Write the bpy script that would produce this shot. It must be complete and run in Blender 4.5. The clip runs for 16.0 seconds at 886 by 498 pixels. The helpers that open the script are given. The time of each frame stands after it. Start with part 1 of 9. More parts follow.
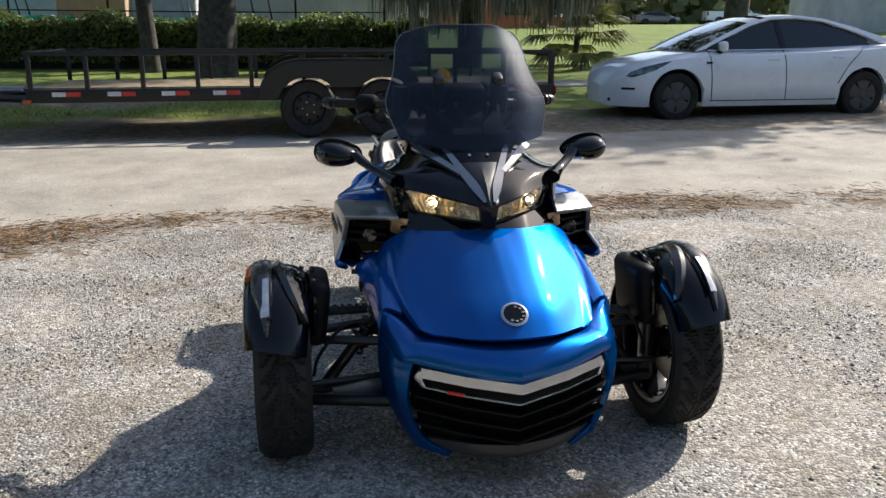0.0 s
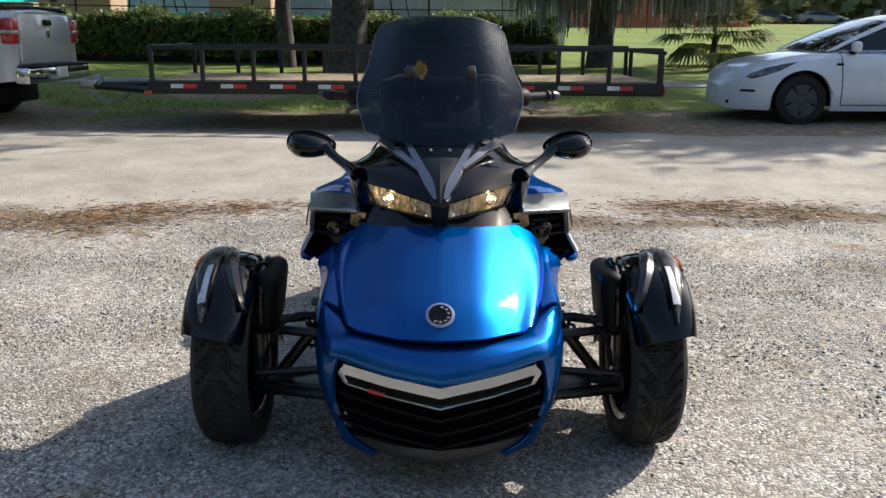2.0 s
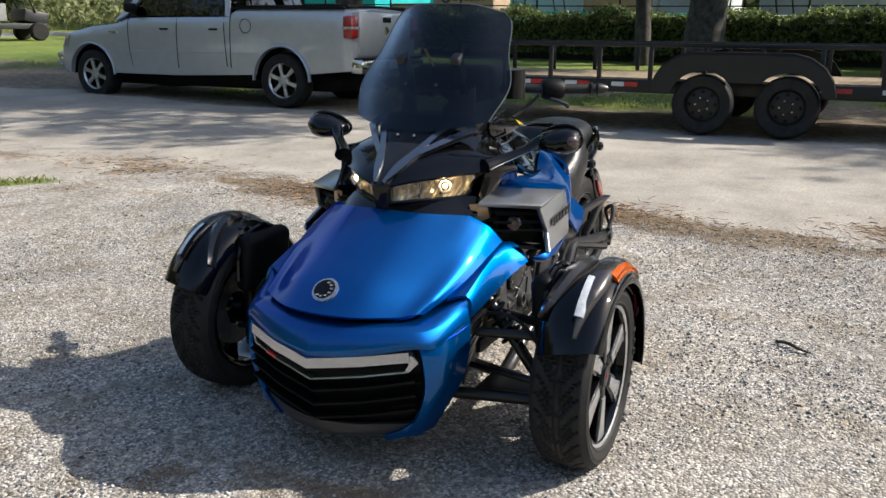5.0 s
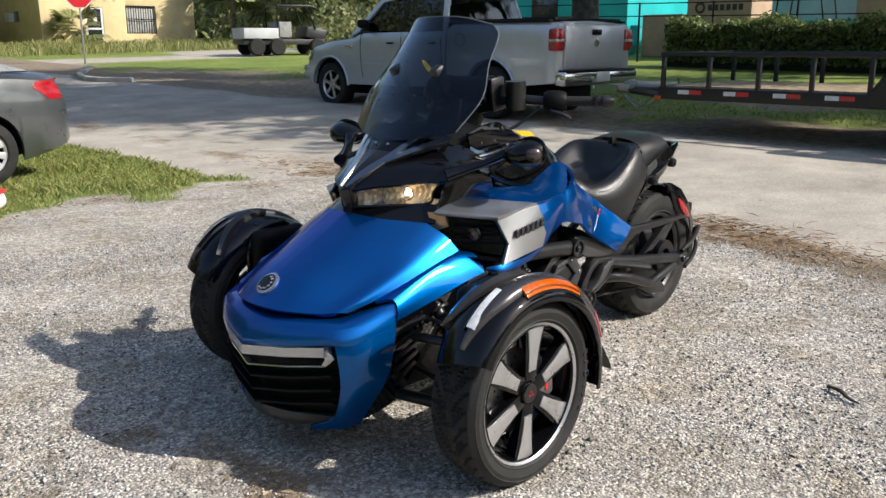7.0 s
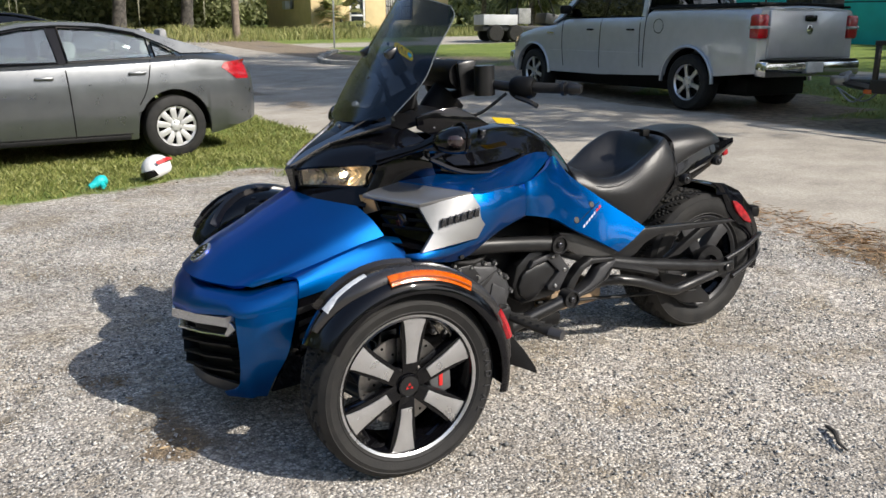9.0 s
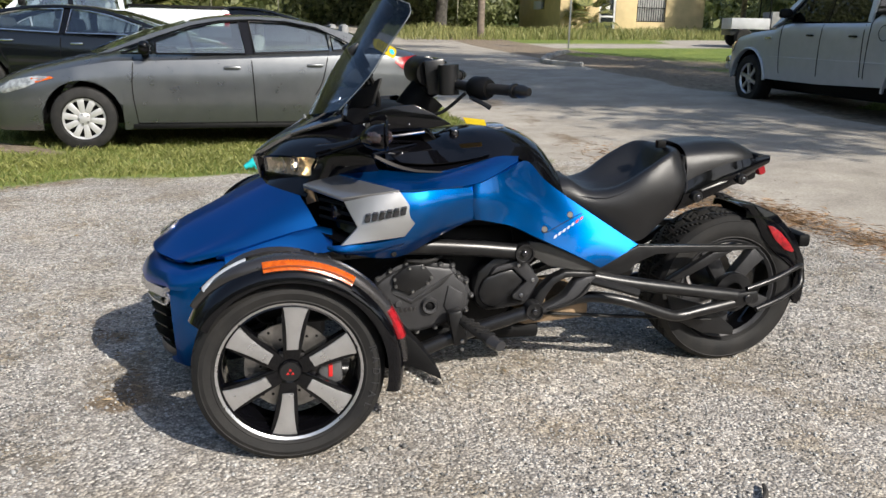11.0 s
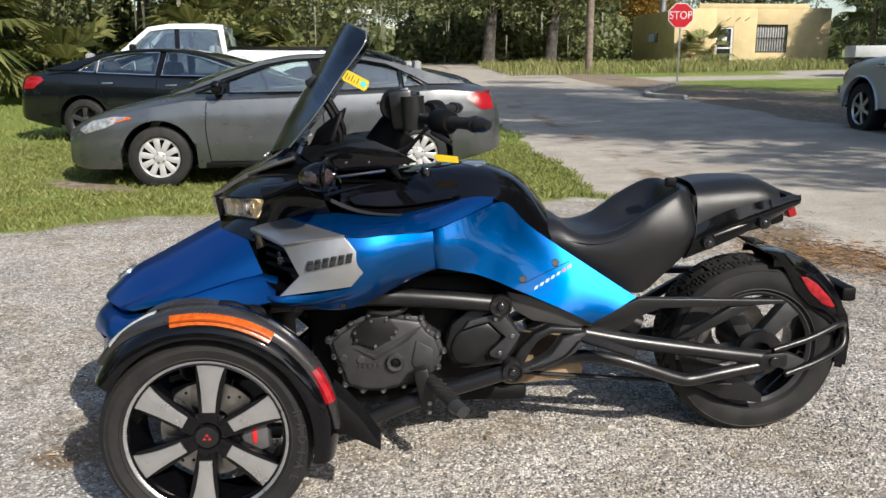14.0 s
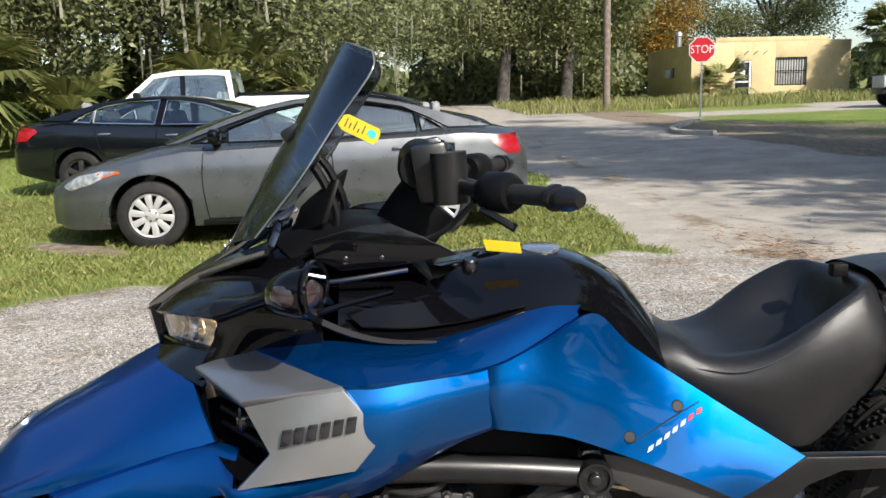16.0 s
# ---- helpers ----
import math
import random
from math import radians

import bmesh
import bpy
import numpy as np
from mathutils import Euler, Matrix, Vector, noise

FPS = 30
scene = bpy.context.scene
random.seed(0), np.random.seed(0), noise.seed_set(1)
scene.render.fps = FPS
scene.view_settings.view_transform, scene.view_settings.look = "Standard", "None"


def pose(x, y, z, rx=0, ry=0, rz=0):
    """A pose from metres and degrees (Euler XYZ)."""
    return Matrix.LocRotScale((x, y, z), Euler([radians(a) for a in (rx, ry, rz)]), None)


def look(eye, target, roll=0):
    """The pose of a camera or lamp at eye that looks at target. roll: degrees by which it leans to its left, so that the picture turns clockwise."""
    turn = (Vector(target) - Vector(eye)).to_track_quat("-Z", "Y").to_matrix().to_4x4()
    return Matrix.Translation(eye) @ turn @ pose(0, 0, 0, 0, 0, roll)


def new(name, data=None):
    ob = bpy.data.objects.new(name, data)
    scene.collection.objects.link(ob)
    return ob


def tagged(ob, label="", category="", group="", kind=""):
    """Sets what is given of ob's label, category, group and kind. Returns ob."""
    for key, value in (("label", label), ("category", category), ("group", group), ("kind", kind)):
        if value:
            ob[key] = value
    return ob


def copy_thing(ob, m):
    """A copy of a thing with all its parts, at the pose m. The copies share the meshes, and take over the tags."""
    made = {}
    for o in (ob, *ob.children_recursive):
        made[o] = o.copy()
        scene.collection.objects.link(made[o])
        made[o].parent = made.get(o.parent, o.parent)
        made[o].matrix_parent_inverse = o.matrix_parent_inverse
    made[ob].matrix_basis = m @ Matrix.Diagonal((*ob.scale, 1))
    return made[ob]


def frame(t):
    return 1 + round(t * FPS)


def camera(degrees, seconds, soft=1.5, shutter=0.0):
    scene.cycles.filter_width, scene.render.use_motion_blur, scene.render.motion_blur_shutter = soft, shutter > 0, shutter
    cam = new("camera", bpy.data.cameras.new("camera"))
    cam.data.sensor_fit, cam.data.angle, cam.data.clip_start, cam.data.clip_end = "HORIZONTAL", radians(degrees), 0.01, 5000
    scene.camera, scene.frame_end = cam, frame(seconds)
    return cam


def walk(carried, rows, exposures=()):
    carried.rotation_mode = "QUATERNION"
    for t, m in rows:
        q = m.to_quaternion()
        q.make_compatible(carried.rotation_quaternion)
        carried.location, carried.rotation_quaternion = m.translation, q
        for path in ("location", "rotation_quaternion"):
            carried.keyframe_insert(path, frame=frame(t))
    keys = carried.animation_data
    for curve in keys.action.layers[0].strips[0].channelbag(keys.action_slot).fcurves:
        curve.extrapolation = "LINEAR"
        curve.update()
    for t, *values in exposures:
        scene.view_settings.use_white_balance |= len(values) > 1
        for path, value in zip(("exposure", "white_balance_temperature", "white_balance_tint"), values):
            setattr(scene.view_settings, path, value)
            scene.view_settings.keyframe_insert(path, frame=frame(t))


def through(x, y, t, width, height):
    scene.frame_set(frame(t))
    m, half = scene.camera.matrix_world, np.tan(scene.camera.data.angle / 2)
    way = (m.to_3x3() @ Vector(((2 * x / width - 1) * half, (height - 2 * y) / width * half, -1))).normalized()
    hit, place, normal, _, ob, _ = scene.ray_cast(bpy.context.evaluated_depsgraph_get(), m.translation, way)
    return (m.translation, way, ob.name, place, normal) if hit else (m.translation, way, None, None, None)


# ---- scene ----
cam = camera(55.3, 16.0)
METRES, AHEAD, ASIDE, EYE, TURN = 6.714, 2.598, -0.614, 1.314, 79.5
ROWS = [
    (0.0, 0.0, 0.0, 0.0, -0.01, -14.19, 0.04),
    (0.5, 0.0391, -0.0009, 0.0021, 3.25, -14.4, 0.15),
    (1.0, 0.0639, 0.015, -0.0036, 5.93, -14.48, 0.16),
    (1.5, 0.0803, 0.0172, -0.0033, 8.11, -14.36, -0.0),
    (2.0, 0.0875, 0.0171, -0.003, 10.02, -14.3, -0.36),
    (2.5, 0.1008, 0.0157, -0.0044, 12.26, -14.31, -0.82),
    (3.0, 0.1309, 0.032, -0.0083, 15.71, -14.53, -1.24),
    (3.5, 0.1718, 0.0408, -0.0074, 20.47, -14.66, -1.36),
    (4.0, 0.2148, 0.0466, -0.0055, 25.98, -14.71, -1.18),
    (4.5, 0.2445, 0.0688, -0.0075, 31.57, -14.69, -0.79),
    (7.0, 0.3808, 0.1905, -0.0073, 54.83, -13.75, 0.15),
    (7.5, 0.3907, 0.2243, -0.0093, 59.22, -13.94, 0.15),
    (8.0, 0.4086, 0.2564, -0.0091, 63.55, -14.16, 0.18),
    (8.5, 0.4341, 0.2925, -0.0069, 67.81, -14.32, 0.16),
    (9.0, 0.4419, 0.3282, -0.0097, 72.01, -14.57, -0.13),
    (11.5, 0.4628, 0.5052, -0.009, 92.43, -14.47, -1.33),
    (12.0, 0.4467, 0.5281, -0.0115, 94.71, -13.95, -1.13),
    (12.5, 0.4432, 0.543, -0.0103, 96.01, -13.44, -0.86),
    (13.0, 0.4409, 0.5493, -0.0101, 96.59, -13.13, -0.53),
    (13.5, 0.4382, 0.5502, -0.0113, 96.78, -12.83, -0.19),
    (14.0, 0.4164, 0.5444, -0.0124, 96.94, -12.45, -0.03),
    (14.5, 0.3862, 0.5369, -0.0123, 97.22, -11.97, 0.08),
    (15.0, 0.349, 0.5374, -0.0132, 97.57, -11.34, 0.28),
    (15.5, 0.3144, 0.5293, -0.0129, 97.74, -10.51, 0.72),
    (16.0, 0.2748, 0.5158, -0.0137, 97.82, -9.73, 1.41),
]
walk(cam, [(t, pose(AHEAD, ASIDE, EYE, 0, 0, TURN) @ pose(METRES * x, METRES * y, METRES * z, 90 + pitch, roll, yaw)) for t, x, y, z, yaw, pitch, roll in ROWS],
     exposures=[(0.0, 0.44), (4.5, 0.5), (7.0, 0.47), (9.0, 0.4), (11.5, 0.29), (14.0, 0.3), (16.0, 0.5)])

# ---- sky, sun ----
SUN_FROM = Vector((-0.52, 0.85, 0.75)).normalized()
world = bpy.data.worlds.new("sky")
scene.world = world
world.use_nodes = True
_nt = world.node_tree
_sky = _nt.nodes.new("ShaderNodeTexSky")
_sky.sky_type = "NISHITA"
_sky.sun_disc = False
_sky.sun_elevation = math.asin(SUN_FROM.z)
_sky.sun_rotation = math.atan2(SUN_FROM.x, SUN_FROM.y)
_sky.dust_density = 1.5
_bg = _nt.nodes["Background"]
_nt.links.new(_sky.outputs[0], _bg.inputs[0])
_bg.inputs[1].default_value = 0.15
_lamp = bpy.data.lights.new("sun", "SUN")
_lamp.energy, _lamp.angle, _lamp.color = 5.1, radians(0.6), (1.0, 0.94, 0.85)
_sun = new("sun", _lamp)
_sun.matrix_world = look(SUN_FROM * 60, (0, 0, 0))


# ---- materials ----
def node(nt, kind, **props):
    n = nt.nodes.new(kind)
    for k, v in props.items():
        n.inputs[k].default_value = v
    return n


def mat(name, col, rough=0.5, metal=0.0, vary=0.15, scale=6.0, bump=0.0, bscale=80.0, coat=0.0, spec=0.5, col2=None, rvary=0.1, fine=0.06, glow=0.0, tint=None, through=0.0):
    """A painted or plain surface: two scales of variation in colour and gloss, and a fine relief."""
    m = bpy.data.materials.new(name)
    m.use_nodes = True
    nt = m.node_tree
    bs = nt.nodes["Principled BSDF"]
    co = nt.nodes.new("ShaderNodeTexCoord")
    big = node(nt, "ShaderNodeTexNoise", Scale=scale, Detail=5.0, Roughness=0.6)
    small = node(nt, "ShaderNodeTexNoise", Scale=bscale, Detail=3.0)
    for n in (big, small):
        nt.links.new(co.outputs["Object"], n.inputs["Vector"])
    ramp = nt.nodes.new("ShaderNodeValToRGB")
    c2 = col2 or tuple(max(0.0, c * (1 - vary * 2)) for c in col)
    ramp.color_ramp.elements[0].position, ramp.color_ramp.elements[1].position = 0.35, 0.65
    ramp.color_ramp.elements[0].color = (*c2, 1)
    ramp.color_ramp.elements[1].color = (*col, 1)
    nt.links.new(big.outputs["Fac"], ramp.inputs["Fac"])
    mul = nt.nodes.new("ShaderNodeMix")
    mul.data_type, mul.blend_type = "RGBA", "MULTIPLY"
    mul.inputs[0].default_value = 1.0
    gray = nt.nodes.new("ShaderNodeMapRange")
    gray.inputs[3].default_value, gray.inputs[4].default_value = 1 - fine * 2, 1 + fine
    nt.links.new(small.outputs["Fac"], gray.inputs[0])
    nt.links.new(ramp.outputs[0], mul.inputs[6])
    nt.links.new(gray.outputs[0], mul.inputs[7])
    nt.links.new(mul.outputs[2], bs.inputs["Base Color"])
    rr = nt.nodes.new("ShaderNodeMapRange")
    rr.inputs[3].default_value, rr.inputs[4].default_value = max(0.02, rough - rvary), min(1, rough + rvary)
    nt.links.new(big.outputs["Fac"], rr.inputs[0])
    nt.links.new(rr.outputs[0], bs.inputs["Roughness"])
    bs.inputs["Metallic"].default_value = metal
    bs.inputs["Coat Weight"].default_value = coat
    bs.inputs["Coat Roughness"].default_value = 0.04
    bs.inputs["Specular IOR Level"].default_value = spec
    if bump:
        bp = node(nt, "ShaderNodeBump", Strength=bump, Distance=0.004)
        nt.links.new(small.outputs["Fac"], bp.inputs["Height"])
        nt.links.new(bp.outputs[0], bs.inputs["Normal"])
    if tint:
        bs.inputs["Specular Tint"].default_value = (*tint, 1)
    if through:
        tr = nt.nodes.new("ShaderNodeBsdfTranslucent")
        nt.links.new(mul.outputs[2], tr.inputs[0])
        mx = nt.nodes.new("ShaderNodeMixShader")
        mx.inputs[0].default_value = through
        nt.links.new(bs.outputs[0], mx.inputs[1])
        nt.links.new(tr.outputs[0], mx.inputs[2])
        nt.links.new(mx.outputs[0], nt.nodes["Material Output"].inputs["Surface"])
    if glow:
        nt.links.new(mul.outputs[2], bs.inputs["Emission Color"])
        bs.inputs["Emission Strength"].default_value = glow
    return m


def glass(name, col, rough=0.02, base=0.05):
    """Thin tinted glazing: see-through, with real gloss."""
    m = bpy.data.materials.new(name)
    m.use_nodes = True
    nt = m.node_tree
    out = nt.nodes["Material Output"]
    nt.nodes.remove(nt.nodes["Principled BSDF"])
    tr = node(nt, "ShaderNodeBsdfTransparent", Color=(*col, 1))
    gl = node(nt, "ShaderNodeBsdfGlossy", Color=(0.9, 0.95, 1, 1), Roughness=rough)
    fr = node(nt, "ShaderNodeLayerWeight", Blend=0.5)
    pw = nt.nodes.new("ShaderNodeMath")
    pw.operation = "POWER"
    pw.inputs[1].default_value = 3.6
    nt.links.new(fr.outputs["Facing"], pw.inputs[0])
    ma = nt.nodes.new("ShaderNodeMath")
    ma.operation = "MULTIPLY_ADD"
    ma.inputs[1].default_value, ma.inputs[2].default_value = 0.85, base
    nt.links.new(pw.outputs[0], ma.inputs[0])
    mx = nt.nodes.new("ShaderNodeMixShader")
    nt.links.new(ma.outputs[0], mx.inputs[0])
    nt.links.new(tr.outputs[0], mx.inputs[1])
    nt.links.new(gl.outputs[0], mx.inputs[2])
    nt.links.new(mx.outputs[0], out.inputs["Surface"])
    return m


M_BLUE = mat("candy_blue_paint", (0.0, 0.097, 0.35), rough=0.4, metal=0.92, vary=0.03, coat=0.6, spec=0.0, tint=(0.05, 0.3, 0.9), bscale=1500, fine=0.1, rvary=0.03)
M_GLOSS = mat("gloss_black_plastic", (0.003, 0.003, 0.004), rough=0.05, spec=0.36, vary=0.1, rvary=0.02)
M_SATIN = mat("satin_black_metal", (0.011, 0.011, 0.012), rough=0.33, spec=0.5, vary=0.2, scale=14, bump=0.03, bscale=300, rvary=0.08)
M_MATTE = mat("matte_black_plastic", (0.0045, 0.0045, 0.005), rough=0.55, spec=0.18, vary=0.25, scale=10, bump=0.12, bscale=420)
M_DARKGREY = mat("dark_grey_plastic", (0.036, 0.036, 0.039), rough=0.42, spec=0.4, vary=0.15, bump=0.05, bscale=350, coat=0.15)
M_SILVER = mat("satin_silver_paint", (0.36, 0.36, 0.365), rough=0.34, metal=0.85, vary=0.04, coat=0.5, bscale=700)
M_CHROME = mat("bright_trim", (0.5, 0.51, 0.54), rough=0.22, metal=0.85, vary=0.05, coat=0.4)
M_ALU = mat("machined_aluminium", (0.66, 0.66, 0.67), rough=0.3, metal=0.9, vary=0.05, scale=20, bscale=500)
M_BOLT = mat("zinc_bolt", (0.5, 0.5, 0.5), rough=0.3, metal=1.0, vary=0.1)
M_RUBBER = mat("tyre_rubber", (0.011, 0.011, 0.0115), rough=0.66, spec=0.3, vary=0.3, scale=12, bump=0.15, bscale=200, col2=(0.021, 0.02, 0.019))
M_LEATHER = mat("black_seat_vinyl", (0.011, 0.011, 0.012), rough=0.36, spec=0.5, vary=0.15, bump=0.2, bscale=520, rvary=0.05)
M_AMBER = mat("amber_lens", (0.72, 0.14, 0.003), rough=0.14, vary=0.3, scale=60, bscale=260, bump=0.12, coat=0.5, through=0.25, col2=(0.5, 0.075, 0.001))
M_REDLENS = mat("red_lens", (0.4, 0.005, 0.012), rough=0.14, vary=0.3, scale=60, bscale=260, bump=0.35, coat=1, col2=(0.2, 0.002, 0.006))
M_CLEARLENS = mat("frosted_white_lens", (0.62, 0.64, 0.67), rough=0.1, vary=0.12, scale=60, bscale=250, bump=0.3, coat=1)
M_REFLECTOR = mat("warm_lamp_bowl", (0.95, 0.86, 0.7), rough=0.26, metal=0.6, vary=0.06, scale=24, bscale=90, bump=0.12)
M_WARMWALL = mat("warm_lit_duct_wall", (0.5, 0.34, 0.2), rough=0.32, metal=0.7, vary=0.1)
M_BULB = mat("lit_bulb", (1.0, 0.76, 0.44), rough=0.3, vary=0.02, glow=34.0)
M_YELLOW = mat("yellow_paper_tag", (0.85, 0.66, 0.02), rough=0.6, vary=0.06, through=0.5)
M_INK = mat("dark_print", (0.03, 0.03, 0.03), rough=0.6)
M_DARKCHROME = mat("dark_chrome_lettering", (0.1, 0.1, 0.11), rough=0.22, metal=0.9, vary=0.1)
M_DECAL = mat("pale_decal", (0.42, 0.52, 0.68), rough=0.4)
M_TRIMSILVER = mat("silver_fairing_trim", (0.3, 0.3, 0.305), rough=0.2, metal=1.0, vary=0.05, coat=0.4)
M_RED = mat("red_paint", (0.6, 0.02, 0.02), rough=0.35, coat=0.3)
M_WHITE = mat("white_print", (0.75, 0.75, 0.75), rough=0.4)
M_CYAN = mat("cyan_sticker", (0.02, 0.45, 0.8), rough=0.5)
M_TAN = mat("road_dusted_pan", (0.32, 0.22, 0.13), rough=0.7, vary=0.25, scale=14)
M_STEEL = mat("brushed_steel_disc", (0.38, 0.36, 0.34), rough=0.35, metal=0.9, vary=0.15, scale=25)
M_TINT = glass("smoked_screen", (0.36, 0.4, 0.46), 0.02, 0.03)
M_EDGE = mat("light_catching_screen_edge", (0.24, 0.26, 0.27), rough=0.15, vary=0.1, coat=0.6, through=0.4)
M_WINDOW = glass("car_window", (0.9, 0.96, 0.94), 0.02, 0.13)
M_DARKWINDOW = glass("privacy_window", (0.05, 0.06, 0.07))
M_MIRROR = mat("mirror_glass", (0.8, 0.82, 0.84), rough=0.03, metal=1.0, vary=0.01, rvary=0.01)


# ---- mesh helpers ----
def finish(bm, name, material, angle=38):
    bmesh.ops.recalc_face_normals(bm, faces=bm.faces)
    me = bpy.data.meshes.new(name)
    bm.to_mesh(me)
    bm.free()
    me.polygons.foreach_set("use_smooth", [True] * len(me.polygons))
    me.set_sharp_from_angle(angle=radians(angle))
    for m in (material if isinstance(material, (list, tuple)) else [material]):
        me.materials.append(m)
    return me


def part(name, bm, material, parent, label="", angle=38):
    ob = new(name, finish(bm, name, material, angle))
    ob.parent = parent
    if label:
        ob["label"] = label
    return ob


def thing(name, label, category, group="", m=None, kind=""):
    ob = new(name)
    ob.empty_display_size = 0.1
    if m is not None:
        ob.matrix_world = m
    return tagged(ob, label, category, group, kind)


def solo(name, bm, material, label, category, group="", m=None, kind="", angle=38):
    ob = new(name, finish(bm, name, material, angle))
    if m is not None:
        ob.matrix_world = m
    return tagged(ob, label, category, group, kind)


def flipped(bm):
    """The same mesh on the other side of the y = 0 plane."""
    b = bm.copy()
    for v in b.verts:
        v.co.y = -v.co.y
    bmesh.ops.reverse_faces(b, faces=b.faces)
    return b


def both(name, bm, material, parent, label="", angle=38):
    other = flipped(bm)
    return part(name, bm, material, parent, label, angle), part(name, other, material, parent, label, angle)


def catmull(pts, n, closed=False):
    """n points along a smooth curve through pts."""
    pts = [Vector(p) for p in pts]
    k = len(pts)
    out = []
    spans = k if closed else k - 1
    for i in range(n):
        u = i / (n if closed else n - 1) * spans
        j = min(int(u), spans - 1)
        f = u - j
        if closed:
            a, b, c, d = (pts[(j + q) % k] for q in (-1, 0, 1, 2))
        else:
            b, c = pts[j], pts[j + 1]
            a = pts[j - 1] if j > 0 else b * 2 - c
            d = pts[j + 2] if j + 2 < k else c * 2 - b
        out.append(0.5 * ((2 * b) + (c - a) * f + (2 * a - 5 * b + 4 * c - d) * f * f + (3 * b - a - 3 * c + d) * f ** 3))
    return out


def grid_faces(bm, rows, close_u=False, close_v=False):
    vs = [[bm.verts.new(p) for p in r] for r in rows]
    nr, nc = len(vs), len(vs[0])
    for i in range(nr if close_u else nr - 1):
        for j in range(nc if close_v else nc - 1):
            q = [vs[i][j], vs[(i + 1) % nr][j], vs[(i + 1) % nr][(j + 1) % nc], vs[i][(j + 1) % nc]]
            if len(set(q)) == 4:
                bm.faces.new(q)
    return vs


def sheet(rows, nu=12, nv=12, thick=0.0, bm=None):
    """A smooth surface through a small net of points, with a thickness towards its inside."""
    bm = bm or bmesh.new()
    cols = [catmull(r, nv) for r in rows]
    net = [catmull([c[j] for c in cols], nu) for j in range(nv)]
    sub = bmesh.new()
    grid_faces(sub, net)
    if thick:
        sub.normal_update()
        bmesh.ops.solidify(sub, geom=sub.faces[:], thickness=thick)
    return merge(bm, sub)


def merge(bm, other, m=None):
    if m is not None:
        bmesh.ops.transform(other, matrix=m, verts=other.verts)
    vm = [bm.verts.new(v.co) for v in other.verts]
    other.verts.index_update()
    for f in other.faces:
        try:
            nf = bm.faces.new([vm[v.index] for v in f.verts])
            nf.material_index = f.material_index
        except ValueError:
            pass
    other.free()
    return bm


def box(c, s, m=None, bevel=0.0, seg=2, bm=None):
    sub = bmesh.new()
    bmesh.ops.create_cube(sub, size=1.0)
    for v in sub.verts:
        v.co = Vector((v.co.x * s[0], v.co.y * s[1], v.co.z * s[2]))
    if bevel:
        bmesh.ops.bevel(sub, geom=sub.edges[:], offset=min(bevel, min(s) * 0.45), segments=seg, profile=0.5, affect="EDGES")
    mm = Matrix.Translation(c) if m is None else Matrix.Translation(c) @ m.to_4x4()
    return merge(bm or bmesh.new(), sub, mm)


def tube(pts, r, segs=12, n=None, bm=None, cap=True, flat=1.0):
    """A round bar along a curve. r: one radius or one for each point."""
    bm = bm or bmesh.new()
    pts = [Vector(p) for p in pts]
    if n:
        rad = [r] * len(pts) if not isinstance(r, (list, tuple)) else list(r)
        rr = [v.x for v in catmull([(a, 0, 0) for a in rad], n)]
        pts = catmull(pts, n)
    else:
        rr = [r] * len(pts) if not isinstance(r, (list, tuple)) else list(r)
    rows = []
    up = Vector((0, 0, 1))
    prev = None
    for i, p in enumerate(pts):
        d = (pts[min(i + 1, len(pts) - 1)] - pts[max(i - 1, 0)]).normalized()
        if prev is None:
            a = d.cross(up if abs(d.z) < 0.9 else Vector((1, 0, 0))).normalized()
        else:
            a = (prev - d * prev.dot(d)).normalized()
        prev = a
        b = d.cross(a)
        rows.append([p + (a * math.cos(t) + b * math.sin(t) * flat) * rr[i] for t in [2 * math.pi * k / segs for k in range(segs)]])
    vs = grid_faces(bm, rows, close_v=True)
    if cap:
        bm.faces.new(list(reversed(vs[0])))
        bm.faces.new(vs[-1])
    return bm


def lathe(profile, segs=32, m=None, bm=None, arc=None):
    """Turns (radius, along) pairs about the local y axis."""
    sub = bmesh.new()
    k = segs
    rows = [[Vector((r * math.cos(2 * math.pi * i / k), a, r * math.sin(2 * math.pi * i / k))) for i in range(k)] for r, a in profile]
    grid_faces(sub, rows, close_v=True)
    bmesh.ops.remove_doubles(sub, verts=sub.verts[:], dist=1e-6)
    return merge(bm or bmesh.new(), sub, m)


def prism(pts, push, bevel=0.0, bm=None, seg=2):
    """A flat outline of 3D points, pushed along a vector into a solid."""
    sub = bmesh.new()
    f = sub.faces.new([sub.verts.new(p) for p in pts])
    r = bmesh.ops.extrude_face_region(sub, geom=[f])
    bmesh.ops.translate(sub, vec=Vector(push), verts=[g for g in r["geom"] if isinstance(g, bmesh.types.BMVert)])
    if bevel:
        bmesh.ops.bevel(sub, geom=sub.edges[:], offset=bevel, segments=seg, profile=0.5, affect="EDGES", clamp_overlap=True)
    return merge(bm or bmesh.new(), sub)


def slab(xz, y, depth, bevel=0.004, bm=None):
    """An outline in the x, z plane, standing at y and as deep as depth along y."""
    return prism([(x, y, z) for x, z in xz], (0, depth, 0), bevel, bm)


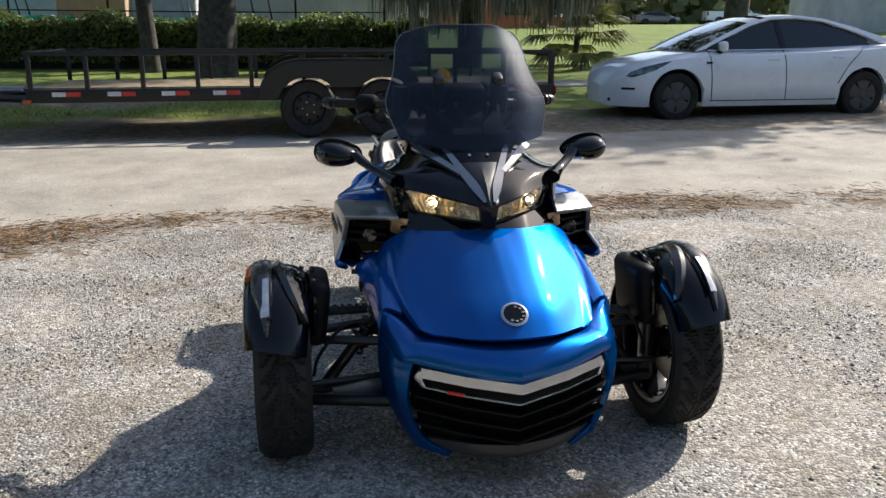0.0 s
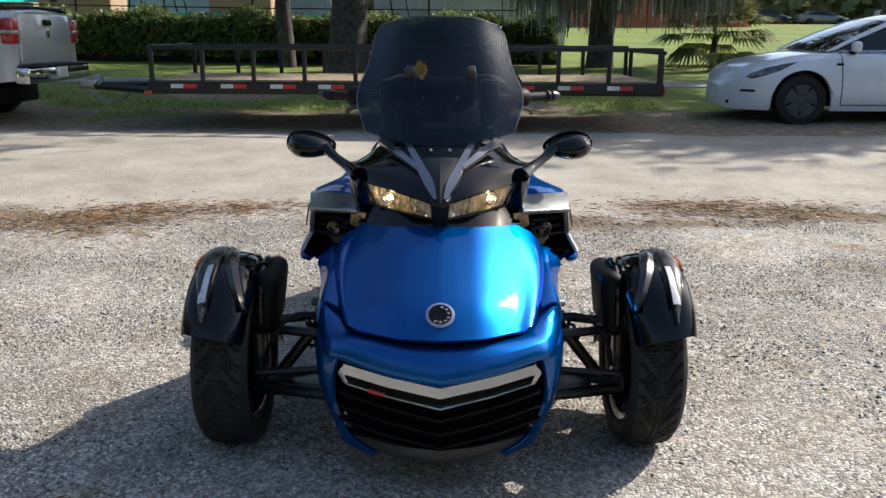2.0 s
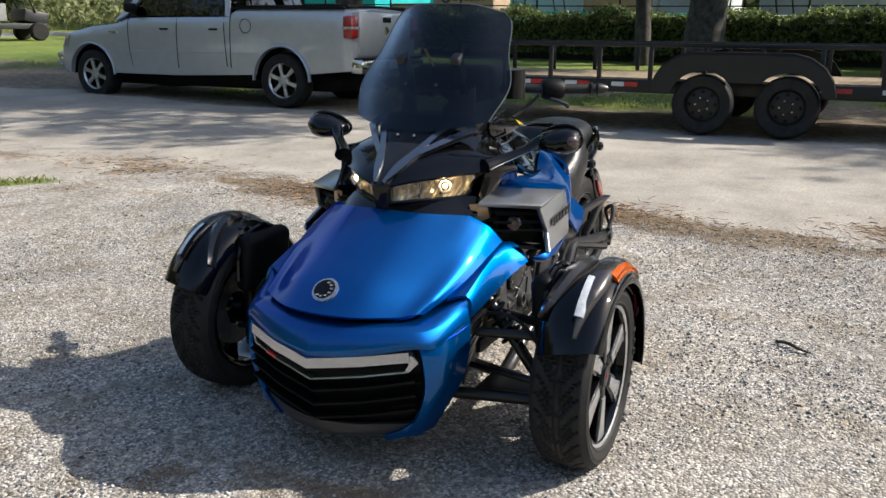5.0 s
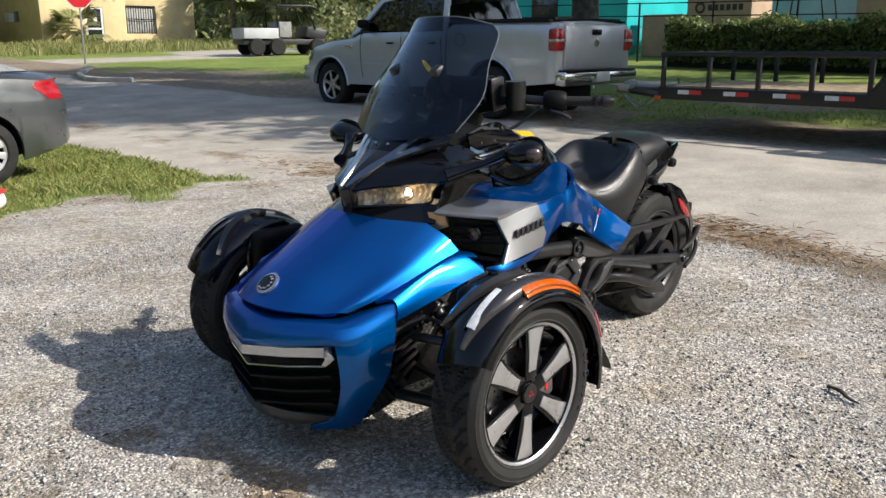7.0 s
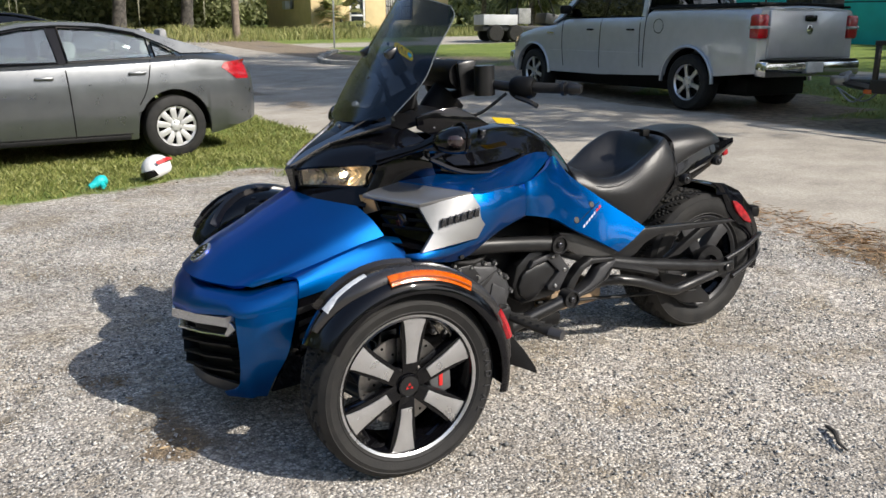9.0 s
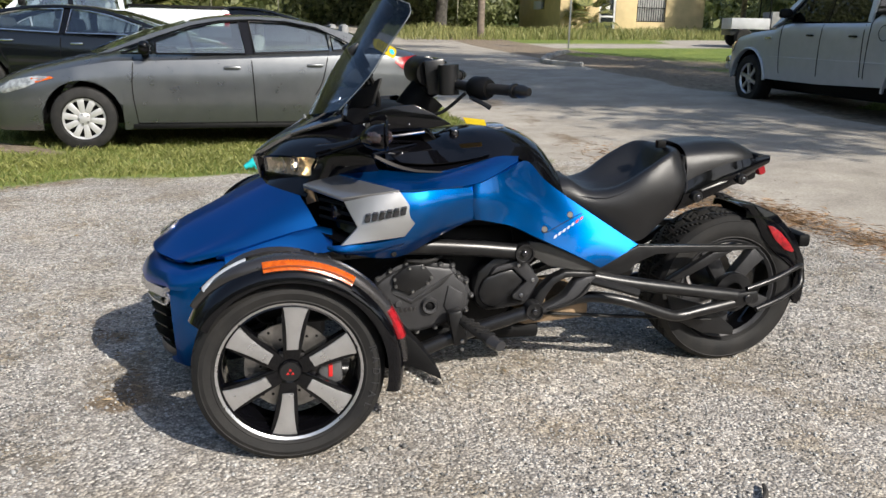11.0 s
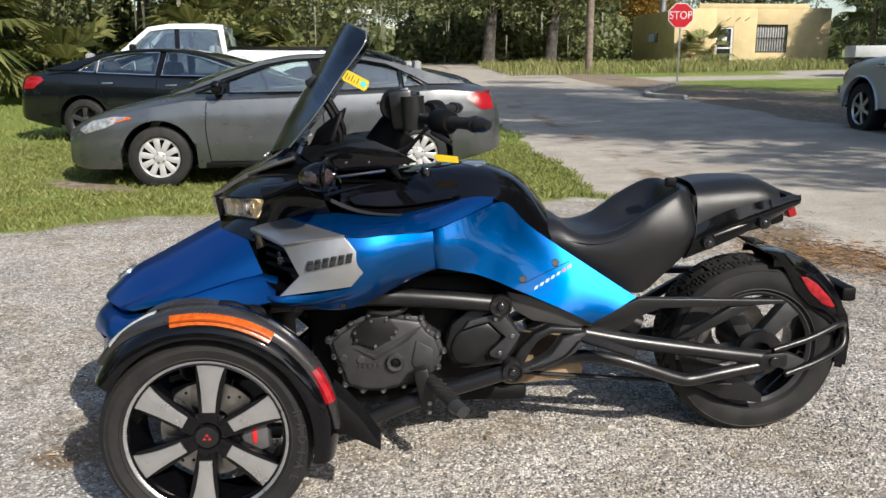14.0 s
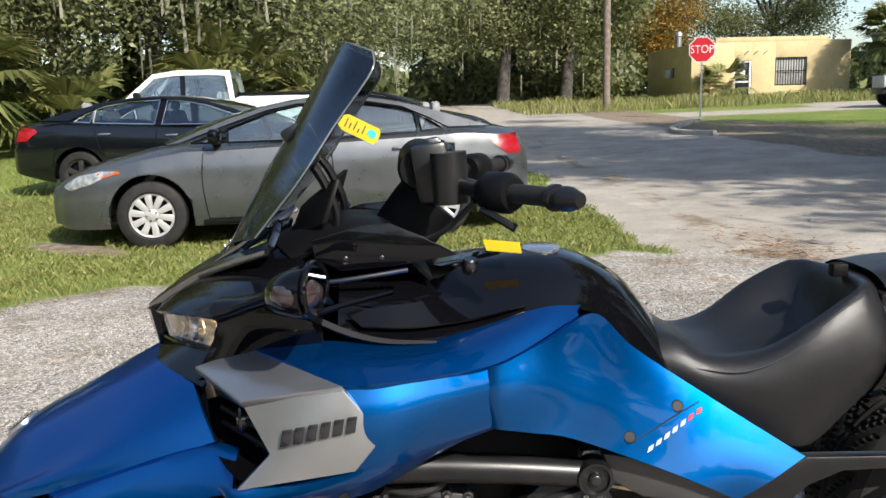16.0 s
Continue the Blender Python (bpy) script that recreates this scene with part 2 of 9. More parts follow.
def knob(c, axis, r, h, segs=14, bm=None, bevel=True):
    """A short round piece at c that points along axis."""
    prof = [(0, 0), (r, 0), (r, h * 0.8), (r * 0.82, h), (0, h)] if bevel else [(0, 0), (r, 0), (r, h), (0, h)]
    q = Vector((0, 1, 0)).rotation_difference(Vector(axis).normalized()).to_matrix().to_4x4()
    return lathe(prof, segs, Matrix.Translation(c) @ q, bm)


def word_mesh(text, size):
    cu = bpy.data.curves.new("word", "FONT")
    cu.body, cu.size, cu.align_x, cu.align_y, cu.extrude = text, size, "CENTER", "CENTER", 0.004
    ob = bpy.data.objects.new("word", cu)
    me = bpy.data.meshes.new_from_object(ob)
    bpy.data.objects.remove(ob)
    bm = bmesh.new()
    bm.from_mesh(me)
    bpy.data.meshes.remove(me)
    return bm


# ---- the ground: one sheet; zones of gravel, road, grass, bare soil ----
def smooth(a, b, x):
    t = max(0.0, min(1.0, (x - a) / (b - a)))
    return t * t * (3 - 2 * t)


def rise(x, y):
    """Height of the ground: a low gravel lot beside a crowned road, rising gently all round."""
    r = math.hypot(x, y)
    k = 1.5
    slope = 0.0265 + 0.0095 * max(0.0, -x) / (r + 1e-6) * (1 - smooth(20, 45, -y))
    far = slope * (k * math.log1p(math.exp((r - 8.5) / k)) if r < 70 else 61.5 + 0.1 * (r - 70))
    road = 0.10 * smooth(-2.5, -7.0, x) * (1 - smooth(12, 30, abs(y)))
    dip = -0.06 * math.exp(-(((x - 0.5) / 3.0) ** 2 + ((y + 6.4) / 1.6) ** 2))
    wheel_dip = -0.03 * math.exp(-((x + 1.75) / 0.7) ** 2 - (y / 1.0) ** 2)
    return far + road + dip + wheel_dip


def lot_edge(x):
    """The y at which the gravel gives way to grass."""
    return (-3.62 - 0.33 * (2.4 - x) if x > -2.2 else -5.14 + 0.2 * (-2.2 - x)) + 0.5 * smooth(-0.7, -1.9, x)


def between(pts, x):
    for (a, u), (c, v) in zip(pts, pts[1:]):
        if x <= c:
            return u + (v - u) * max(0.0, (x - a) / (c - a))
    return pts[-1][1]


def street_near(x):
    """The side street's edge towards the lot."""
    return between([(-90, -46), (-30, -31), (-16, -27.6), (-11, -26.0), (-9, -23.6), (-7.6, -20.2), (-6.9, -18.2), (0, -18)], x)


def street_far(x):
    return between([(-90, -51), (-40, -38), (-18.8, -32.8), (-5, -30.2), (0, -29.6)], x)


def zones(x, y):
    """Shares of road, grass, bare soil and leaf litter; the rest is gravel."""
    w = 0.35 * noise.noise((x * 0.7, y * 0.7, 3.1)) + 0.2 * noise.noise((x * 2.3, y * 2.3, 7.7))
    wide = 2.3 * smooth(3.4, 5.2, y)
    along = smooth(-3.35, -3.95, x + w * 0.8) * smooth(-8.05, -7.6, x + wide + w * 0.5) * smooth(-21, -19, y)
    side = smooth(-4.5, -5.2, y + w) * smooth(-2.35, -2.75, x + w * 0.6) * smooth(-7.9, -7.4, x + w * 0.4) * smooth(-31, -29.5, y)
    cross = smooth(0.3, -0.3, y - street_near(x) + w * 0.6) * smooth(-0.3, 0.3, y - street_far(x) + w * 0.6) * smooth(-2.3, -2.8, x)
    drive = smooth(-29, -30, y) * smooth(-5.6, -5.0, x + w) * smooth(-1.6, -2.2, x + w) * 0.55
    road = max(along, cross, side, drive)
    grass = smooth(-0.3, 0.35, lot_edge(x) - y + w * 1.5) * smooth(-3.0, -2.4, x + w * 0.7)
    verge = smooth(-7.75, -8.25, x + wide + w * 0.7)
    away = max(smooth(9, 12, x + w), smooth(14, 18, y + w) * smooth(-4.5, -3.5, x))
    grass = max(grass, verge, away) * (1 - road)
    drift = 0.35 * noise.noise((y * 0.45, 5.0, 1.0)) + 0.6 * w
    litter = math.exp(-((x + 3.4 + drift) / 0.34) ** 2) * smooth(-0.1, 0.3, noise.noise((x * 1.7, y * 0.9, 11.3)) + 0.6 * noise.noise((x * 5, y * 4, 2.3)) + 0.02)
    litter = max(litter, 0.5 * math.exp(-((lot_edge(x) - y + w * 1.2 + 0.1) / 0.22) ** 2) * smooth(-3.2, -2.4, x) * smooth(-0.3, 0.3, noise.noise((x * 1.3, y * 1.3, 31.0)) + 0.1))
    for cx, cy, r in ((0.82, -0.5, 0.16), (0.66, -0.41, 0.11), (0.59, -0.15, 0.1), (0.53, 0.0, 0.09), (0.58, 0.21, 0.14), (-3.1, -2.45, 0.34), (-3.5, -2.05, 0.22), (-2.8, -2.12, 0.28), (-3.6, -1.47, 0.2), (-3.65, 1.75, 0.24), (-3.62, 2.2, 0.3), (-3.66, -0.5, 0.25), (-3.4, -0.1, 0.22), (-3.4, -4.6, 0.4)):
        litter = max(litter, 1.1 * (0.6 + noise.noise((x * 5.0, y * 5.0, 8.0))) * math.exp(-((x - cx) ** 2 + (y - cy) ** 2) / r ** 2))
    soil = smooth(0.12, 0.4, noise.noise((x * 0.45, y * 0.45, 21.0))) * verge * smooth(-16, -9, x)
    soil = max(soil, math.exp(-(((x - 2.6) / 0.62) ** 2 + ((y + 6.05 - 0.55 * (2.6 - x)) / 0.3) ** 2) * 0.8), 0.72 * math.exp(-(((x + 10.6) / 2.2) ** 2 + ((y + 17.5) / 3.0) ** 2)))
    soil = max(soil, 0.95 * smooth(-10.6, -9.4, x + w) * smooth(-7.3, -7.8, x + w) * smooth(-0.3, 0.25, noise.noise((x * 0.8, y * 0.8, 41.0)) + 0.36))
    return road, grass, max(0, min(1, soil)), litter * (1 - 0.4 * road)


def spread(lo, hi, step, far):
    a = [lo + step * i for i in range(int((hi - lo) / step) + 1)]
    d, left, right = step, [lo], [a[-1]]
    while left[-1] > -far or right[-1] < far:
        d *= 1.22
        left.append(left[-1] - d)
        right.append(right[-1] + d)
    return list(reversed(left[1:])) + a + right[1:]


def ground_material():
    m = bpy.data.materials.new("lot_road_and_grass")
    m.use_nodes = True
    nt = m.node_tree
    L = nt.links.new
    bs = nt.nodes["Principled BSDF"]
    co = nt.nodes.new("ShaderNodeTexCoord")
    at = nt.nodes.new("ShaderNodeAttribute")
    at.attribute_name = "zone"
    sep = nt.nodes.new("ShaderNodeSeparateColor")
    L(at.outputs["Color"], sep.inputs[0])

    def tex(scale, detail=4.0, rough=0.6):
        n = node(nt, "ShaderNodeTexNoise", Scale=scale, Detail=detail, Roughness=rough)
        L(co.outputs["Object"], n.inputs["Vector"])
        return n.outputs["Fac"]

    def ramp(fac, stops):
        r = nt.nodes.new("ShaderNodeValToRGB")
        e = r.color_ramp.elements
        while len(e) < len(stops):
            e.new(0.5)
        for q, (p, c) in zip(e, stops):
            q.position, q.color = p, (*c, 1)
        L(fac, r.inputs[0])
        return r.outputs[0]

    def mix(fac, a, b, blend="MIX"):
        n = nt.nodes.new("ShaderNodeMix")
        n.data_type, n.blend_type = "RGBA", blend
        if isinstance(fac, float):
            n.inputs[0].default_value = fac
        else:
            L(fac, n.inputs[0])
        L(a, n.inputs[6])
        L(b, n.inputs[7])
        return n.outputs[2]

    def math_(op, a, b=None, c=None):
        n = nt.nodes.new("ShaderNodeMath")
        n.operation = op
        for i, v in enumerate((a, b, c)):
            if isinstance(v, (int, float)):
                n.inputs[i].default_value = v
            elif v is not None:
                L(v, n.inputs[i])
        return n.outputs[0]

    def stones(scale):
        v = node(nt, "ShaderNodeTexVoronoi", Scale=scale, Randomness=1.0)
        L(co.outputs["Object"], v.inputs["Vector"])
        s = nt.nodes.new("ShaderNodeSeparateColor")
        L(v.outputs["Color"], s.inputs[0])
        return v.outputs["Distance"], s.outputs[0]

    d1, c1 = stones(105.0)
    d2, c2 = stones(44.0)
    grit = ramp(c1, [(0.0, (0.14, 0.135, 0.13)), (0.4, (0.32, 0.31, 0.295)), (0.75, (0.52, 0.5, 0.475)), (1.0, (0.8, 0.78, 0.74))])
    pebble = ramp(c2, [(0.0, (0.22, 0.21, 0.2)), (0.6, (0.42, 0.4, 0.38)), (1.0, (0.78, 0.76, 0.72))])
    gravel = mix(ramp(tex(5.0), [(0.42, (0, 0, 0)), (0.6, (0.75, 0.75, 0.75))]), grit, pebble)
    gravel = mix(0.85, gravel, ramp(tex(0.9, 6.0), [(0.3, (0.66, 0.63, 0.59)), (0.5, (0.97, 0.95, 0.92)), (0.7, (1.24, 1.2, 1.15))]), "MULTIPLY")
    gravel = mix(0.8, gravel, ramp(tex(2.6, 7.0, 0.7), [(0.36, (1.06, 1.05, 1.04)), (0.5, (1.0, 0.96, 0.9)), (0.66, (0.7, 0.61, 0.46))]), "MULTIPLY")
    gap = math_("SUBTRACT", 1.0, math_("MULTIPLY", ramp(d1, [(0.35, (0, 0, 0)), (0.75, (1, 1, 1))]), 0.55))
    gravel = mix(1.0, gravel, ramp(gap, [(0.0, (0.3, 0.3, 0.3)), (1.0, (1, 1, 1))]), "MULTIPLY")
    tar = ramp(tex(1.4, 8.0, 0.7), [(0.25, (0.25, 0.225, 0.19)), (0.5, (0.38, 0.345, 0.295)), (0.75, (0.5, 0.46, 0.4))])
    tar = mix(0.9, tar, ramp(tex(60.0, 3.0), [(0.25, (0.62, 0.62, 0.62)), (0.55, (1, 1, 1)), (0.8, (1.3, 1.28, 1.25))]), "MULTIPLY")
    patch = ramp(tex(0.55, 6.0, 0.65), [(0.35, (0.7, 0.78, 0.7)), (0.52, (1, 1, 1)), (0.68, (1.35, 1.2, 1.1))])
    sward = ramp(tex(7.0, 8.0, 0.75), [(0.25, (0.08, 0.11, 0.025)), (0.5, (0.16, 0.215, 0.045)), (0.75, (0.28, 0.28, 0.1))])
    sward = mix(0.9, sward, patch, "MULTIPLY")
    earth = ramp(tex(9.0, 6.0, 0.7), [(0.3, (0.1, 0.077, 0.054)), (0.55, (0.25, 0.2, 0.145)), (0.8, (0.42, 0.35, 0.26))])
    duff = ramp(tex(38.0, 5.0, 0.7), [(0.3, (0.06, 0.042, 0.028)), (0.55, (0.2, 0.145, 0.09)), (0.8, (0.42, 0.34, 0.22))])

    def edge(share, n, hard=3.5):
        return math_("MULTIPLY_ADD", math_("SUBTRACT", math_("MULTIPLY_ADD", math_("SUBTRACT", n, 0.5), 0.9, share), 0.5), hard, 0.5)

    ragged = tex(11.0, 6.0, 0.75)
    clampn = []
    for share in (sep.outputs[0], sep.outputs[1], sep.outputs[2], at.outputs["Alpha"]):
        n = nt.nodes.new("ShaderNodeClamp")
        L(edge(share, ragged), n.inputs[0])
        clampn.append(n.outputs[0])
    col = mix(clampn[0], gravel, tar)
    col = mix(clampn[1], col, sward)
    col = mix(clampn[2], col, earth)
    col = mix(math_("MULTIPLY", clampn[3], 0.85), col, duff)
    L(col, bs.inputs["Base Color"])
    bs.inputs["Roughness"].default_value = 0.9
    bs.inputs["Specular IOR Level"].default_value = 0.25
    smoothness = math_("SUBTRACT", 1.0, math_("MULTIPLY", clampn[0], 0.8))
    high = math_("ADD", math_("MULTIPLY", math_("SUBTRACT", 1.0, d1), smoothness), math_("MULTIPLY", tex(30.0, 6.0), 0.6))
    bp = node(nt, "ShaderNodeBump", Strength=0.8, Distance=0.007)
    L(high, bp.inputs["Height"])
    L(bp.outputs[0], bs.inputs["Normal"])
    return m


def ground():
    xs = spread(-12.0, 5.0, 0.095, 420.0)
    ys = spread(-10.0, 6.0, 0.095, 420.0)
    verts = [(x, y, rise(x, y) + 0.012 * noise.noise((x * 1.3, y * 1.3, 0)) * smooth(0, 2, math.hypot(x + 0.8, y))) for x in xs for y in ys]
    n = len(ys)
    faces = [(i * n + j, (i + 1) * n + j, (i + 1) * n + j + 1, i * n + j + 1) for i in range(len(xs) - 1) for j in range(n - 1)]
    me = bpy.data.meshes.new("ground")
    me.from_pydata(verts, [], faces)
    lay = me.attributes.new("zone", "FLOAT_COLOR", "POINT")
    lay.data.foreach_set("color", [c for v in verts for c in zones(v[0], v[1])])
    me.polygons.foreach_set("use_smooth", [True] * len(me.polygons))
    me.materials.append(ground_material())
    tagged(new("ground", me), "pale gravel lot beside a worn sandy road, with grass verges", "ground", kind="structure")


ground()
from mathutils.bvhtree import BVHTree



# ---- the three-wheeled motorcycle: x ahead, y to its left, front axle over the origin ----
def tyre(radius, rim_r, width, period, lean):
    """A tyre about the y axis, with V-shaped grooves cut into its tread."""
    bm = bmesh.new()
    h = width / 2
    side = [(rim_r, -h * 0.78), (rim_r + 0.008, -h * 0.9), (rim_r + 0.013, -h * 0.955), (rim_r + 0.016, -h * 0.94), (rim_r + 0.03, -h * 0.995), ((radius + rim_r) / 2, -h * 1.02), (radius - 0.026, -h * 0.985), (radius - 0.0235, -h * 1.0), (radius - 0.021, -h * 0.96), (radius - 0.010, -h * 0.86)]
    n = 17
    tread = [(radius - 0.012 * abs(-0.8 + 1.6 * i / (n - 1)) ** 3, h * (-0.8 + 1.6 * i / (n - 1))) for i in range(n)]
    prof = side + tread + [(r, -a) for r, a in reversed(side)]
    segs = period * 8
    rows = []
    for k, (r, a) in enumerate(prof):
        row = []
        for i in range(segs):
            cut = 0.0
            if len(side) - 1 <= k <= len(side) + n:
                u = a / h
                f = (i / 8 + lean * abs(u)) % 1.0
                if f < 0.13 and 0.1 < abs(u) < 0.8:
                    cut = 0.011
                g = (i / 16 + lean * 0.5 * abs(u) + 0.3) % 1.0
                if g < 0.13 and abs(u) < 0.6:
                    cut = 0.01
                if abs(abs(u) - 0.12) < 0.035:
                    cut = 0.005
            t = 2 * math.pi * i / segs
            row.append(Vector(((r - cut) * math.cos(t), a, (r - cut) * math.sin(t))))
        rows.append(row)
    grid_faces(bm, rows, close_v=True)
    return bm


def spoke_shape(r0, r1, w0, w1, y, thick, turn):
    c, s = math.cos(turn), math.sin(turn)
    pts = [(r0, -w0), (r1 * 0.75, -w1 * 0.9), (r1, -w1), (r1, w1 * 0.9), (r1 * 0.75, w1 * 0.75), (r0, w0)]
    return prism([(a * c - b * s, y, a * s + b * c) for a, b in pts], (0, -thick, 0), 0.002)


def front_wheel(bike, side):
    w = new("front_wheel")
    w.parent = bike
    w["label"] = "black and machined alloy front wheel with five broad spokes"
    w.matrix_local = pose(0, 0.655 * side, 0.2755, 0, 0, 0 if side > 0 else 180)
    part("tyre", tyre(0.281, 0.207, 0.165, 36, -2.3), M_RUBBER, w, "black directional road tyre", 30)
    part("rim", lathe([(0.2, -0.07), (0.208, -0.07), (0.208, 0.066), (0.2, 0.07), (0.196, 0.06), (0.19, 0.02), (0.185, -0.06), (0.2, -0.07)], 64), M_GLOSS, w)
    part("rim_lip", lathe([(0.202, 0.066), (0.209, 0.072), (0.212, 0.073), (0.212, 0.066), (0.204, 0.06), (0.202, 0.066)], 72), M_ALU, w, "bright machined rim edge")
    a0 = radians(97) if side > 0 else radians(83)
    for k in range(6):
        a = a0 + k * math.pi / 3
        sp = part("spoke", spoke_shape(0.03, 0.203, 0.022, 0.044, 0.06, 0.035, a), M_GLOSS, w)
        edge = [(0.066, -0.017), (0.085, -0.019), (0.12, -0.0235), (0.15, -0.029), (0.18, -0.0355), (0.205, -0.043), (0.205, 0.035), (0.18, 0.0265), (0.15, 0.0205), (0.12, 0.017), (0.09, 0.0155), (0.07, 0.016)]
        b = prism([(r * math.cos(a) - q * math.sin(a), 0.0645, r * math.sin(a) + q * math.cos(a)) for r, q in edge], (0, -0.005, 0), 0.0012)
        part("spoke_face", b, M_ALU, sp, "machined silver spoke face")
    part("hub", lathe([(0, -0.05), (0.055, -0.05), (0.05, 0.03), (0.042, 0.055), (0, 0.055)], 28), M_GLOSS, w)
    cap = part("hub_cap", lathe([(0, 0.066), (0.03, 0.066), (0.033, 0.06), (0.033, 0.04), (0, 0.04)], 28), M_SATIN, w)
    part("cap_ring", lathe([(0.0285, 0.066), (0.0325, 0.0675), (0.034, 0.064), (0.0285, 0.062), (0.0285, 0.066)], 28), M_GLOSS, w)
    for x, z in ((0, 0.006), (-0.007, -0.004), (0.007, -0.004)):
        part("emblem", prism([(x - 0.0045, 0.066, z - 0.003), (x, 0.066, z + 0.0045), (x + 0.0045, 0.066, z - 0.003)], (0, 0.0015, 0)), M_RED, cap, "small red emblem mark")
    for k, letter in enumerate("RADIAL"):
        a = radians(164 + 8.5 * k + (180 if side < 0 else 0))
        up, out = Vector((math.cos(a), 0, math.sin(a))), Vector((0, 1, 0))
        m = Matrix((up.cross(out), up, out)).transposed().to_4x4()
        m.translation = up * 0.247 + out * 0.0825
        bm = word_mesh(letter, 0.03)
        bmesh.ops.transform(bm, matrix=m, verts=bm.verts)
        part("raised_letter", bm, M_DARKGREY, w)
    for k in range(5):
        a = a0 + (k + 0.5) * 2 * math.pi / 5
        part("lug_nut", knob((0.052 * math.cos(a), 0.035, 0.052 * math.sin(a)), (0, 1, 0), 0.010, 0.022, 6), M_SATIN, w)
    disc = part("brake_disc", lathe([(0.06, 0.006), (0.132, 0.006), (0.132, 0.012), (0.06, 0.012), (0.06, 0.006)], 48), M_STEEL, w, "drilled steel brake disc")
    for k in range(30):
        a, r = 2 * math.pi * k / 30, (0.085, 0.102, 0.119)[k % 3]
        part("disc_hole", knob((r * math.cos(a), 0.0115, r * math.sin(a)), (0, 1, 0), 0.0045, 0.001, 8, None, False), M_MATTE, disc)
    cal = part("brake_caliper", prism([(-0.155, 0.03, -0.05), (-0.105, 0.03, -0.065), (-0.08, 0.03, -0.02), (-0.1, 0.03, 0.035), (-0.15, 0.03, 0.03)], (0, -0.06, 0), 0.006), M_CASTLIGHT, w, "grey brake caliper")
    part("caliper_mark", box((-0.118, 0.0315, -0.012), (0.012, 0.004, 0.045), bevel=0.001), M_RED, cal, "red stripe on the caliper")


def arc_band(sections, a0, a1, n, centre, taper=None):
    """A band swept about the wheel's axle. sections: (y, radius) pairs."""
    rows = []
    for i in range(n):
        t = i / (n - 1)
        a = radians(a0 + (a1 - a0) * t)
        k = taper(t) if taper else 0.0
        rows.append([Vector((centre[0] + (r - k) * math.cos(a), y, centre[2] + (r - k) * math.sin(a))) for y, r in sections])
    return rows


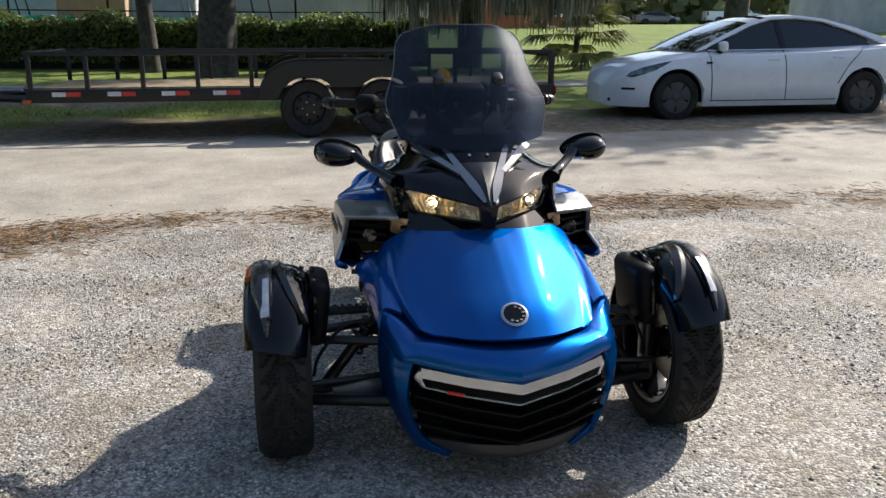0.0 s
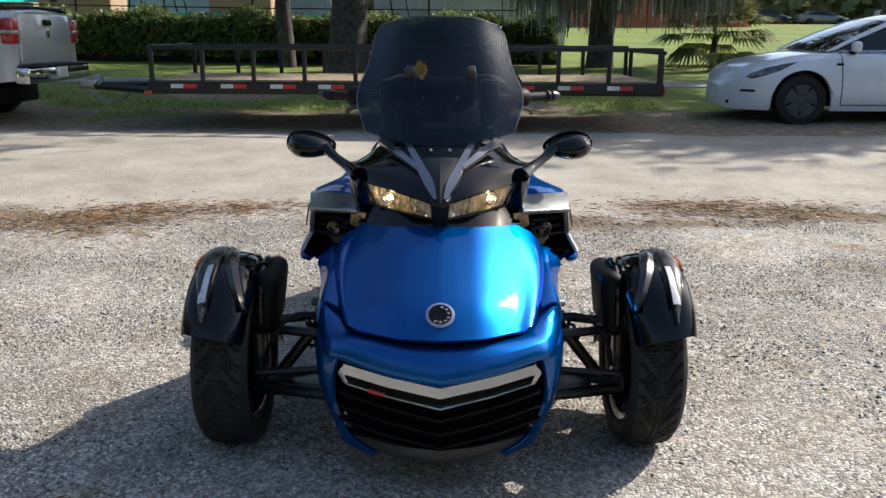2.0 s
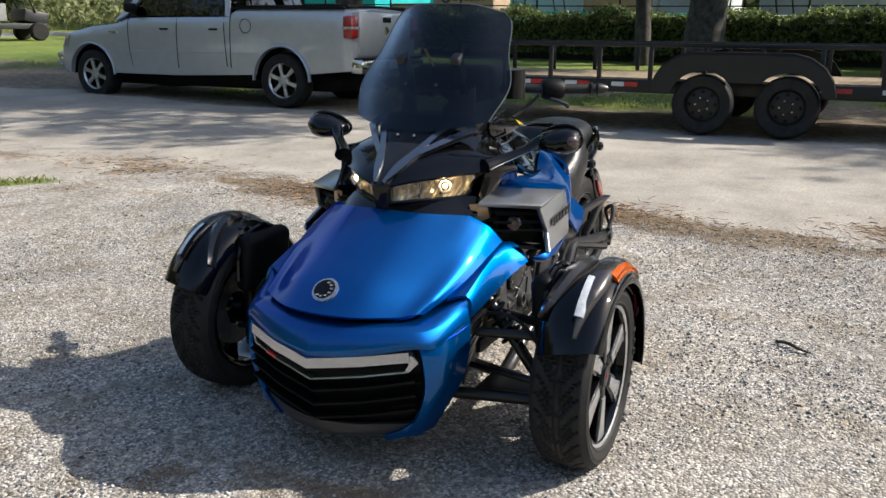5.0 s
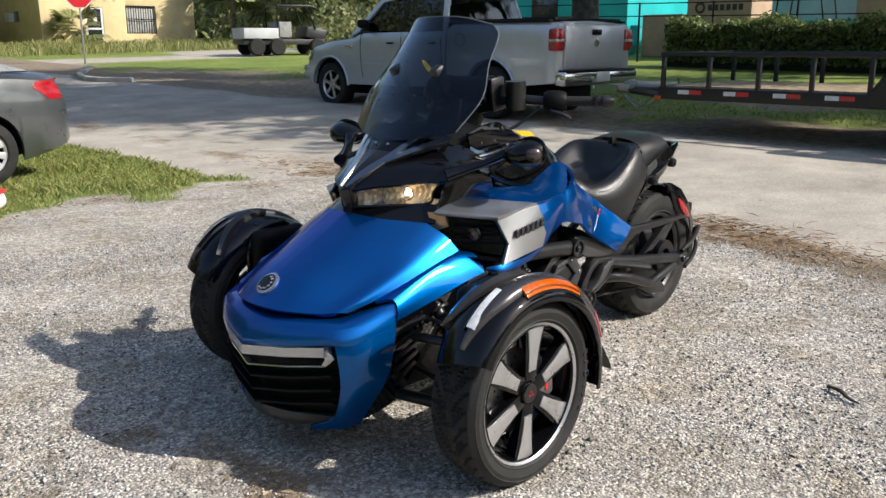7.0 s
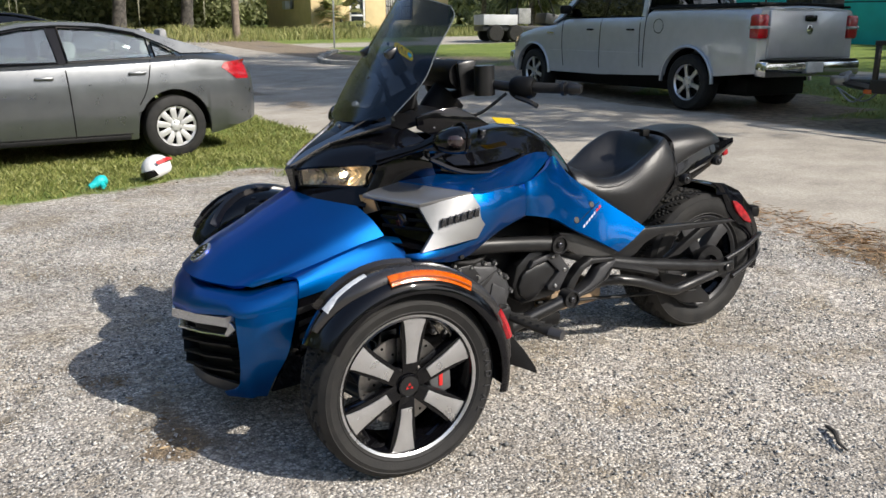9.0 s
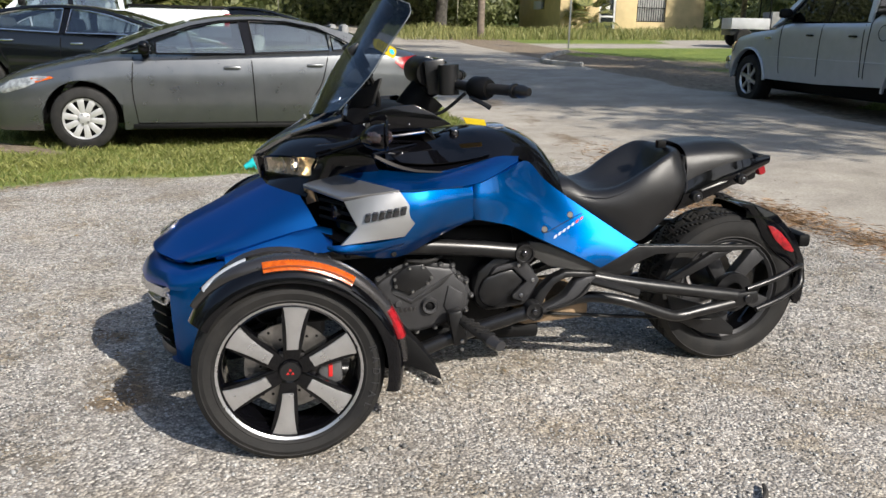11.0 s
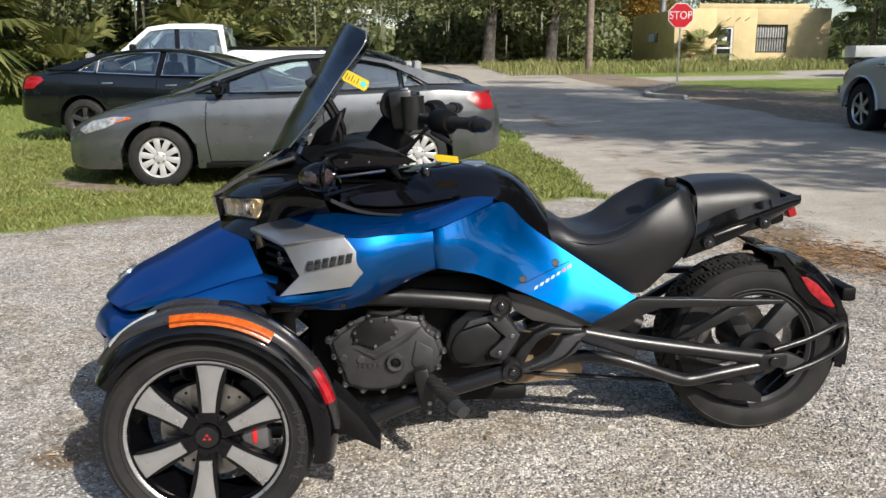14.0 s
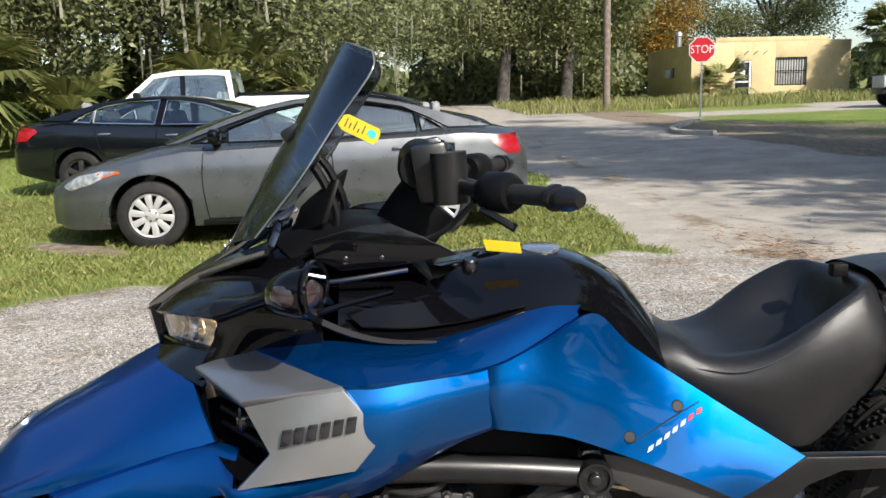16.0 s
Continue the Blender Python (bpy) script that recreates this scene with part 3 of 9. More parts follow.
def fender(bike, side):
    f = new("front_fender")
    f.parent = bike
    f["label"] = "black front fender with grey rib and lamps"
    c = (0, 0, 0.2755)
    sec = [(0.764, 0.282), (0.763, 0.299), (0.754, 0.315), (0.736, 0.327), (0.71, 0.334), (0.675, 0.338), (0.64, 0.337), (0.605, 0.33), (0.578, 0.316), (0.562, 0.296), (0.557, 0.278)]

    def give(name, bm, m, parent, label=""):
        return part(name, bm if side > 0 else flipped(bm), m, parent, label)

    def closed_band(section, a0, a1, n, taper=None):
        bm = bmesh.new()
        grid_faces(bm, arc_band(section, a0, a1, n, c, taper), close_v=True)
        bmesh.ops.holes_fill(bm, edges=bm.edges[:], sides=0)
        return bm

    # the shell narrows towards its front tip, which is cut aslant
    bm = bmesh.new()
    rows = []
    for i in range(48):
        t = i / 47
        front = max(0.0, 1 - 3.2 * t)
        row = []
        for y, r in sec:
            k = (y - 0.556) / 0.208
            a = radians(27 + 6 * k ** 1.5 + (192 - 27 - 6 * k ** 1.5) * t)
            r = r - 0.016 * front ** 2
            row.append(Vector((c[0] + r * math.cos(a), 0.764 - (0.764 - y) * (1 - 0.12 * front), c[2] + r * math.sin(a))))
        rows.append(row)
    grid_faces(bm, rows)
    bm.normal_update()
    bmesh.ops.solidify(bm, geom=bm.faces[:], thickness=0.005)
    give("shell", bm, M_GLOSS, f)
    # the rib runs along the crown and comes to a point in front
    bm = bmesh.new()
    rows = []
    for i in range(48):
        t = i / 47
        a = radians(37 + 141 * t)
        w = min(1.0, 0.12 + 4.2 * t) * min(1.0, 0.3 + 4 * (1 - t))
        mid = 0.706 - 0.012 * max(0.0, 1 - 3 * t)
        fall = 0.012 * max(0.0, 1 - 3.5 * t) ** 2 + 0.006 * max(0.0, 5 * t - 4)
        rows.append([Vector((c[0] + (r - fall) * math.cos(a), mid + q * w, c[2] + (r - fall) * math.sin(a))) for q, r in
                     ((0.036, 0.322), (0.034, 0.337), (0.026, 0.347), (0.008, 0.352), (-0.012, 0.353), (-0.026, 0.349), (-0.032, 0.342), (-0.034, 0.326))])
    grid_faces(bm, rows)
    bm.normal_update()
    bmesh.ops.solidify(bm, geom=bm.faces[:], thickness=0.005)
    give("rib", bm, M_GREYFIN, f, "dark grey raised rib")
    # the inner fin curves down towards the hull
    bm = bmesh.new()
    rows = []
    for i in range(24):
        t = i / 23
        a = radians(96 - 50 * t)
        y = 0.655 - 0.075 * t ** 1.7
        w = 0.004 + 0.030 * math.sin(math.pi * min(1.0, 0.12 + 0.88 * t)) ** 0.7
        top = 0.340 + 0.012 * math.sin(math.pi * t) - 0.03 * t * t
        rows.append([Vector((c[0] + r * math.cos(a), q, c[2] + r * math.sin(a))) for q, r in
                     ((y + w * 0.5, top - 0.016), (y + w * 0.42, top + 0.002), (y, top + 0.008), (y - w * 0.5, top + 0.001), (y - w * 0.62, top - 0.02))])
    grid_faces(bm, rows)
    bm.normal_update()
    bmesh.ops.solidify(bm, geom=bm.faces[:], thickness=0.005)
    give("inner_fin", bm, M_GREYFIN, f, "grey inner fin")
    lamp = give("side_marker_lamp", closed_band([(0.724, 0.322), (0.748, 0.310), (0.756, 0.318), (0.749, 0.332), (0.735, 0.343), (0.724, 0.345)], 78, 123.5, 96, lambda t: 0.0006 * (int(t * 95 + 0.5) % 3 == 0)), M_AMBER, f, "amber ribbed marker lamp")
    give("lamp_divider", closed_band([(0.752, 0.3275), (0.7555, 0.3275), (0.7545, 0.331), (0.751, 0.331)], 78.5, 123, 40), M_AMBERDARK, lamp)
    give("lamp_frame", closed_band([(0.745, 0.306), (0.757, 0.311), (0.758, 0.3175), (0.753, 0.3165)], 77.3, 124.2, 44), M_GLOSS, lamp)
    strip = give("daytime_lamp", closed_band([(0.682, 0.343), (0.706, 0.338), (0.709, 0.3475), (0.699, 0.354), (0.684, 0.3555)], 47, 71, 20, lambda t: 0.006 * (1 - t) ** 2), M_CLEARLENS, f, "white daytime lamp strip")
    give("lamp_bezel", closed_band([(0.678, 0.343), (0.682, 0.343), (0.683, 0.3565), (0.678, 0.355)], 45.5, 72, 20, lambda t: 0.006 * (1 - t) ** 2), M_GLOSS, strip)
    give("rear_reflector", closed_band([(0.722, 0.325), (0.738, 0.322), (0.743, 0.334), (0.736, 0.346), (0.722, 0.351)], 147, 163.5, 18), M_REDLENS, f, "red reflector strip")
    flap = [(-0.325, 0.385), (-0.352, 0.36), (-0.40, 0.305), (-0.448, 0.235), (-0.452, 0.215), (-0.36, 0.262), (-0.31, 0.27)]
    give("mud_flap", slab(flap, 0.60, 0.10, 0.003), M_MATTE, f)
    give("inner_shroud", box((-0.02, 0.545, 0.475), (0.24, 0.075, 0.21), Euler((0.12, 0, 0)).to_matrix(), 0.036, 4), M_MATTE, f)
    give("shroud_lip", tube([(0.105, 0.555, 0.42), (0.10, 0.553, 0.51), (0.055, 0.552, 0.57), (-0.04, 0.553, 0.588), (-0.11, 0.553, 0.56)], 0.011, 8, 18), M_GLOSS, f)
    for x in (0.05, -0.06):
        give("shroud_bolt", knob((x, 0.585, 0.588), (0, -0.3, 1), 0.008, 0.008, 10), M_SATIN, f)


def net(rows, thick=0.006, nu=14, nv=14):
    return sheet(rows, nu, nv, thick)


def centred(rows, thick, nu=14, nv=14):
    """A net given for the left half, with its mirror image, as one mesh."""
    bm = sheet(rows, nu, nv)
    bm = merge(bm, flipped(bm))
    bmesh.ops.remove_doubles(bm, verts=bm.verts[:], dist=0.0008)
    bmesh.ops.recalc_face_normals(bm, faces=bm.faces)
    if thick:
        bmesh.ops.solidify(bm, geom=bm.faces[:], thickness=thick)
    return bm


def strap(pts, widths, thick, up, n=14):
    """A flat bar of changing width along a curve, its broad side facing up."""
    rad = [v.x for v in catmull([(w, 0, 0) for w in widths], n)]
    pts = catmull(pts, n)
    up = Vector(up).normalized()
    rows = []
    for i, p in enumerate(pts):
        d = (pts[min(i + 1, n - 1)] - pts[max(i - 1, 0)]).normalized()
        a = d.cross(up).normalized() * rad[i] * 0.5
        u = up * thick * 0.5
        rows.append([p + a * 0.8 + u, p + a - u * 0.2, p + a - u, p - a - u, p - a - u * 0.2, p - a * 0.8 + u])
    bm = bmesh.new()
    vs = grid_faces(bm, rows, close_v=True)
    bm.faces.new(list(reversed(vs[0])))
    bm.faces.new(vs[-1])
    return bm


FLANK_BOLTS = ((-0.196, 0.529), (-0.344, 0.533))


def motorcycle():
    b = thing("three_wheel_motorcycle", "metallic blue and black three-wheeled motorcycle with smoked windshield on gravel", "motorcycle")
    for s in (1, -1):
        front_wheel(b, s)
        fender(b, s)

    # hood
    top = [[(0.075, 0, 0.724), (0.064, 0.06, 0.7205), (0.046, 0.13, 0.7155), (-0.05, 0.245, 0.702)], [(0.167, 0, 0.675), (0.161, 0.06, 0.6715), (0.144, 0.13, 0.664), (0.06, 0.25, 0.648)],
           [(0.268, 0, 0.62), (0.263, 0.06, 0.6165), (0.245, 0.13, 0.607), (0.165, 0.25, 0.585)], [(0.372, 0, 0.564), (0.367, 0.06, 0.561), (0.348, 0.13, 0.553), (0.265, 0.24, 0.532)], [(0.452, 0, 0.494), (0.446, 0.06, 0.4935), (0.424, 0.13, 0.4915), (0.36, 0.222, 0.488)]]
    edge = [(-0.104, 0.334, 0.618), (0.0, 0.332, 0.588), (0.11, 0.318, 0.553), (0.215, 0.295, 0.515), (0.304, 0.267, 0.487)]
    bm = sheet(top, 20, 16)
    side = [[r[3], ((r[3][0] + e[0]) / 2, (r[3][1] + e[1]) / 2 + 0.012, (r[3][2] + e[2]) / 2 + 0.006), e] for r, e in zip(top, edge)]
    bm = sheet(side, 20, 8, 0, bm)
    bm = merge(bm, flipped(bm))
    bmesh.ops.remove_doubles(bm, verts=bm.verts[:], dist=0.001)
    bmesh.ops.recalc_face_normals(bm, faces=bm.faces)
    bmesh.ops.solidify(bm, geom=bm.faces[:], thickness=0.012)
    hood = part("hood", bm, M_BLUE, b, "metallic blue hood", 24)
    n = Vector((0.62, 0, 0.78)).normalized()
    badge = part("badge", knob((0.392, 0, 0.541), n, 0.04, 0.012, 40), M_CHROME, hood, "round chrome and black badge")
    part("badge_face", knob(Vector((0.392, 0, 0.541)) + n * 0.0115, n, 0.032, 0.002, 36), M_GLOSS, badge)
    for k in range(7):
        a = radians(60 + 33 * k)
        e1, e2 = Vector((0, 1, 0)), n.cross(Vector((0, 1, 0)))
        part("badge_tooth", box(Vector((0.392, 0, 0.541)) + n * 0.0135 + (e1 * math.cos(a) + e2 * math.sin(a)) * -0.024, (0.011, 0.008, 0.003)), M_CHROME, badge)

    # bumper, cheeks, chin
    bm = centred([[(0.40, 0, 0.46), (0.38, 0.13, 0.462), (0.31, 0.2, 0.465), (0.24, 0.25, 0.478), (0.15, 0.30, 0.505)], [(0.43, 0, 0.472), (0.41, 0.13, 0.472), (0.345, 0.225, 0.472), (0.295, 0.27, 0.476), (0.19, 0.345, 0.513)],
                  [(0.476, 0, 0.44), (0.45, 0.13, 0.45), (0.385, 0.25, 0.459), (0.325, 0.305, 0.462), (0.19, 0.357, 0.49)],
                  [(0.497, 0, 0.398), (0.465, 0.14, 0.413), (0.396, 0.265, 0.43), (0.345, 0.32, 0.43), (0.196, 0.362, 0.465)],
                  [(0.492, 0, 0.377), (0.462, 0.14, 0.393), (0.39, 0.272, 0.412), (0.34, 0.326, 0.41), (0.20, 0.366, 0.44)]], 0.01, 14, 22)
    part("bumper", bm, M_BLUE, b, "metallic blue bumper nose", 16)
    both("cheek", net([[(0.20, 0.366, 0.442), (0.30, 0.342, 0.425), (0.372, 0.288, 0.414)], [(0.215, 0.372, 0.38), (0.315, 0.348, 0.37), (0.372, 0.30, 0.372)],
                       [(0.235, 0.362, 0.29), (0.325, 0.336, 0.29), (0.368, 0.306, 0.29)], [(0.27, 0.325, 0.20), (0.338, 0.302, 0.20), (0.365, 0.284, 0.21)],
                       [(0.285, 0.29, 0.135), (0.338, 0.276, 0.14), (0.366, 0.25, 0.148)]], 0.012, 18, 12), M_BLUE, b, "metallic blue cheek", 30)
    both("chin_corner", prism([(0.36, 0.275, 0.19), (0.372, 0.235, 0.155), (0.395, 0.18, 0.13), (0.385, 0.19, 0.115), (0.33, 0.28, 0.13)], (-0.03, -0.01, 0.0), 0.004), M_BLUE, b)
    part("chin", centred([[(0.445, 0, 0.165), (0.425, 0.11, 0.168), (0.375, 0.215, 0.17), (0.345, 0.265, 0.17)], [(0.44, 0, 0.125), (0.42, 0.11, 0.128), (0.37, 0.2, 0.132), (0.335, 0.25, 0.138)],
                          [(0.39, 0, 0.112), (0.37, 0.1, 0.112), (0.32, 0.2, 0.118), (0.28, 0.23, 0.125)]], 0.012, 8, 14), M_DARKGREY, b, "dark grey chin spoiler")

    # grille
    gr = part("grille", centred([[(0.44, 0, 0.40), (0.415, 0.13, 0.405), (0.35, 0.27, 0.41)], [(0.425, 0, 0.27), (0.40, 0.13, 0.27), (0.335, 0.28, 0.28)], [(0.41, 0, 0.14), (0.385, 0.13, 0.145), (0.32, 0.25, 0.15)]], 0.01, 8, 12), M_MATTE, b, "black slatted grille")
    for z, x in ((0.268, 0.462), (0.225, 0.46), (0.182, 0.455)):
        pts = [(x - 0.085, -0.285, z + 0.05), (x - 0.035, -0.15, z + 0.024), (x, 0, z), (x - 0.035, 0.15, z + 0.024), (x - 0.085, 0.285, z + 0.05)]
        bm = bmesh.new()
        grid_faces(bm, [[Vector(p) + Vector(o) for o in ((0.014, 0, 0.003), (0.012, 0, -0.004), (-0.03, 0, -0.010), (-0.03, 0, -0.002))] for p in pts], close_v=True)
        part("slat", bm, M_MATTE, gr, "", 20)

    def chevron(z, x, zt, xt, yt, h, d, name, m, label):
        """A bar bent into a shallow V across the nose."""
        rows = []
        for y, px, pz in ((-yt, xt, zt), (-yt * 0.55, (x * 0.55 + xt * 0.45), z + (zt - z) * 0.52), (0, x, z), (yt * 0.55, (x * 0.55 + xt * 0.45), z + (zt - z) * 0.52), (yt, xt, zt)):
            rows.append([Vector((px + d, y, pz + h * 0.4)), Vector((px + d * 1.15, y, pz - h * 0.35)), Vector((px, y, pz - h * 0.5)), Vector((px - 0.02, y, pz)), Vector((px, y, pz + h * 0.5))])
        bm = bmesh.new()
        grid_faces(bm, rows, close_v=True)
        bmesh.ops.holes_fill(bm, edges=bm.edges[:], sides=0)
        return part(name, bm, m, gr, label, 25)

    chevron(0.36, 0.478, 0.389, 0.375, 0.268, 0.038, 0.022, "grille_bar", M_CHROME, "satin chrome V-shaped bar")
    chevron(0.308, 0.474, 0.345, 0.385, 0.262, 0.006, 0.010, "grille_line", M_CHROME, "thin chrome line")
    both("grille_bar_end", prism([(0.375, 0.235, 0.395), (0.372, 0.272, 0.39), (0.36, 0.284, 0.368), (0.378, 0.262, 0.342), (0.384, 0.252, 0.348), (0.378, 0.262, 0.366)], (0.014, 0.004, 0), 0.002), M_CHROME, gr)
    part("grille_emblem", box((0.43, -0.175, 0.333), (0.008, 0.05, 0.011), Euler((-0.1, 0, -0.36)).to_matrix(), 0.003), M_RED, gr, "small red emblem")

    # body behind the nose
    both("lower_side", net([[(0.22, 0.30, 0.505), (0.05, 0.312, 0.56), (-0.08, 0.318, 0.6), (-0.15, 0.34, 0.6)], [(0.19, 0.342, 0.514), (0.05, 0.339, 0.563), (-0.08, 0.342, 0.597), (-0.15, 0.362, 0.592)], [(0.192, 0.357, 0.487), (0.05, 0.357, 0.526), (-0.07, 0.366, 0.558), (-0.15, 0.386, 0.572)],
                            [(0.196, 0.358, 0.462), (0.05, 0.366, 0.492), (-0.06, 0.378, 0.522), (-0.15, 0.4, 0.548)]], 0.01, 10, 16), M_BLUE, b, "", 30)
    part("front_structure", box((0.08, 0, 0.33), (0.42, 0.52, 0.34), bevel=0.05), M_MATTE, b, "black structure behind the nose")
    both("side_vent", net([[(0.19, 0.352, 0.46), (0.05, 0.35, 0.48), (-0.06, 0.34, 0.5)], [(0.215, 0.345, 0.33), (0.1, 0.32, 0.34), (0.0, 0.3, 0.36)], [(0.27, 0.285, 0.15), (0.18, 0.27, 0.15), (0.1, 0.26, 0.16)]], 0.008, 10, 10), M_GLOSS, b, "black louvred vent")
    for k in range(5):
        both("vent_louvre", prism([(0.2 - 0.004 * k, 0.357 - 0.006 * k, 0.43 - 0.042 * k), (0.07, 0.352 - 0.012 * k, 0.45 - 0.04 * k), (0.07, 0.352 - 0.012 * k, 0.435 - 0.04 * k), (0.2 - 0.004 * k, 0.357 - 0.006 * k, 0.41 - 0.042 * k)], (0, 0.008, 0), 0.002), M_SATIN, b)

    # upper side panels
    both("shoulder_panel", net([[(-0.172, 0.283, 0.770), (-0.31, 0.29, 0.781), (-0.474, 0.30, 0.773), (-0.606, 0.262, 0.789), (-0.733, 0.222, 0.815), (-0.81, 0.2, 0.812)],
                                [(-0.262, 0.365, 0.760), (-0.35, 0.375, 0.764), (-0.45, 0.372, 0.763), (-0.57, 0.335, 0.772), (-0.69, 0.285, 0.79), (-0.80, 0.22, 0.806)],
                                [(-0.345, 0.436, 0.742), (-0.38, 0.438, 0.743), (-0.42, 0.437, 0.744), (-0.53, 0.402, 0.745), (-0.64, 0.352, 0.753), (-0.80, 0.235, 0.80)]], 0.01, 10, 26), M_BLUE, b, "metallic blue shoulder panel", 30)
    both("flank_panel", net([[(-0.25, 0.41, 0.732), (-0.31, 0.422, 0.743), (-0.42, 0.425, 0.745), (-0.53, 0.392, 0.746), (-0.61, 0.3515, 0.75)],
                             [(-0.26, 0.424, 0.69), (-0.32, 0.437, 0.70), (-0.42, 0.44, 0.70), (-0.525, 0.405, 0.708), (-0.613, 0.364, 0.722)],
                             [(-0.265, 0.43, 0.64), (-0.325, 0.441, 0.645), (-0.42, 0.441, 0.645), (-0.52, 0.403, 0.668), (-0.618, 0.364, 0.69)],
                             [(-0.235, 0.446, 0.585), (-0.31, 0.438, 0.578), (-0.40, 0.425, 0.588), (-0.50, 0.39, 0.618), (-0.632, 0.356, 0.648)],
                             [(-0.19, 0.41, 0.555), (-0.28, 0.395, 0.53), (-0.38, 0.365, 0.528), (-0.50, 0.345, 0.585), (-0.62, 0.335, 0.64)]], 0.01, 20, 20), M_BLUE, b, "metallic blue flank panel", 30)
    # its leading edge rolls in behind the flank panel
    rear = net([[(-0.612, 0.35, 0.75), (-0.634, 0.362, 0.757), (-0.72, 0.318, 0.785), (-0.83, 0.205, 0.80), (-0.915, 0.188, 0.722), (-1.067, 0.203, 0.621), (-1.261, 0.24, 0.497)],
                [(-0.6, 0.36, 0.698), (-0.632, 0.3715, 0.70), (-0.70, 0.35, 0.708), (-0.80, 0.295, 0.70), (-0.90, 0.258, 0.64), (-1.03, 0.24, 0.555), (-1.19, 0.258, 0.462)],
                [(-0.608, 0.354, 0.642), (-0.64, 0.368, 0.636), (-0.69, 0.356, 0.622), (-0.756, 0.338, 0.601), (-0.864, 0.298, 0.546), (-0.99, 0.277, 0.485), (-1.115, 0.262, 0.425)]], 0.012, 18, 38)
    skin = BVHTree.FromBMesh(rear)

    def proud(x, z, by=0.001):
        hit = skin.ray_cast(Vector((x, 1.0, z)), Vector((0, -1, 0)))[0]
        return (hit.y if hit else 0.26) + by

    for x, z in FLANK_BOLTS:
        both("flank_bolt", knob((x, 0.385, z), (0, 1, 0.1), 0.0095, 0.03, 12), M_SATIN, b)
    both("shroud_lip", net([[(-0.13, 0.43, 0.574), (-0.17, 0.456, 0.580), (-0.27, 0.462, 0.588), (-0.37, 0.458, 0.607)], [(-0.132, 0.432, 0.57), (-0.17, 0.462, 0.564), (-0.27, 0.458, 0.566), (-0.37, 0.446, 0.585)],
                            [(-0.135, 0.428, 0.566), (-0.175, 0.437, 0.552), (-0.27, 0.425, 0.55), (-0.36, 0.42, 0.572)]], 0.006, 8, 14), M_BLUE, b, "metallic blue lip under the shroud", 30)
    rp, rq = both("rear_panel", rear, M_BLUE, b, "metallic blue rear side panel", 30)
    for p, s in ((rp, 1), (rq, -1)):
        for x, z in ((-0.888, 0.576), (-1.0, 0.613)):
            part("panel_bolt", knob((x, proud(x, z, -0.004) * s, z), (0, s, 0.35), 0.0125, 0.009, 16), M_SATIN, p, "black round panel bolt")
        seam = [(x, proud(x, z, 0.0003) * s, z) for x, z in ((-0.858, 0.550), (-0.90, 0.567), (-0.95, 0.585), (-1.0, 0.6), (-1.05, 0.616))]
        part("panel_seam", tube(seam, 0.0015, 6), M_MATTE, p)
        for k in range(7):
            x, z = -0.925 - 0.019 * k, 0.548 + 0.0085 * k
            pts = [(x, z - 0.006), (x - 0.012, z - 0.002), (x - 0.016, z + 0.008), (x - 0.004, z + 0.004)]
            part("decal_bar", prism([(a, proud(a, c) * s, c) for a, c in pts], (0, 0.001 * s, 0)), M_DECAL if k < 5 else M_RED, p, "pale slanted lettering bar")

    # silver intake shrouds
    def shroud(s):
        o = [(-0.178, 0.43, 0.722), (-0.356, 0.456, 0.749), (-0.42, 0.448, 0.66), (-0.37, 0.468, 0.607), (-0.167, 0.472, 0.583), (-0.223, 0.445, 0.634)]
        bm = prism([(x, y, z) for x, y, z in o], (0, -0.016, 0), 0.003)
        bm = prism([(-0.061, 0.268, 0.744), (-0.166, 0.279, 0.779), (-0.356, 0.452, 0.755), (-0.178, 0.436, 0.73)], (0, -0.004, -0.014), 0.003, bm)
        sh = part("intake_shroud", bm if s > 0 else flipped(bm), M_SILVER, b, "satin silver intake shroud")
        for k in range(6):
            x = -0.243 - 0.0225 * k
            z = 0.667 + 0.0045 * k
            part("nameplate_bar", prism([(x, (0.4545 + 0.012 * (k / 6)) * s, z - 0.014), (x - 0.017, (0.4545 + 0.012 * (k / 6)) * s, z - 0.012), (x - 0.022, (0.452 + 0.012 * (k / 6)) * s, z + 0.016), (x - 0.005, (0.452 + 0.012 * (k / 6)) * s, z + 0.014)], (0, 0.004 * s, 0), 0.0012), M_DARKCHROME, sh, "raised chrome nameplate bar")
        hole = [(-0.075, 0.262, 0.725), (-0.19, 0.418, 0.712), (-0.235, 0.43, 0.634), (-0.18, 0.455, 0.59), (-0.10, 0.335, 0.61), (-0.055, 0.245, 0.69)]
        bm = prism([(x - 0.06, y - 0.03, z) for x, y, z in hole], (-0.03, -0.02, 0))
        bm = sheet([[(x, y, z) for x, y, z in hole + hole[:1]], [(x - 0.07, y - 0.035, z) for x, y, z in hole + hole[:1]]], 4, 30, 0, bm)
        part("intake", bm if s > 0 else flipped(bm), M_GLOSS, b, "black air intake")
        for k in range(3):
            q = tube([(-0.115, 0.30, 0.70 - 0.028 * k), (-0.22, 0.425, 0.695 - 0.028 * k)], 0.006, 6)
            part("intake_slat", q if s > 0 else flipped(q), M_MATTE, b)
        q = knob((-0.175, 0.345, 0.665), (1, 0.25, 0), 0.026, 0.022, 22)
        fog = part("fog_lamp", q if s > 0 else flipped(q), M_DARKCHROME, b, "small round fog lamp")
        q = knob((-0.153, 0.35, 0.665), (1, 0.25, 0), 0.02, 0.004, 20)
        part("fog_lens", q if s > 0 else flipped(q), M_SMOKELENS, fog)
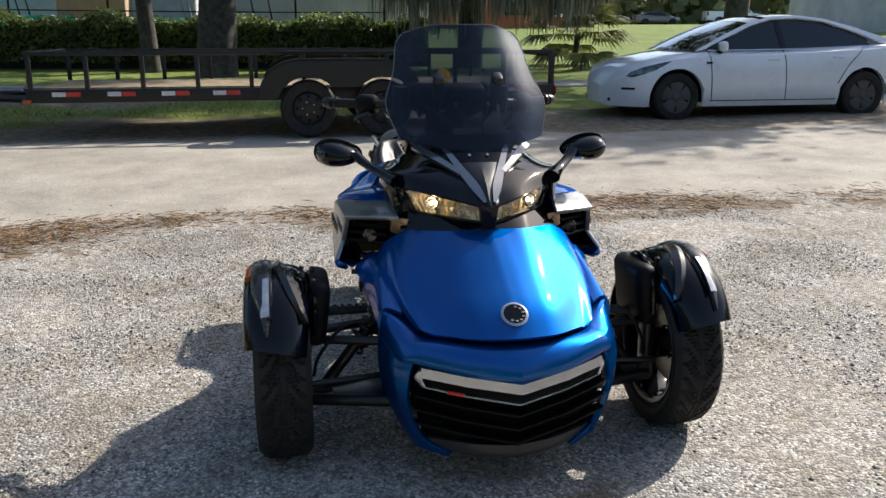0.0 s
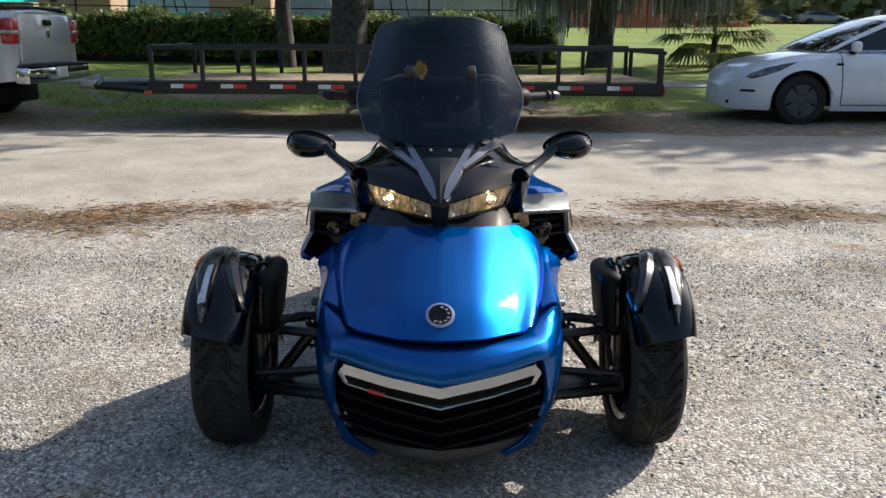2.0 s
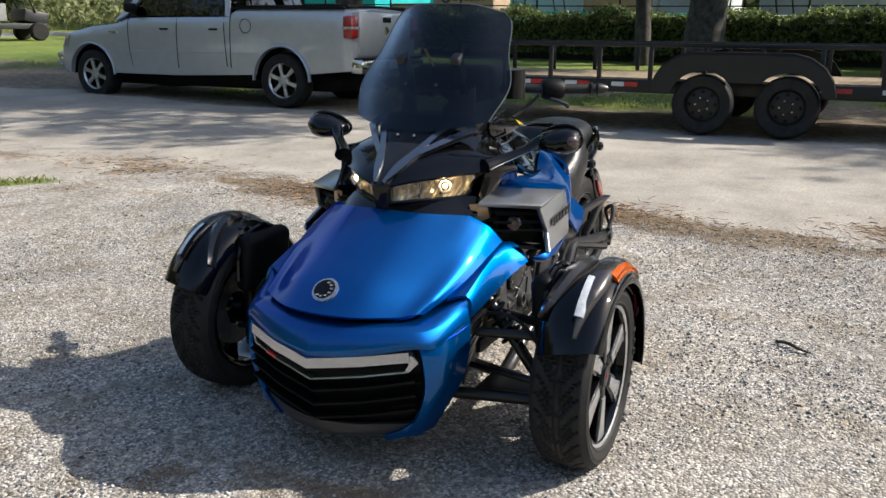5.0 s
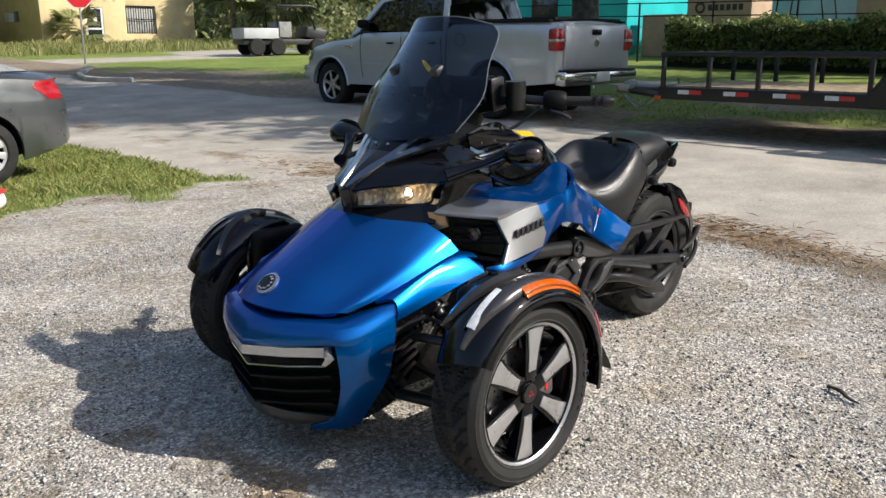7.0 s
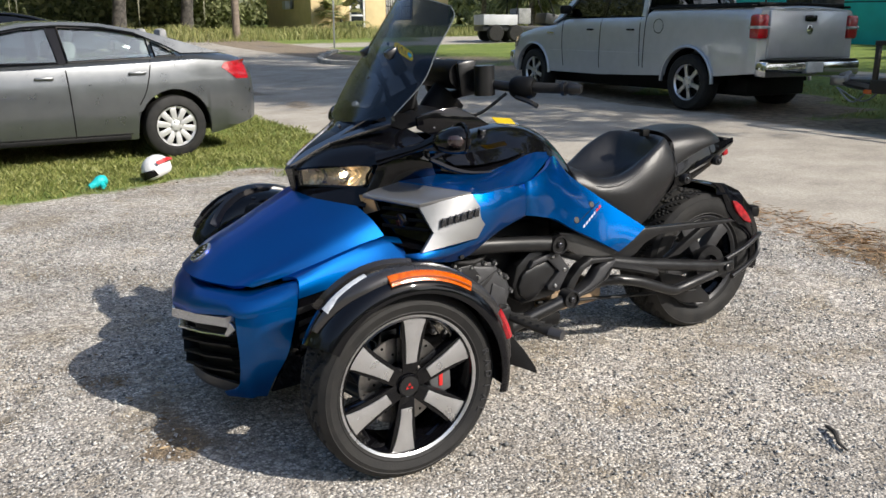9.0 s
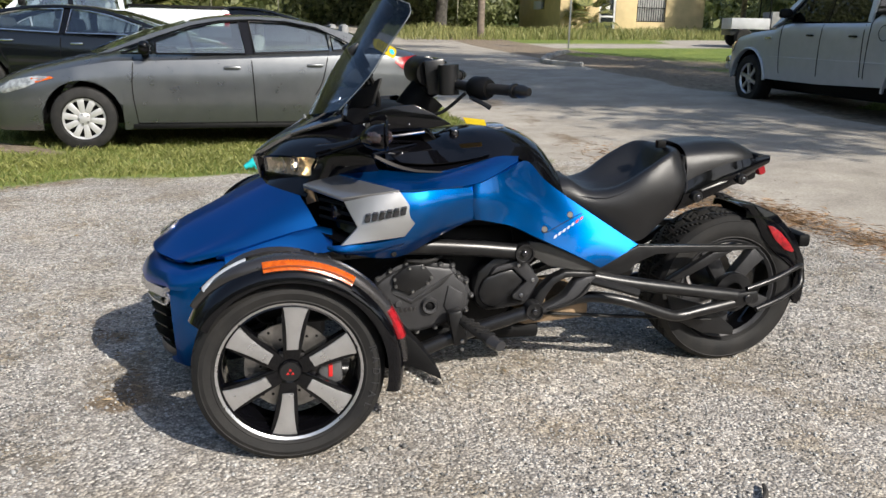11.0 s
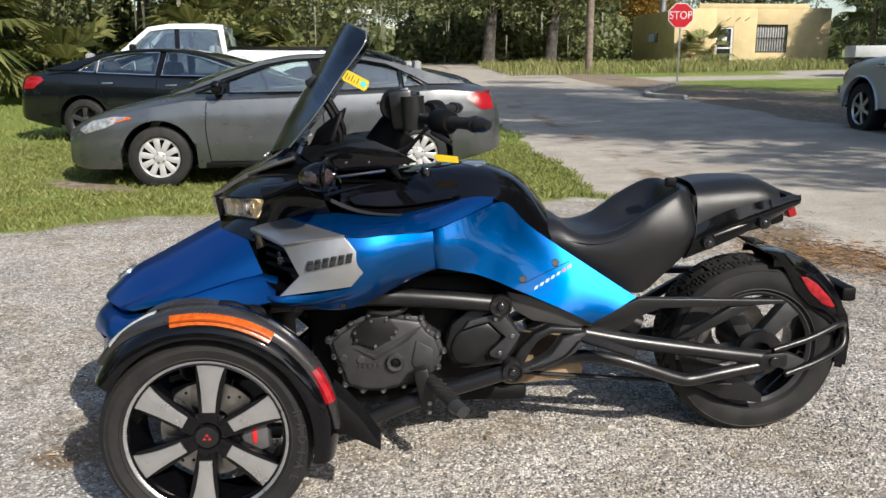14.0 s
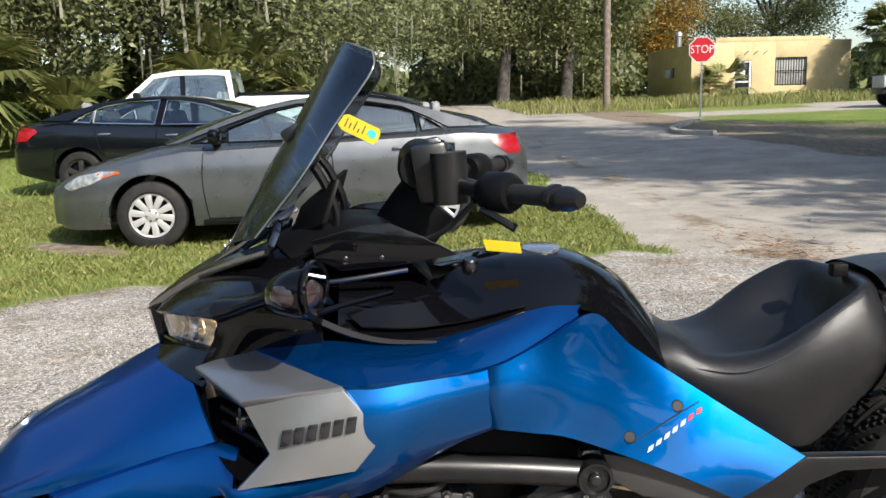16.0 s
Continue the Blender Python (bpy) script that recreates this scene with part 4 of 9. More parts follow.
        # bronze colour of this plate stands in for warm light on the duct wall
        wall = [(-0.062, 0.236, 0.735), (-0.088, 0.285, 0.738), (-0.10, 0.292, 0.69), (-0.075, 0.25, 0.672)]
        q = prism(wall, (-0.004, -0.002, 0), 0.0012)
        part("duct_wall", q if s > 0 else flipped(q), M_WARMWALL, b, "duct wall beside the headlamp, tinted for warm reflected light")
        q = prism([(x - 0.006, y + 0.003, z) for x, y, z in wall], (-0.006, 0, 0), 0.0012)
        part("duct_back", q if s > 0 else flipped(q), M_GLOSS, b)

    shroud(1)
    shroud(-1)

    # headlamps and mask
    for s in (1, -1):
        lens = [[(0.07, 0.03, 0.802), (0.002, 0.13, 0.816), (-0.1, 0.238, 0.828)], [(0.068, 0.026, 0.772), (0.004, 0.13, 0.783), (-0.096, 0.228, 0.792)], [(0.064, 0.022, 0.742), (0.0, 0.122, 0.75), (-0.088, 0.21, 0.756)]]
        # a faceted bowl, deepest round the projector
        cols = [catmull([(r[k][0], r[k][1], r[k][2]) for k in range(3)], 25) for r in lens]
        rows = [catmull([q[j] for q in cols], 9) for j in range(25)]
        bowl = bmesh.new()
        deep = []
        for j, r in enumerate(rows):
            u = j / 24
            deep.append([p + Vector((-0.012 - 0.055 * math.sin(math.pi * min(1.0, u * 1.05)) ** 0.6 * math.sin(math.pi * (0.08 + 0.84 * i / 8)) - 0.005 * (j % 2), -0.006 * u, 0)) for i, p in enumerate(r)])
        grid_faces(bowl, deep)
        h = part("headlamp", bowl if s > 0 else flipped(bowl), M_REFLECTOR, b, "lit warm headlamp behind a clear lens", 5)
        cover = sheet(lens, 8, 14)
        part("lens", cover if s > 0 else flipped(cover), M_LENSGLASS, h, "clear lens")
        for u0, d in ((0.36, 0.016), (0.66, 0.02)):
            j = int(u0 * 24)
            fin = strap([deep[j][1] + Vector((d, 0, 0)), deep[j][4] + Vector((d + 0.012, 0, 0)), deep[j][7] + Vector((d, 0, 0))], [0.012, 0.012, 0.012], 0.003, (0.3, 1, 0), 8)
            part("bowl_rib", fin if s > 0 else flipped(fin), M_CHROME, h)
        c = Vector((-0.052, 0.158, 0.79))
        ring = lathe([(0.019, 0), (0.024, 0.012), (0.021, 0.02), (0.016, 0.014)], 24, Matrix.Translation(c) @ pose(0, 0, 0, 0, 0, -65))
        part("projector", ring if s > 0 else flipped(ring), M_CHROME, h)
        lit = knob(c + Vector((0.004, 0.002, 0)), (1, 0.4, 0), 0.0065, 0.007, 14)
        part("bulb", lit if s > 0 else flipped(lit), M_BULB, h, "lit bulb")
        edge_ = tube([lens[0][0], lens[0][1], lens[0][2], lens[1][2], lens[2][2], lens[2][1], lens[2][0]], 0.005, 6, 30)
        part("lamp_edge", edge_ if s > 0 else flipped(edge_), M_GLOSS, h)
    part("mask", centred([[(0.094, 0, 0.79), (0.044, 0.1, 0.814), (-0.042, 0.19, 0.824), (-0.12, 0.262, 0.832)], [(0.04, 0, 0.845), (-0.02, 0.1, 0.858), (-0.1, 0.2, 0.87), (-0.17, 0.285, 0.868)],
                          [(-0.07, 0, 0.895), (-0.11, 0.1, 0.905), (-0.18, 0.2, 0.90), (-0.24, 0.292, 0.874)], [(-0.2, 0, 0.945), (-0.22, 0.1, 0.945), (-0.27, 0.2, 0.925), (-0.33, 0.28, 0.862)]], 0.008, 16, 18), M_GLOSS, b, "gloss black front mask", 30)
    part("beak", prism([(0.086, -0.032, 0.806), (0.099, 0, 0.80), (0.086, 0.032, 0.806), (0.072, 0.022, 0.715), (0.084, 0, 0.705), (0.072, -0.022, 0.715)], (-0.05, 0, 0.01), 0.004), M_GLOSS, b)
    both("mask_side", net([[(-0.12, 0.262, 0.832), (-0.17, 0.285, 0.868), (-0.24, 0.292, 0.872), (-0.285, 0.286, 0.864)], [(-0.105, 0.257, 0.795), (-0.17, 0.288, 0.82), (-0.25, 0.298, 0.83), (-0.29, 0.298, 0.83)],
                           [(-0.07, 0.262, 0.735), (-0.17, 0.28, 0.765), (-0.26, 0.289, 0.775), (-0.31, 0.291, 0.785)]], 0.008, 10, 12), M_GLOSS, b)
    part("lamp_sill", centred([[(0.06, 0, 0.742), (-0.002, 0.122, 0.75), (-0.088, 0.212, 0.756), (-0.11, 0.25, 0.75)], [(0.088, 0, 0.712), (0.055, 0.12, 0.712), (-0.035, 0.225, 0.705), (-0.07, 0.262, 0.70)]], 0.006, 6, 14), M_GLOSS, b)
    for s in (1, -1):
        trim = strap([(0.088, 0.013 * s, 0.805), (0.03, 0.034 * s, 0.846), (-0.05, 0.066 * s, 0.893), (-0.13, 0.1 * s, 0.945), (-0.215, 0.135 * s, 0.992)], [0.012, 0.036, 0.03, 0.022, 0.026], 0.016, (0.45, 0.25 * s, 0.85))
        tr = part("fairing_trim", trim, M_TRIMSILVER, b, "silver-grey fairing trim")
        part("trim_branch", strap([(-0.035, 0.07 * s, 0.884), (-0.11, 0.128 * s, 0.918), (-0.2, 0.192 * s, 0.952)], [0.02, 0.026, 0.03], 0.014, (0.4, 0.4 * s, 0.85)), M_TRIMSILVER, tr)
        part("trim_cap", strap([(-0.205, 0.13 * s, 0.988), (-0.207, 0.16 * s, 0.974), (-0.2, 0.192 * s, 0.952)], [0.026, 0.026, 0.026], 0.014, (0.8, 0.1 * s, 0.6)), M_TRIMSILVER, tr)

    part("nose_ridge", centred([[(0.1, 0, 0.80), (0.088, 0.014, 0.805), (0.075, 0.03, 0.808)], [(0.02, 0, 0.868), (0.012, 0.025, 0.866), (0.0, 0.05, 0.862)], [(-0.06, 0, 0.915), (-0.066, 0.04, 0.914), (-0.075, 0.075, 0.91)]], 0.006, 8, 6), M_SATIN, b, "satin black nose ridge", 12)
    lower = part("lower_panel", centred([[(-0.05, 0, 0.905), (-0.06, 0.05, 0.905), (-0.075, 0.085, 0.9)], [(-0.1, 0, 0.95), (-0.112, 0.075, 0.948), (-0.14, 0.13, 0.94)], [(-0.145, 0, 0.995), (-0.16, 0.085, 0.995), (-0.2, 0.155, 0.985)]], 0.004, 8, 10), M_GLOSS, b, "gloss black panel under the windshield")
    for s in (1, -1):
        part("panel_screw", knob((-0.083, 0.03 * s, 0.934), (0.7, 0, 0.7), 0.005, 0.005, 10), M_BOLT, lower)

    # windshield and its holders
    half = [[(-0.096, 0, 0.945), (-0.118, 0.13, 0.958), (-0.185, 0.245, 0.982)], [(-0.172, 0, 1.08), (-0.197, 0.15, 1.082), (-0.275, 0.278, 1.088)], [(-0.24, 0, 1.19), (-0.267, 0.135, 1.19), (-0.345, 0.243, 1.19)],
            [(-0.305, 0, 1.297), (-0.333, 0.12, 1.295), (-0.414, 0.224, 1.284)], [(-0.338, 0, 1.35), (-0.362, 0.11, 1.347), (-0.418, 0.198, 1.322)]]
    ws = [[(x, -y, z) for x, y, z in reversed(r[1:])] + r for r in half]
    part("windshield", sheet(ws, 28, 29, 0.004), M_TINT, b, "tall smoked see-through windshield", 60)
    rim_ = catmull([r[0] for r in ws], 24) + catmull(ws[-1], 24)[1:] + catmull([r[-1] for r in reversed(ws)], 24)[1:]
    # thin rim tube, its pale colour imitates light caught by the edge
    part("windshield_edge", tube(rim_, 0.0018, 6), M_EDGE, b, "windshield edge, coloured pale for the light it catches")
    for s in (1, -1):
        part("screen_arm", tube([(-0.31, 0.11 * s, 0.93), (-0.33, 0.105 * s, 1.0), (-0.30, 0.1 * s, 1.08), (-0.262, 0.095 * s, 1.13)], 0.016, 8, 12, flat=0.6), M_MATTE, b)
        part("screen_bracket", box((-0.262, 0.1 * s, 1.145), (0.045, 0.035, 0.09), Euler((0, 0.5, 0)).to_matrix(), 0.008), M_SATIN, b)
        part("screen_plate", prism([(-0.22, 0.06 * s, 0.95), (-0.30, 0.14 * s, 0.99), (-0.33, 0.13 * s, 1.08), (-0.25, 0.05 * s, 1.02)], (-0.012, 0, 0), 0.003), M_MATTE, b)
        for c in ((-0.258, 0.055 * s, 1.20), (-0.185, 0.055 * s, 1.09), (-0.19, 0.13 * s, 1.07)):
            part("screen_bolt", knob(c, (1, 0.2 * s, 0.5), 0.005, 0.005, 12), M_SATIN, b)
        part("wing", slab([(-0.285, 0.968), (-0.36, 0.99), (-0.438, 0.997), (-0.50, 0.97), (-0.569, 0.931), (-0.447, 0.912), (-0.343, 0.905), (-0.29, 0.93)], 0.195 * s, 0.012 * s, 0.003), M_GLOSS, b, "black dash side wing")
        for x in (-0.35, -0.42):
            part("wing_bolt", knob((x, 0.208 * s, 0.93), (0, s, 0), 0.005, 0.003, 12), M_DARKCHROME, b)
        part("wing_rail", tube([(-0.27, 0.225 * s, 0.885), (-0.36, 0.235 * s, 0.895), (-0.47, 0.225 * s, 0.908)], 0.005, 8, 10), M_DARKCHROME, b)
    part("dash_cowl", centred([[(-0.19, 0, 0.95), (-0.2, 0.1, 0.95), (-0.24, 0.18, 0.93)], [(-0.28, 0, 0.99), (-0.3, 0.1, 0.985), (-0.33, 0.19, 0.95)], [(-0.42, 0, 0.985), (-0.43, 0.1, 0.98), (-0.45, 0.19, 0.94)], [(-0.50, 0, 0.93), (-0.5, 0.1, 0.92), (-0.52, 0.18, 0.88)]], 0.008, 12, 12), M_MATTE, b)
    # a card hanging on the far screen bolt, turned half to the side
    e1, e2 = Vector((-0.80, -0.22, -0.42)).normalized(), Vector((-0.30, -0.62, 0.62)).normalized()
    o = Vector((-0.33, -0.055, 1.195))
    card = [o + e1 * u + e2 * v for u, v in ((0, -0.012), (0.015, -0.024), (0.092, -0.024), (0.098, -0.012), (0.098, 0.012), (0.092, 0.024), (0.015, 0.024), (0, 0.012))]
    nn = e1.cross(e2).normalized()
    tag = part("hang_tag", prism(card, nn * 0.0012), M_YELLOW, b, "yellow paper tag with a blue dot")
    for q in (0.0022, -0.0012):
        part("tag_dot", knob(o + e1 * 0.08 + nn * (q - 0.0006), nn, 0.011, 0.0012, 16, None, False), M_CYAN, tag)
        for k, (u, v) in enumerate(((-0.015, 0.012), (-0.014, 0.004), (-0.013, 0.015), (-0.015, -0.002), (-0.012, 0.013))):
            c = o + e1 * (0.016 + 0.0105 * k)
            part("tag_line", prism([c + e2 * u + nn * q, c + e2 * v + nn * q, c + e2 * v + e1 * 0.0028 + nn * q, c + e2 * u + e1 * 0.0028 + nn * q], nn * 0.0006), M_INK, tag)

    # mirrors
    for s in (1, -1):
        mir = part("mirror", tube([(-0.12, 0.262 * s, 0.85), (-0.17, 0.30 * s, 0.868), (-0.225, 0.35 * s, 0.892), (-0.265, 0.385 * s, 0.918)], [0.032, 0.022, 0.018, 0.024], 12, 16, flat=0.75), M_GLOSS, b, "black wing mirror on a bent stalk")
        bm = bmesh.new()
        bmesh.ops.create_uvsphere(bm, u_segments=24, v_segments=14, radius=1.0)
        for v in bm.verts:
            x, y, z = v.co
            v.co = Vector((x * (0.074 if x > 0 else 0.012) * (1 - 0.25 * z), y * 0.078, math.copysign(abs(z) ** 0.85, z) * (0.038 if z > 0 else 0.046) * (1 + 0.25 * y * s)))
        bmesh.ops.transform(bm, matrix=pose(-0.305, 0.44 * s, 0.924, 6 * s, 0, -8 * s), verts=bm.verts)
        part("housing", bm, M_GLOSS, mir)
        rim_ = [pose(-0.315, 0.44 * s, 0.924, 6 * s, 0, -8 * s) @ Vector((0, 0.08 * math.cos(a), 0.043 * math.sin(a) * (1 + 0.22 * math.cos(a) * s))) for a in [2 * math.pi * k / 32 for k in range(33)]]
        part("rim", tube(rim_, 0.0055, 8), M_GLOSS, mir)
        glass_ = bmesh.new()
        bmesh.ops.create_circle(glass_, cap_ends=True, segments=32, radius=1.0)
        for v in glass_.verts:
            v.co = Vector((-0.0125, v.co.x * 0.072, v.co.y * 0.038 * (1 + 0.22 * v.co.x * s)))
        bmesh.ops.transform(glass_, matrix=pose(-0.305, 0.44 * s, 0.924, 6 * s, 0, -8 * s), verts=glass_.verts)
        part("mirror_glass", glass_, M_MIRROR, mir, "mirror glass")
        bm = bmesh.new()
        bmesh.ops.create_uvsphere(bm, u_segments=22, v_segments=14, radius=1.0)
        for v in bm.verts:
            x, y, z = v.co
            v.co = Vector((x * 0.045, y * 0.05, z * 0.029 * (1 + 0.25 * y * s)))
        bmesh.ops.transform(bm, matrix=pose(-0.286, 0.466 * s, 0.922, 6 * s, 0, -4 * s), verts=bm.verts)
        part("signal_lens", bm, M_SMOKELENS, mir, "smoked reddish signal lens")

    # tank and console
    part("tank", centred([[(-0.33, 0, 0.90), (-0.33, 0.12, 0.89), (-0.335, 0.22, 0.862), (-0.335, 0.288, 0.806)], [(-0.47, 0, 0.885), (-0.47, 0.12, 0.877), (-0.47, 0.2, 0.847), (-0.474, 0.296, 0.777)],
                          [(-0.6, 0, 0.90), (-0.6, 0.09, 0.89), (-0.6, 0.17, 0.852), (-0.606, 0.258, 0.79)], [(-0.72, 0, 0.91), (-0.72, 0.08, 0.90), (-0.725, 0.15, 0.87), (-0.733, 0.217, 0.818)],
                          [(-0.83, 0, 0.897), (-0.83, 0.075, 0.885), (-0.835, 0.14, 0.853), (-0.84, 0.188, 0.80)], [(-0.94, 0, 0.835), (-0.935, 0.07, 0.822), (-0.93, 0.13, 0.785), (-0.93, 0.18, 0.718)],
                          [(-1.035, 0, 0.712), (-1.03, 0.06, 0.702), (-1.03, 0.12, 0.685), (-1.03, 0.175, 0.645)]], 0.008, 30, 20), M_GLOSS, b, "gloss black tank cover", 30)
    bm = strap([(-0.285, 0.306, 0.842), (-0.36, 0.311, 0.808), (-0.43, 0.311, 0.79), (-0.52, 0.304, 0.783)], [0.014, 0.014, 0.011, 0.006], 0.008, (0, 0.85, 0.5))
    bm = merge(bm, strap([(-0.285, 0.305, 0.842), (-0.345, 0.288, 0.856), (-0.44, 0.252, 0.87)], [0.012, 0.009, 0.005], 0.008, (0, 0.7, 0.7)))
    both("console_trim", bm, M_GLOSS, b, "gloss black console trim")
    both("storage_lid", net([[(-0.35, 0.268, 0.835), (-0.47, 0.25, 0.845), (-0.60, 0.205, 0.842), (-0.70, 0.2, 0.835)], [(-0.38, 0.29, 0.812), (-0.475, 0.282, 0.806), (-0.60, 0.25, 0.81), (-0.70, 0.222, 0.825)]], 0.006, 8, 16), M_GLOSS, b)
    part("filler_cap", knob((-0.76, 0.02, 0.9), (0, 0.1, 1), 0.042, 0.012, 28), M_CHROME, b)
    part("key_switch", knob((-0.60, 0.10, 0.882), (0, 0.2, 1), 0.017, 0.022, 18), M_DARKCHROME, b, "chrome ignition switch")
    part("key_tag", prism([(-0.625, 0.125, 0.945), (-0.70, 0.135, 0.938), (-0.70, 0.165, 0.922), (-0.63, 0.155, 0.928)], (0, 0, 0.002)), M_YELLOW, b, "yellow key tag")

    # handlebar
    bar = part("handlebar", tube([(-0.62, -0.27, 1.06), (-0.56, -0.16, 1.065), (-0.53, -0.06, 1.03), (-0.52, 0, 1.02), (-0.53, 0.06, 1.03), (-0.56, 0.16, 1.065), (-0.62, 0.27, 1.06)], 0.017, 12, 40), M_SATIN, b, "black handlebar")
    part("bar_riser", tube([(-0.43, 0, 0.90), (-0.48, 0, 0.97), (-0.52, 0, 1.02)], 0.045, 14, 6, flat=1.6), M_MATTE, bar)
    part("gauge_pod", lathe([(0, -0.17), (0.044, -0.17), (0.05, -0.15), (0.05, 0.09), (0.044, 0.11), (0, 0.11)], 28, Matrix.Translation((-0.505, 0, 1.095))), M_MATTE, bar, "black cylindrical gauge housing")
    part("gauge_face", box((-0.545, 0.0, 1.105), (0.03, 0.18, 0.08), Euler((0, -0.45, 0)).to_matrix(), 0.01), M_GLOSS, bar)
    for s in (1, -1):
        part("switch_box", lathe([(0, -0.045), (0.03, -0.045), (0.038, -0.03), (0.038, 0.02), (0.03, 0.035), (0, 0.035)], 18, Matrix.Translation((-0.645, 0.30 * s, 1.06)) @ pose(0, 0, 0, 0, 0, 33 * s)), M_MATTE, bar)
        part("grip", tube([(-0.655, 0.315 * s, 1.061), (-0.71, 0.396 * s, 1.061), (-0.735, 0.433 * s, 1.061)], 0.0175, 14), M_RUBBER, bar)
        part("grip_flange", tube([(-0.721, 0.412 * s, 1.061), (-0.726, 0.42 * s, 1.061)], 0.024, 14), M_SATIN, bar)
        part("bar_end", tube([(-0.735, 0.433 * s, 1.061), (-0.745, 0.448 * s, 1.061), (-0.757, 0.465 * s, 1.061)], [0.022, 0.021, 0.013], 14), M_SATIN, bar)
        part("pod_plate", box((-0.525, 0.125 * s, 1.085), (0.075, 0.022, 0.12), Euler((0, 0.15, 0)).to_matrix(), 0.01), M_SATIN, bar)
        part("reservoir", tube([(-0.56, 0.185 * s, 1.03), (-0.555, 0.185 * s, 1.13)], 0.036, 18), M_SATIN, bar)
        part("lever", tube([(-0.61, 0.30 * s, 1.03), (-0.64, 0.34 * s, 1.015), (-0.665, 0.35 * s, 1.0)], 0.008, 8, 8), M_SATIN, bar)
        part("cable", tube([(-0.6, 0.26 * s, 1.04), (-0.53, 0.2 * s, 0.97), (-0.45, 0.14 * s, 0.95), (-0.4, 0.08 * s, 0.93)], 0.006, 6, 14), M_RUBBER, bar)

    # seat and tail
    st = [[(-0.975, 0, 0.745), (-0.975, 0.06, 0.742), (-0.98, 0.12, 0.722), (-0.985, 0.158, 0.68), (-0.985, 0.15, 0.6)], [(-1.03, 0, 0.732), (-1.03, 0.06, 0.73), (-1.03, 0.13, 0.72), (-1.03, 0.172, 0.67), (-1.03, 0.16, 0.59)], [(-1.1, 0, 0.68), (-1.1, 0.08, 0.686), (-1.1, 0.155, 0.685), (-1.1, 0.19, 0.645), (-1.1, 0.18, 0.575)],
          [(-1.2, 0, 0.668), (-1.2, 0.09, 0.678), (-1.2, 0.18, 0.702), (-1.2, 0.215, 0.635), (-1.2, 0.195, 0.525)], [(-1.3, 0, 0.68), (-1.3, 0.09, 0.695), (-1.3, 0.19, 0.768), (-1.3, 0.225, 0.66), (-1.29, 0.195, 0.50)],
          [(-1.385, 0, 0.715), (-1.385, 0.09, 0.74), (-1.385, 0.175, 0.818), (-1.39, 0.218, 0.69), (-1.37, 0.19, 0.565)], [(-1.435, 0, 0.815), (-1.43, 0.09, 0.825), (-1.43, 0.155, 0.822), (-1.44, 0.205, 0.71), (-1.43, 0.18, 0.615)],
          [(-1.475, 0, 0.83), (-1.47, 0.08, 0.825), (-1.465, 0.14, 0.79), (-1.47, 0.18, 0.70), (-1.47, 0.165, 0.635)]]
    seat = part("seat", centred(st, 0.0, 30, 24), M_LEATHER, b, "black vinyl bucket seat with stitching", 50)
    for s in (1, -1):
        part("stitching", tube([(-1.03, 0.165 * s, 0.672), (-1.15, 0.2 * s, 0.667), (-1.25, 0.208 * s, 0.71), (-1.33, 0.2 * s, 0.778), (-1.40, 0.185 * s, 0.815)], 0.0018, 5, 24), M_DARKGREY, seat)
        part("stitching", tube([(-1.455, 0.165 * s, 0.785), (-1.462, 0.198 * s, 0.71), (-1.455, 0.186 * s, 0.63)], 0.0018, 5, 16), M_DARKGREY, seat)
    ps = [[(-1.475, 0, 0.845), (-1.475, 0.09, 0.838), (-1.475, 0.15, 0.80), (-1.475, 0.17, 0.70)], [(-1.58, 0, 0.857), (-1.58, 0.09, 0.85), (-1.58, 0.15, 0.81), (-1.58, 0.165, 0.73)],
          [(-1.70, 0, 0.857), (-1.70, 0.085, 0.848), (-1.70, 0.135, 0.815), (-1.70, 0.15, 0.76)], [(-1.775, 0, 0.825), (-1.775, 0.07, 0.82), (-1.77, 0.11, 0.80), (-1.76, 0.13, 0.77)]]
    part("passenger_seat", centred(ps, 0.0, 18, 18), M_LEATHER, b, "black vinyl passenger seat", 50)
    part("seat_latch", box((-1.425, 0.03, 0.838), (0.035, 0.025, 0.03), bevel=0.004), M_MATTE, b)
    part("seat_gap", box((-1.47, 0, 0.73), (0.025, 0.3, 0.16), bevel=0.01), M_MATTE, b)
    part("grab_rail", tube([(-1.32, -0.18, 0.754), (-1.375, -0.18, 0.79), (-1.44, -0.18, 0.802), (-1.54, -0.18, 0.805), (-1.78, -0.17, 0.802)], 0.011, 10, 18), M_CHROME, b, "chrome grab rail")
    for s in (1, -1):
        bm = sheet([[(-1.46, 0.178 * s, 0.715), (-1.56, 0.185 * s, 0.765), (-1.68, 0.17 * s, 0.795), (-1.83, 0.12 * s, 0.805)], [(-1.45, 0.19 * s, 0.66), (-1.56, 0.195 * s, 0.705), (-1.68, 0.18 * s, 0.752), (-1.825, 0.125 * s, 0.785)],
                    [(-1.43, 0.175 * s, 0.61), (-1.55, 0.185 * s, 0.662), (-1.67, 0.17 * s, 0.715), (-1.80, 0.115 * s, 0.762)]], 10, 16, 0.008)
        part("tail_side", bm, M_GLOSS, b, "gloss black tail side panel")
        for c in ((-1.499, 0.193 * s, 0.667), (-1.685, 0.173 * s, 0.727)):
            k = part("mount_knob", knob(c, (0, s, 0), 0.021, 0.028, 22), M_SATIN, b)
            part("knob_bolt", knob((c[0], c[1] + 0.028 * s, c[2]), (0, s, 0), 0.009, 0.005, 12), M_DARKCHROME, k)
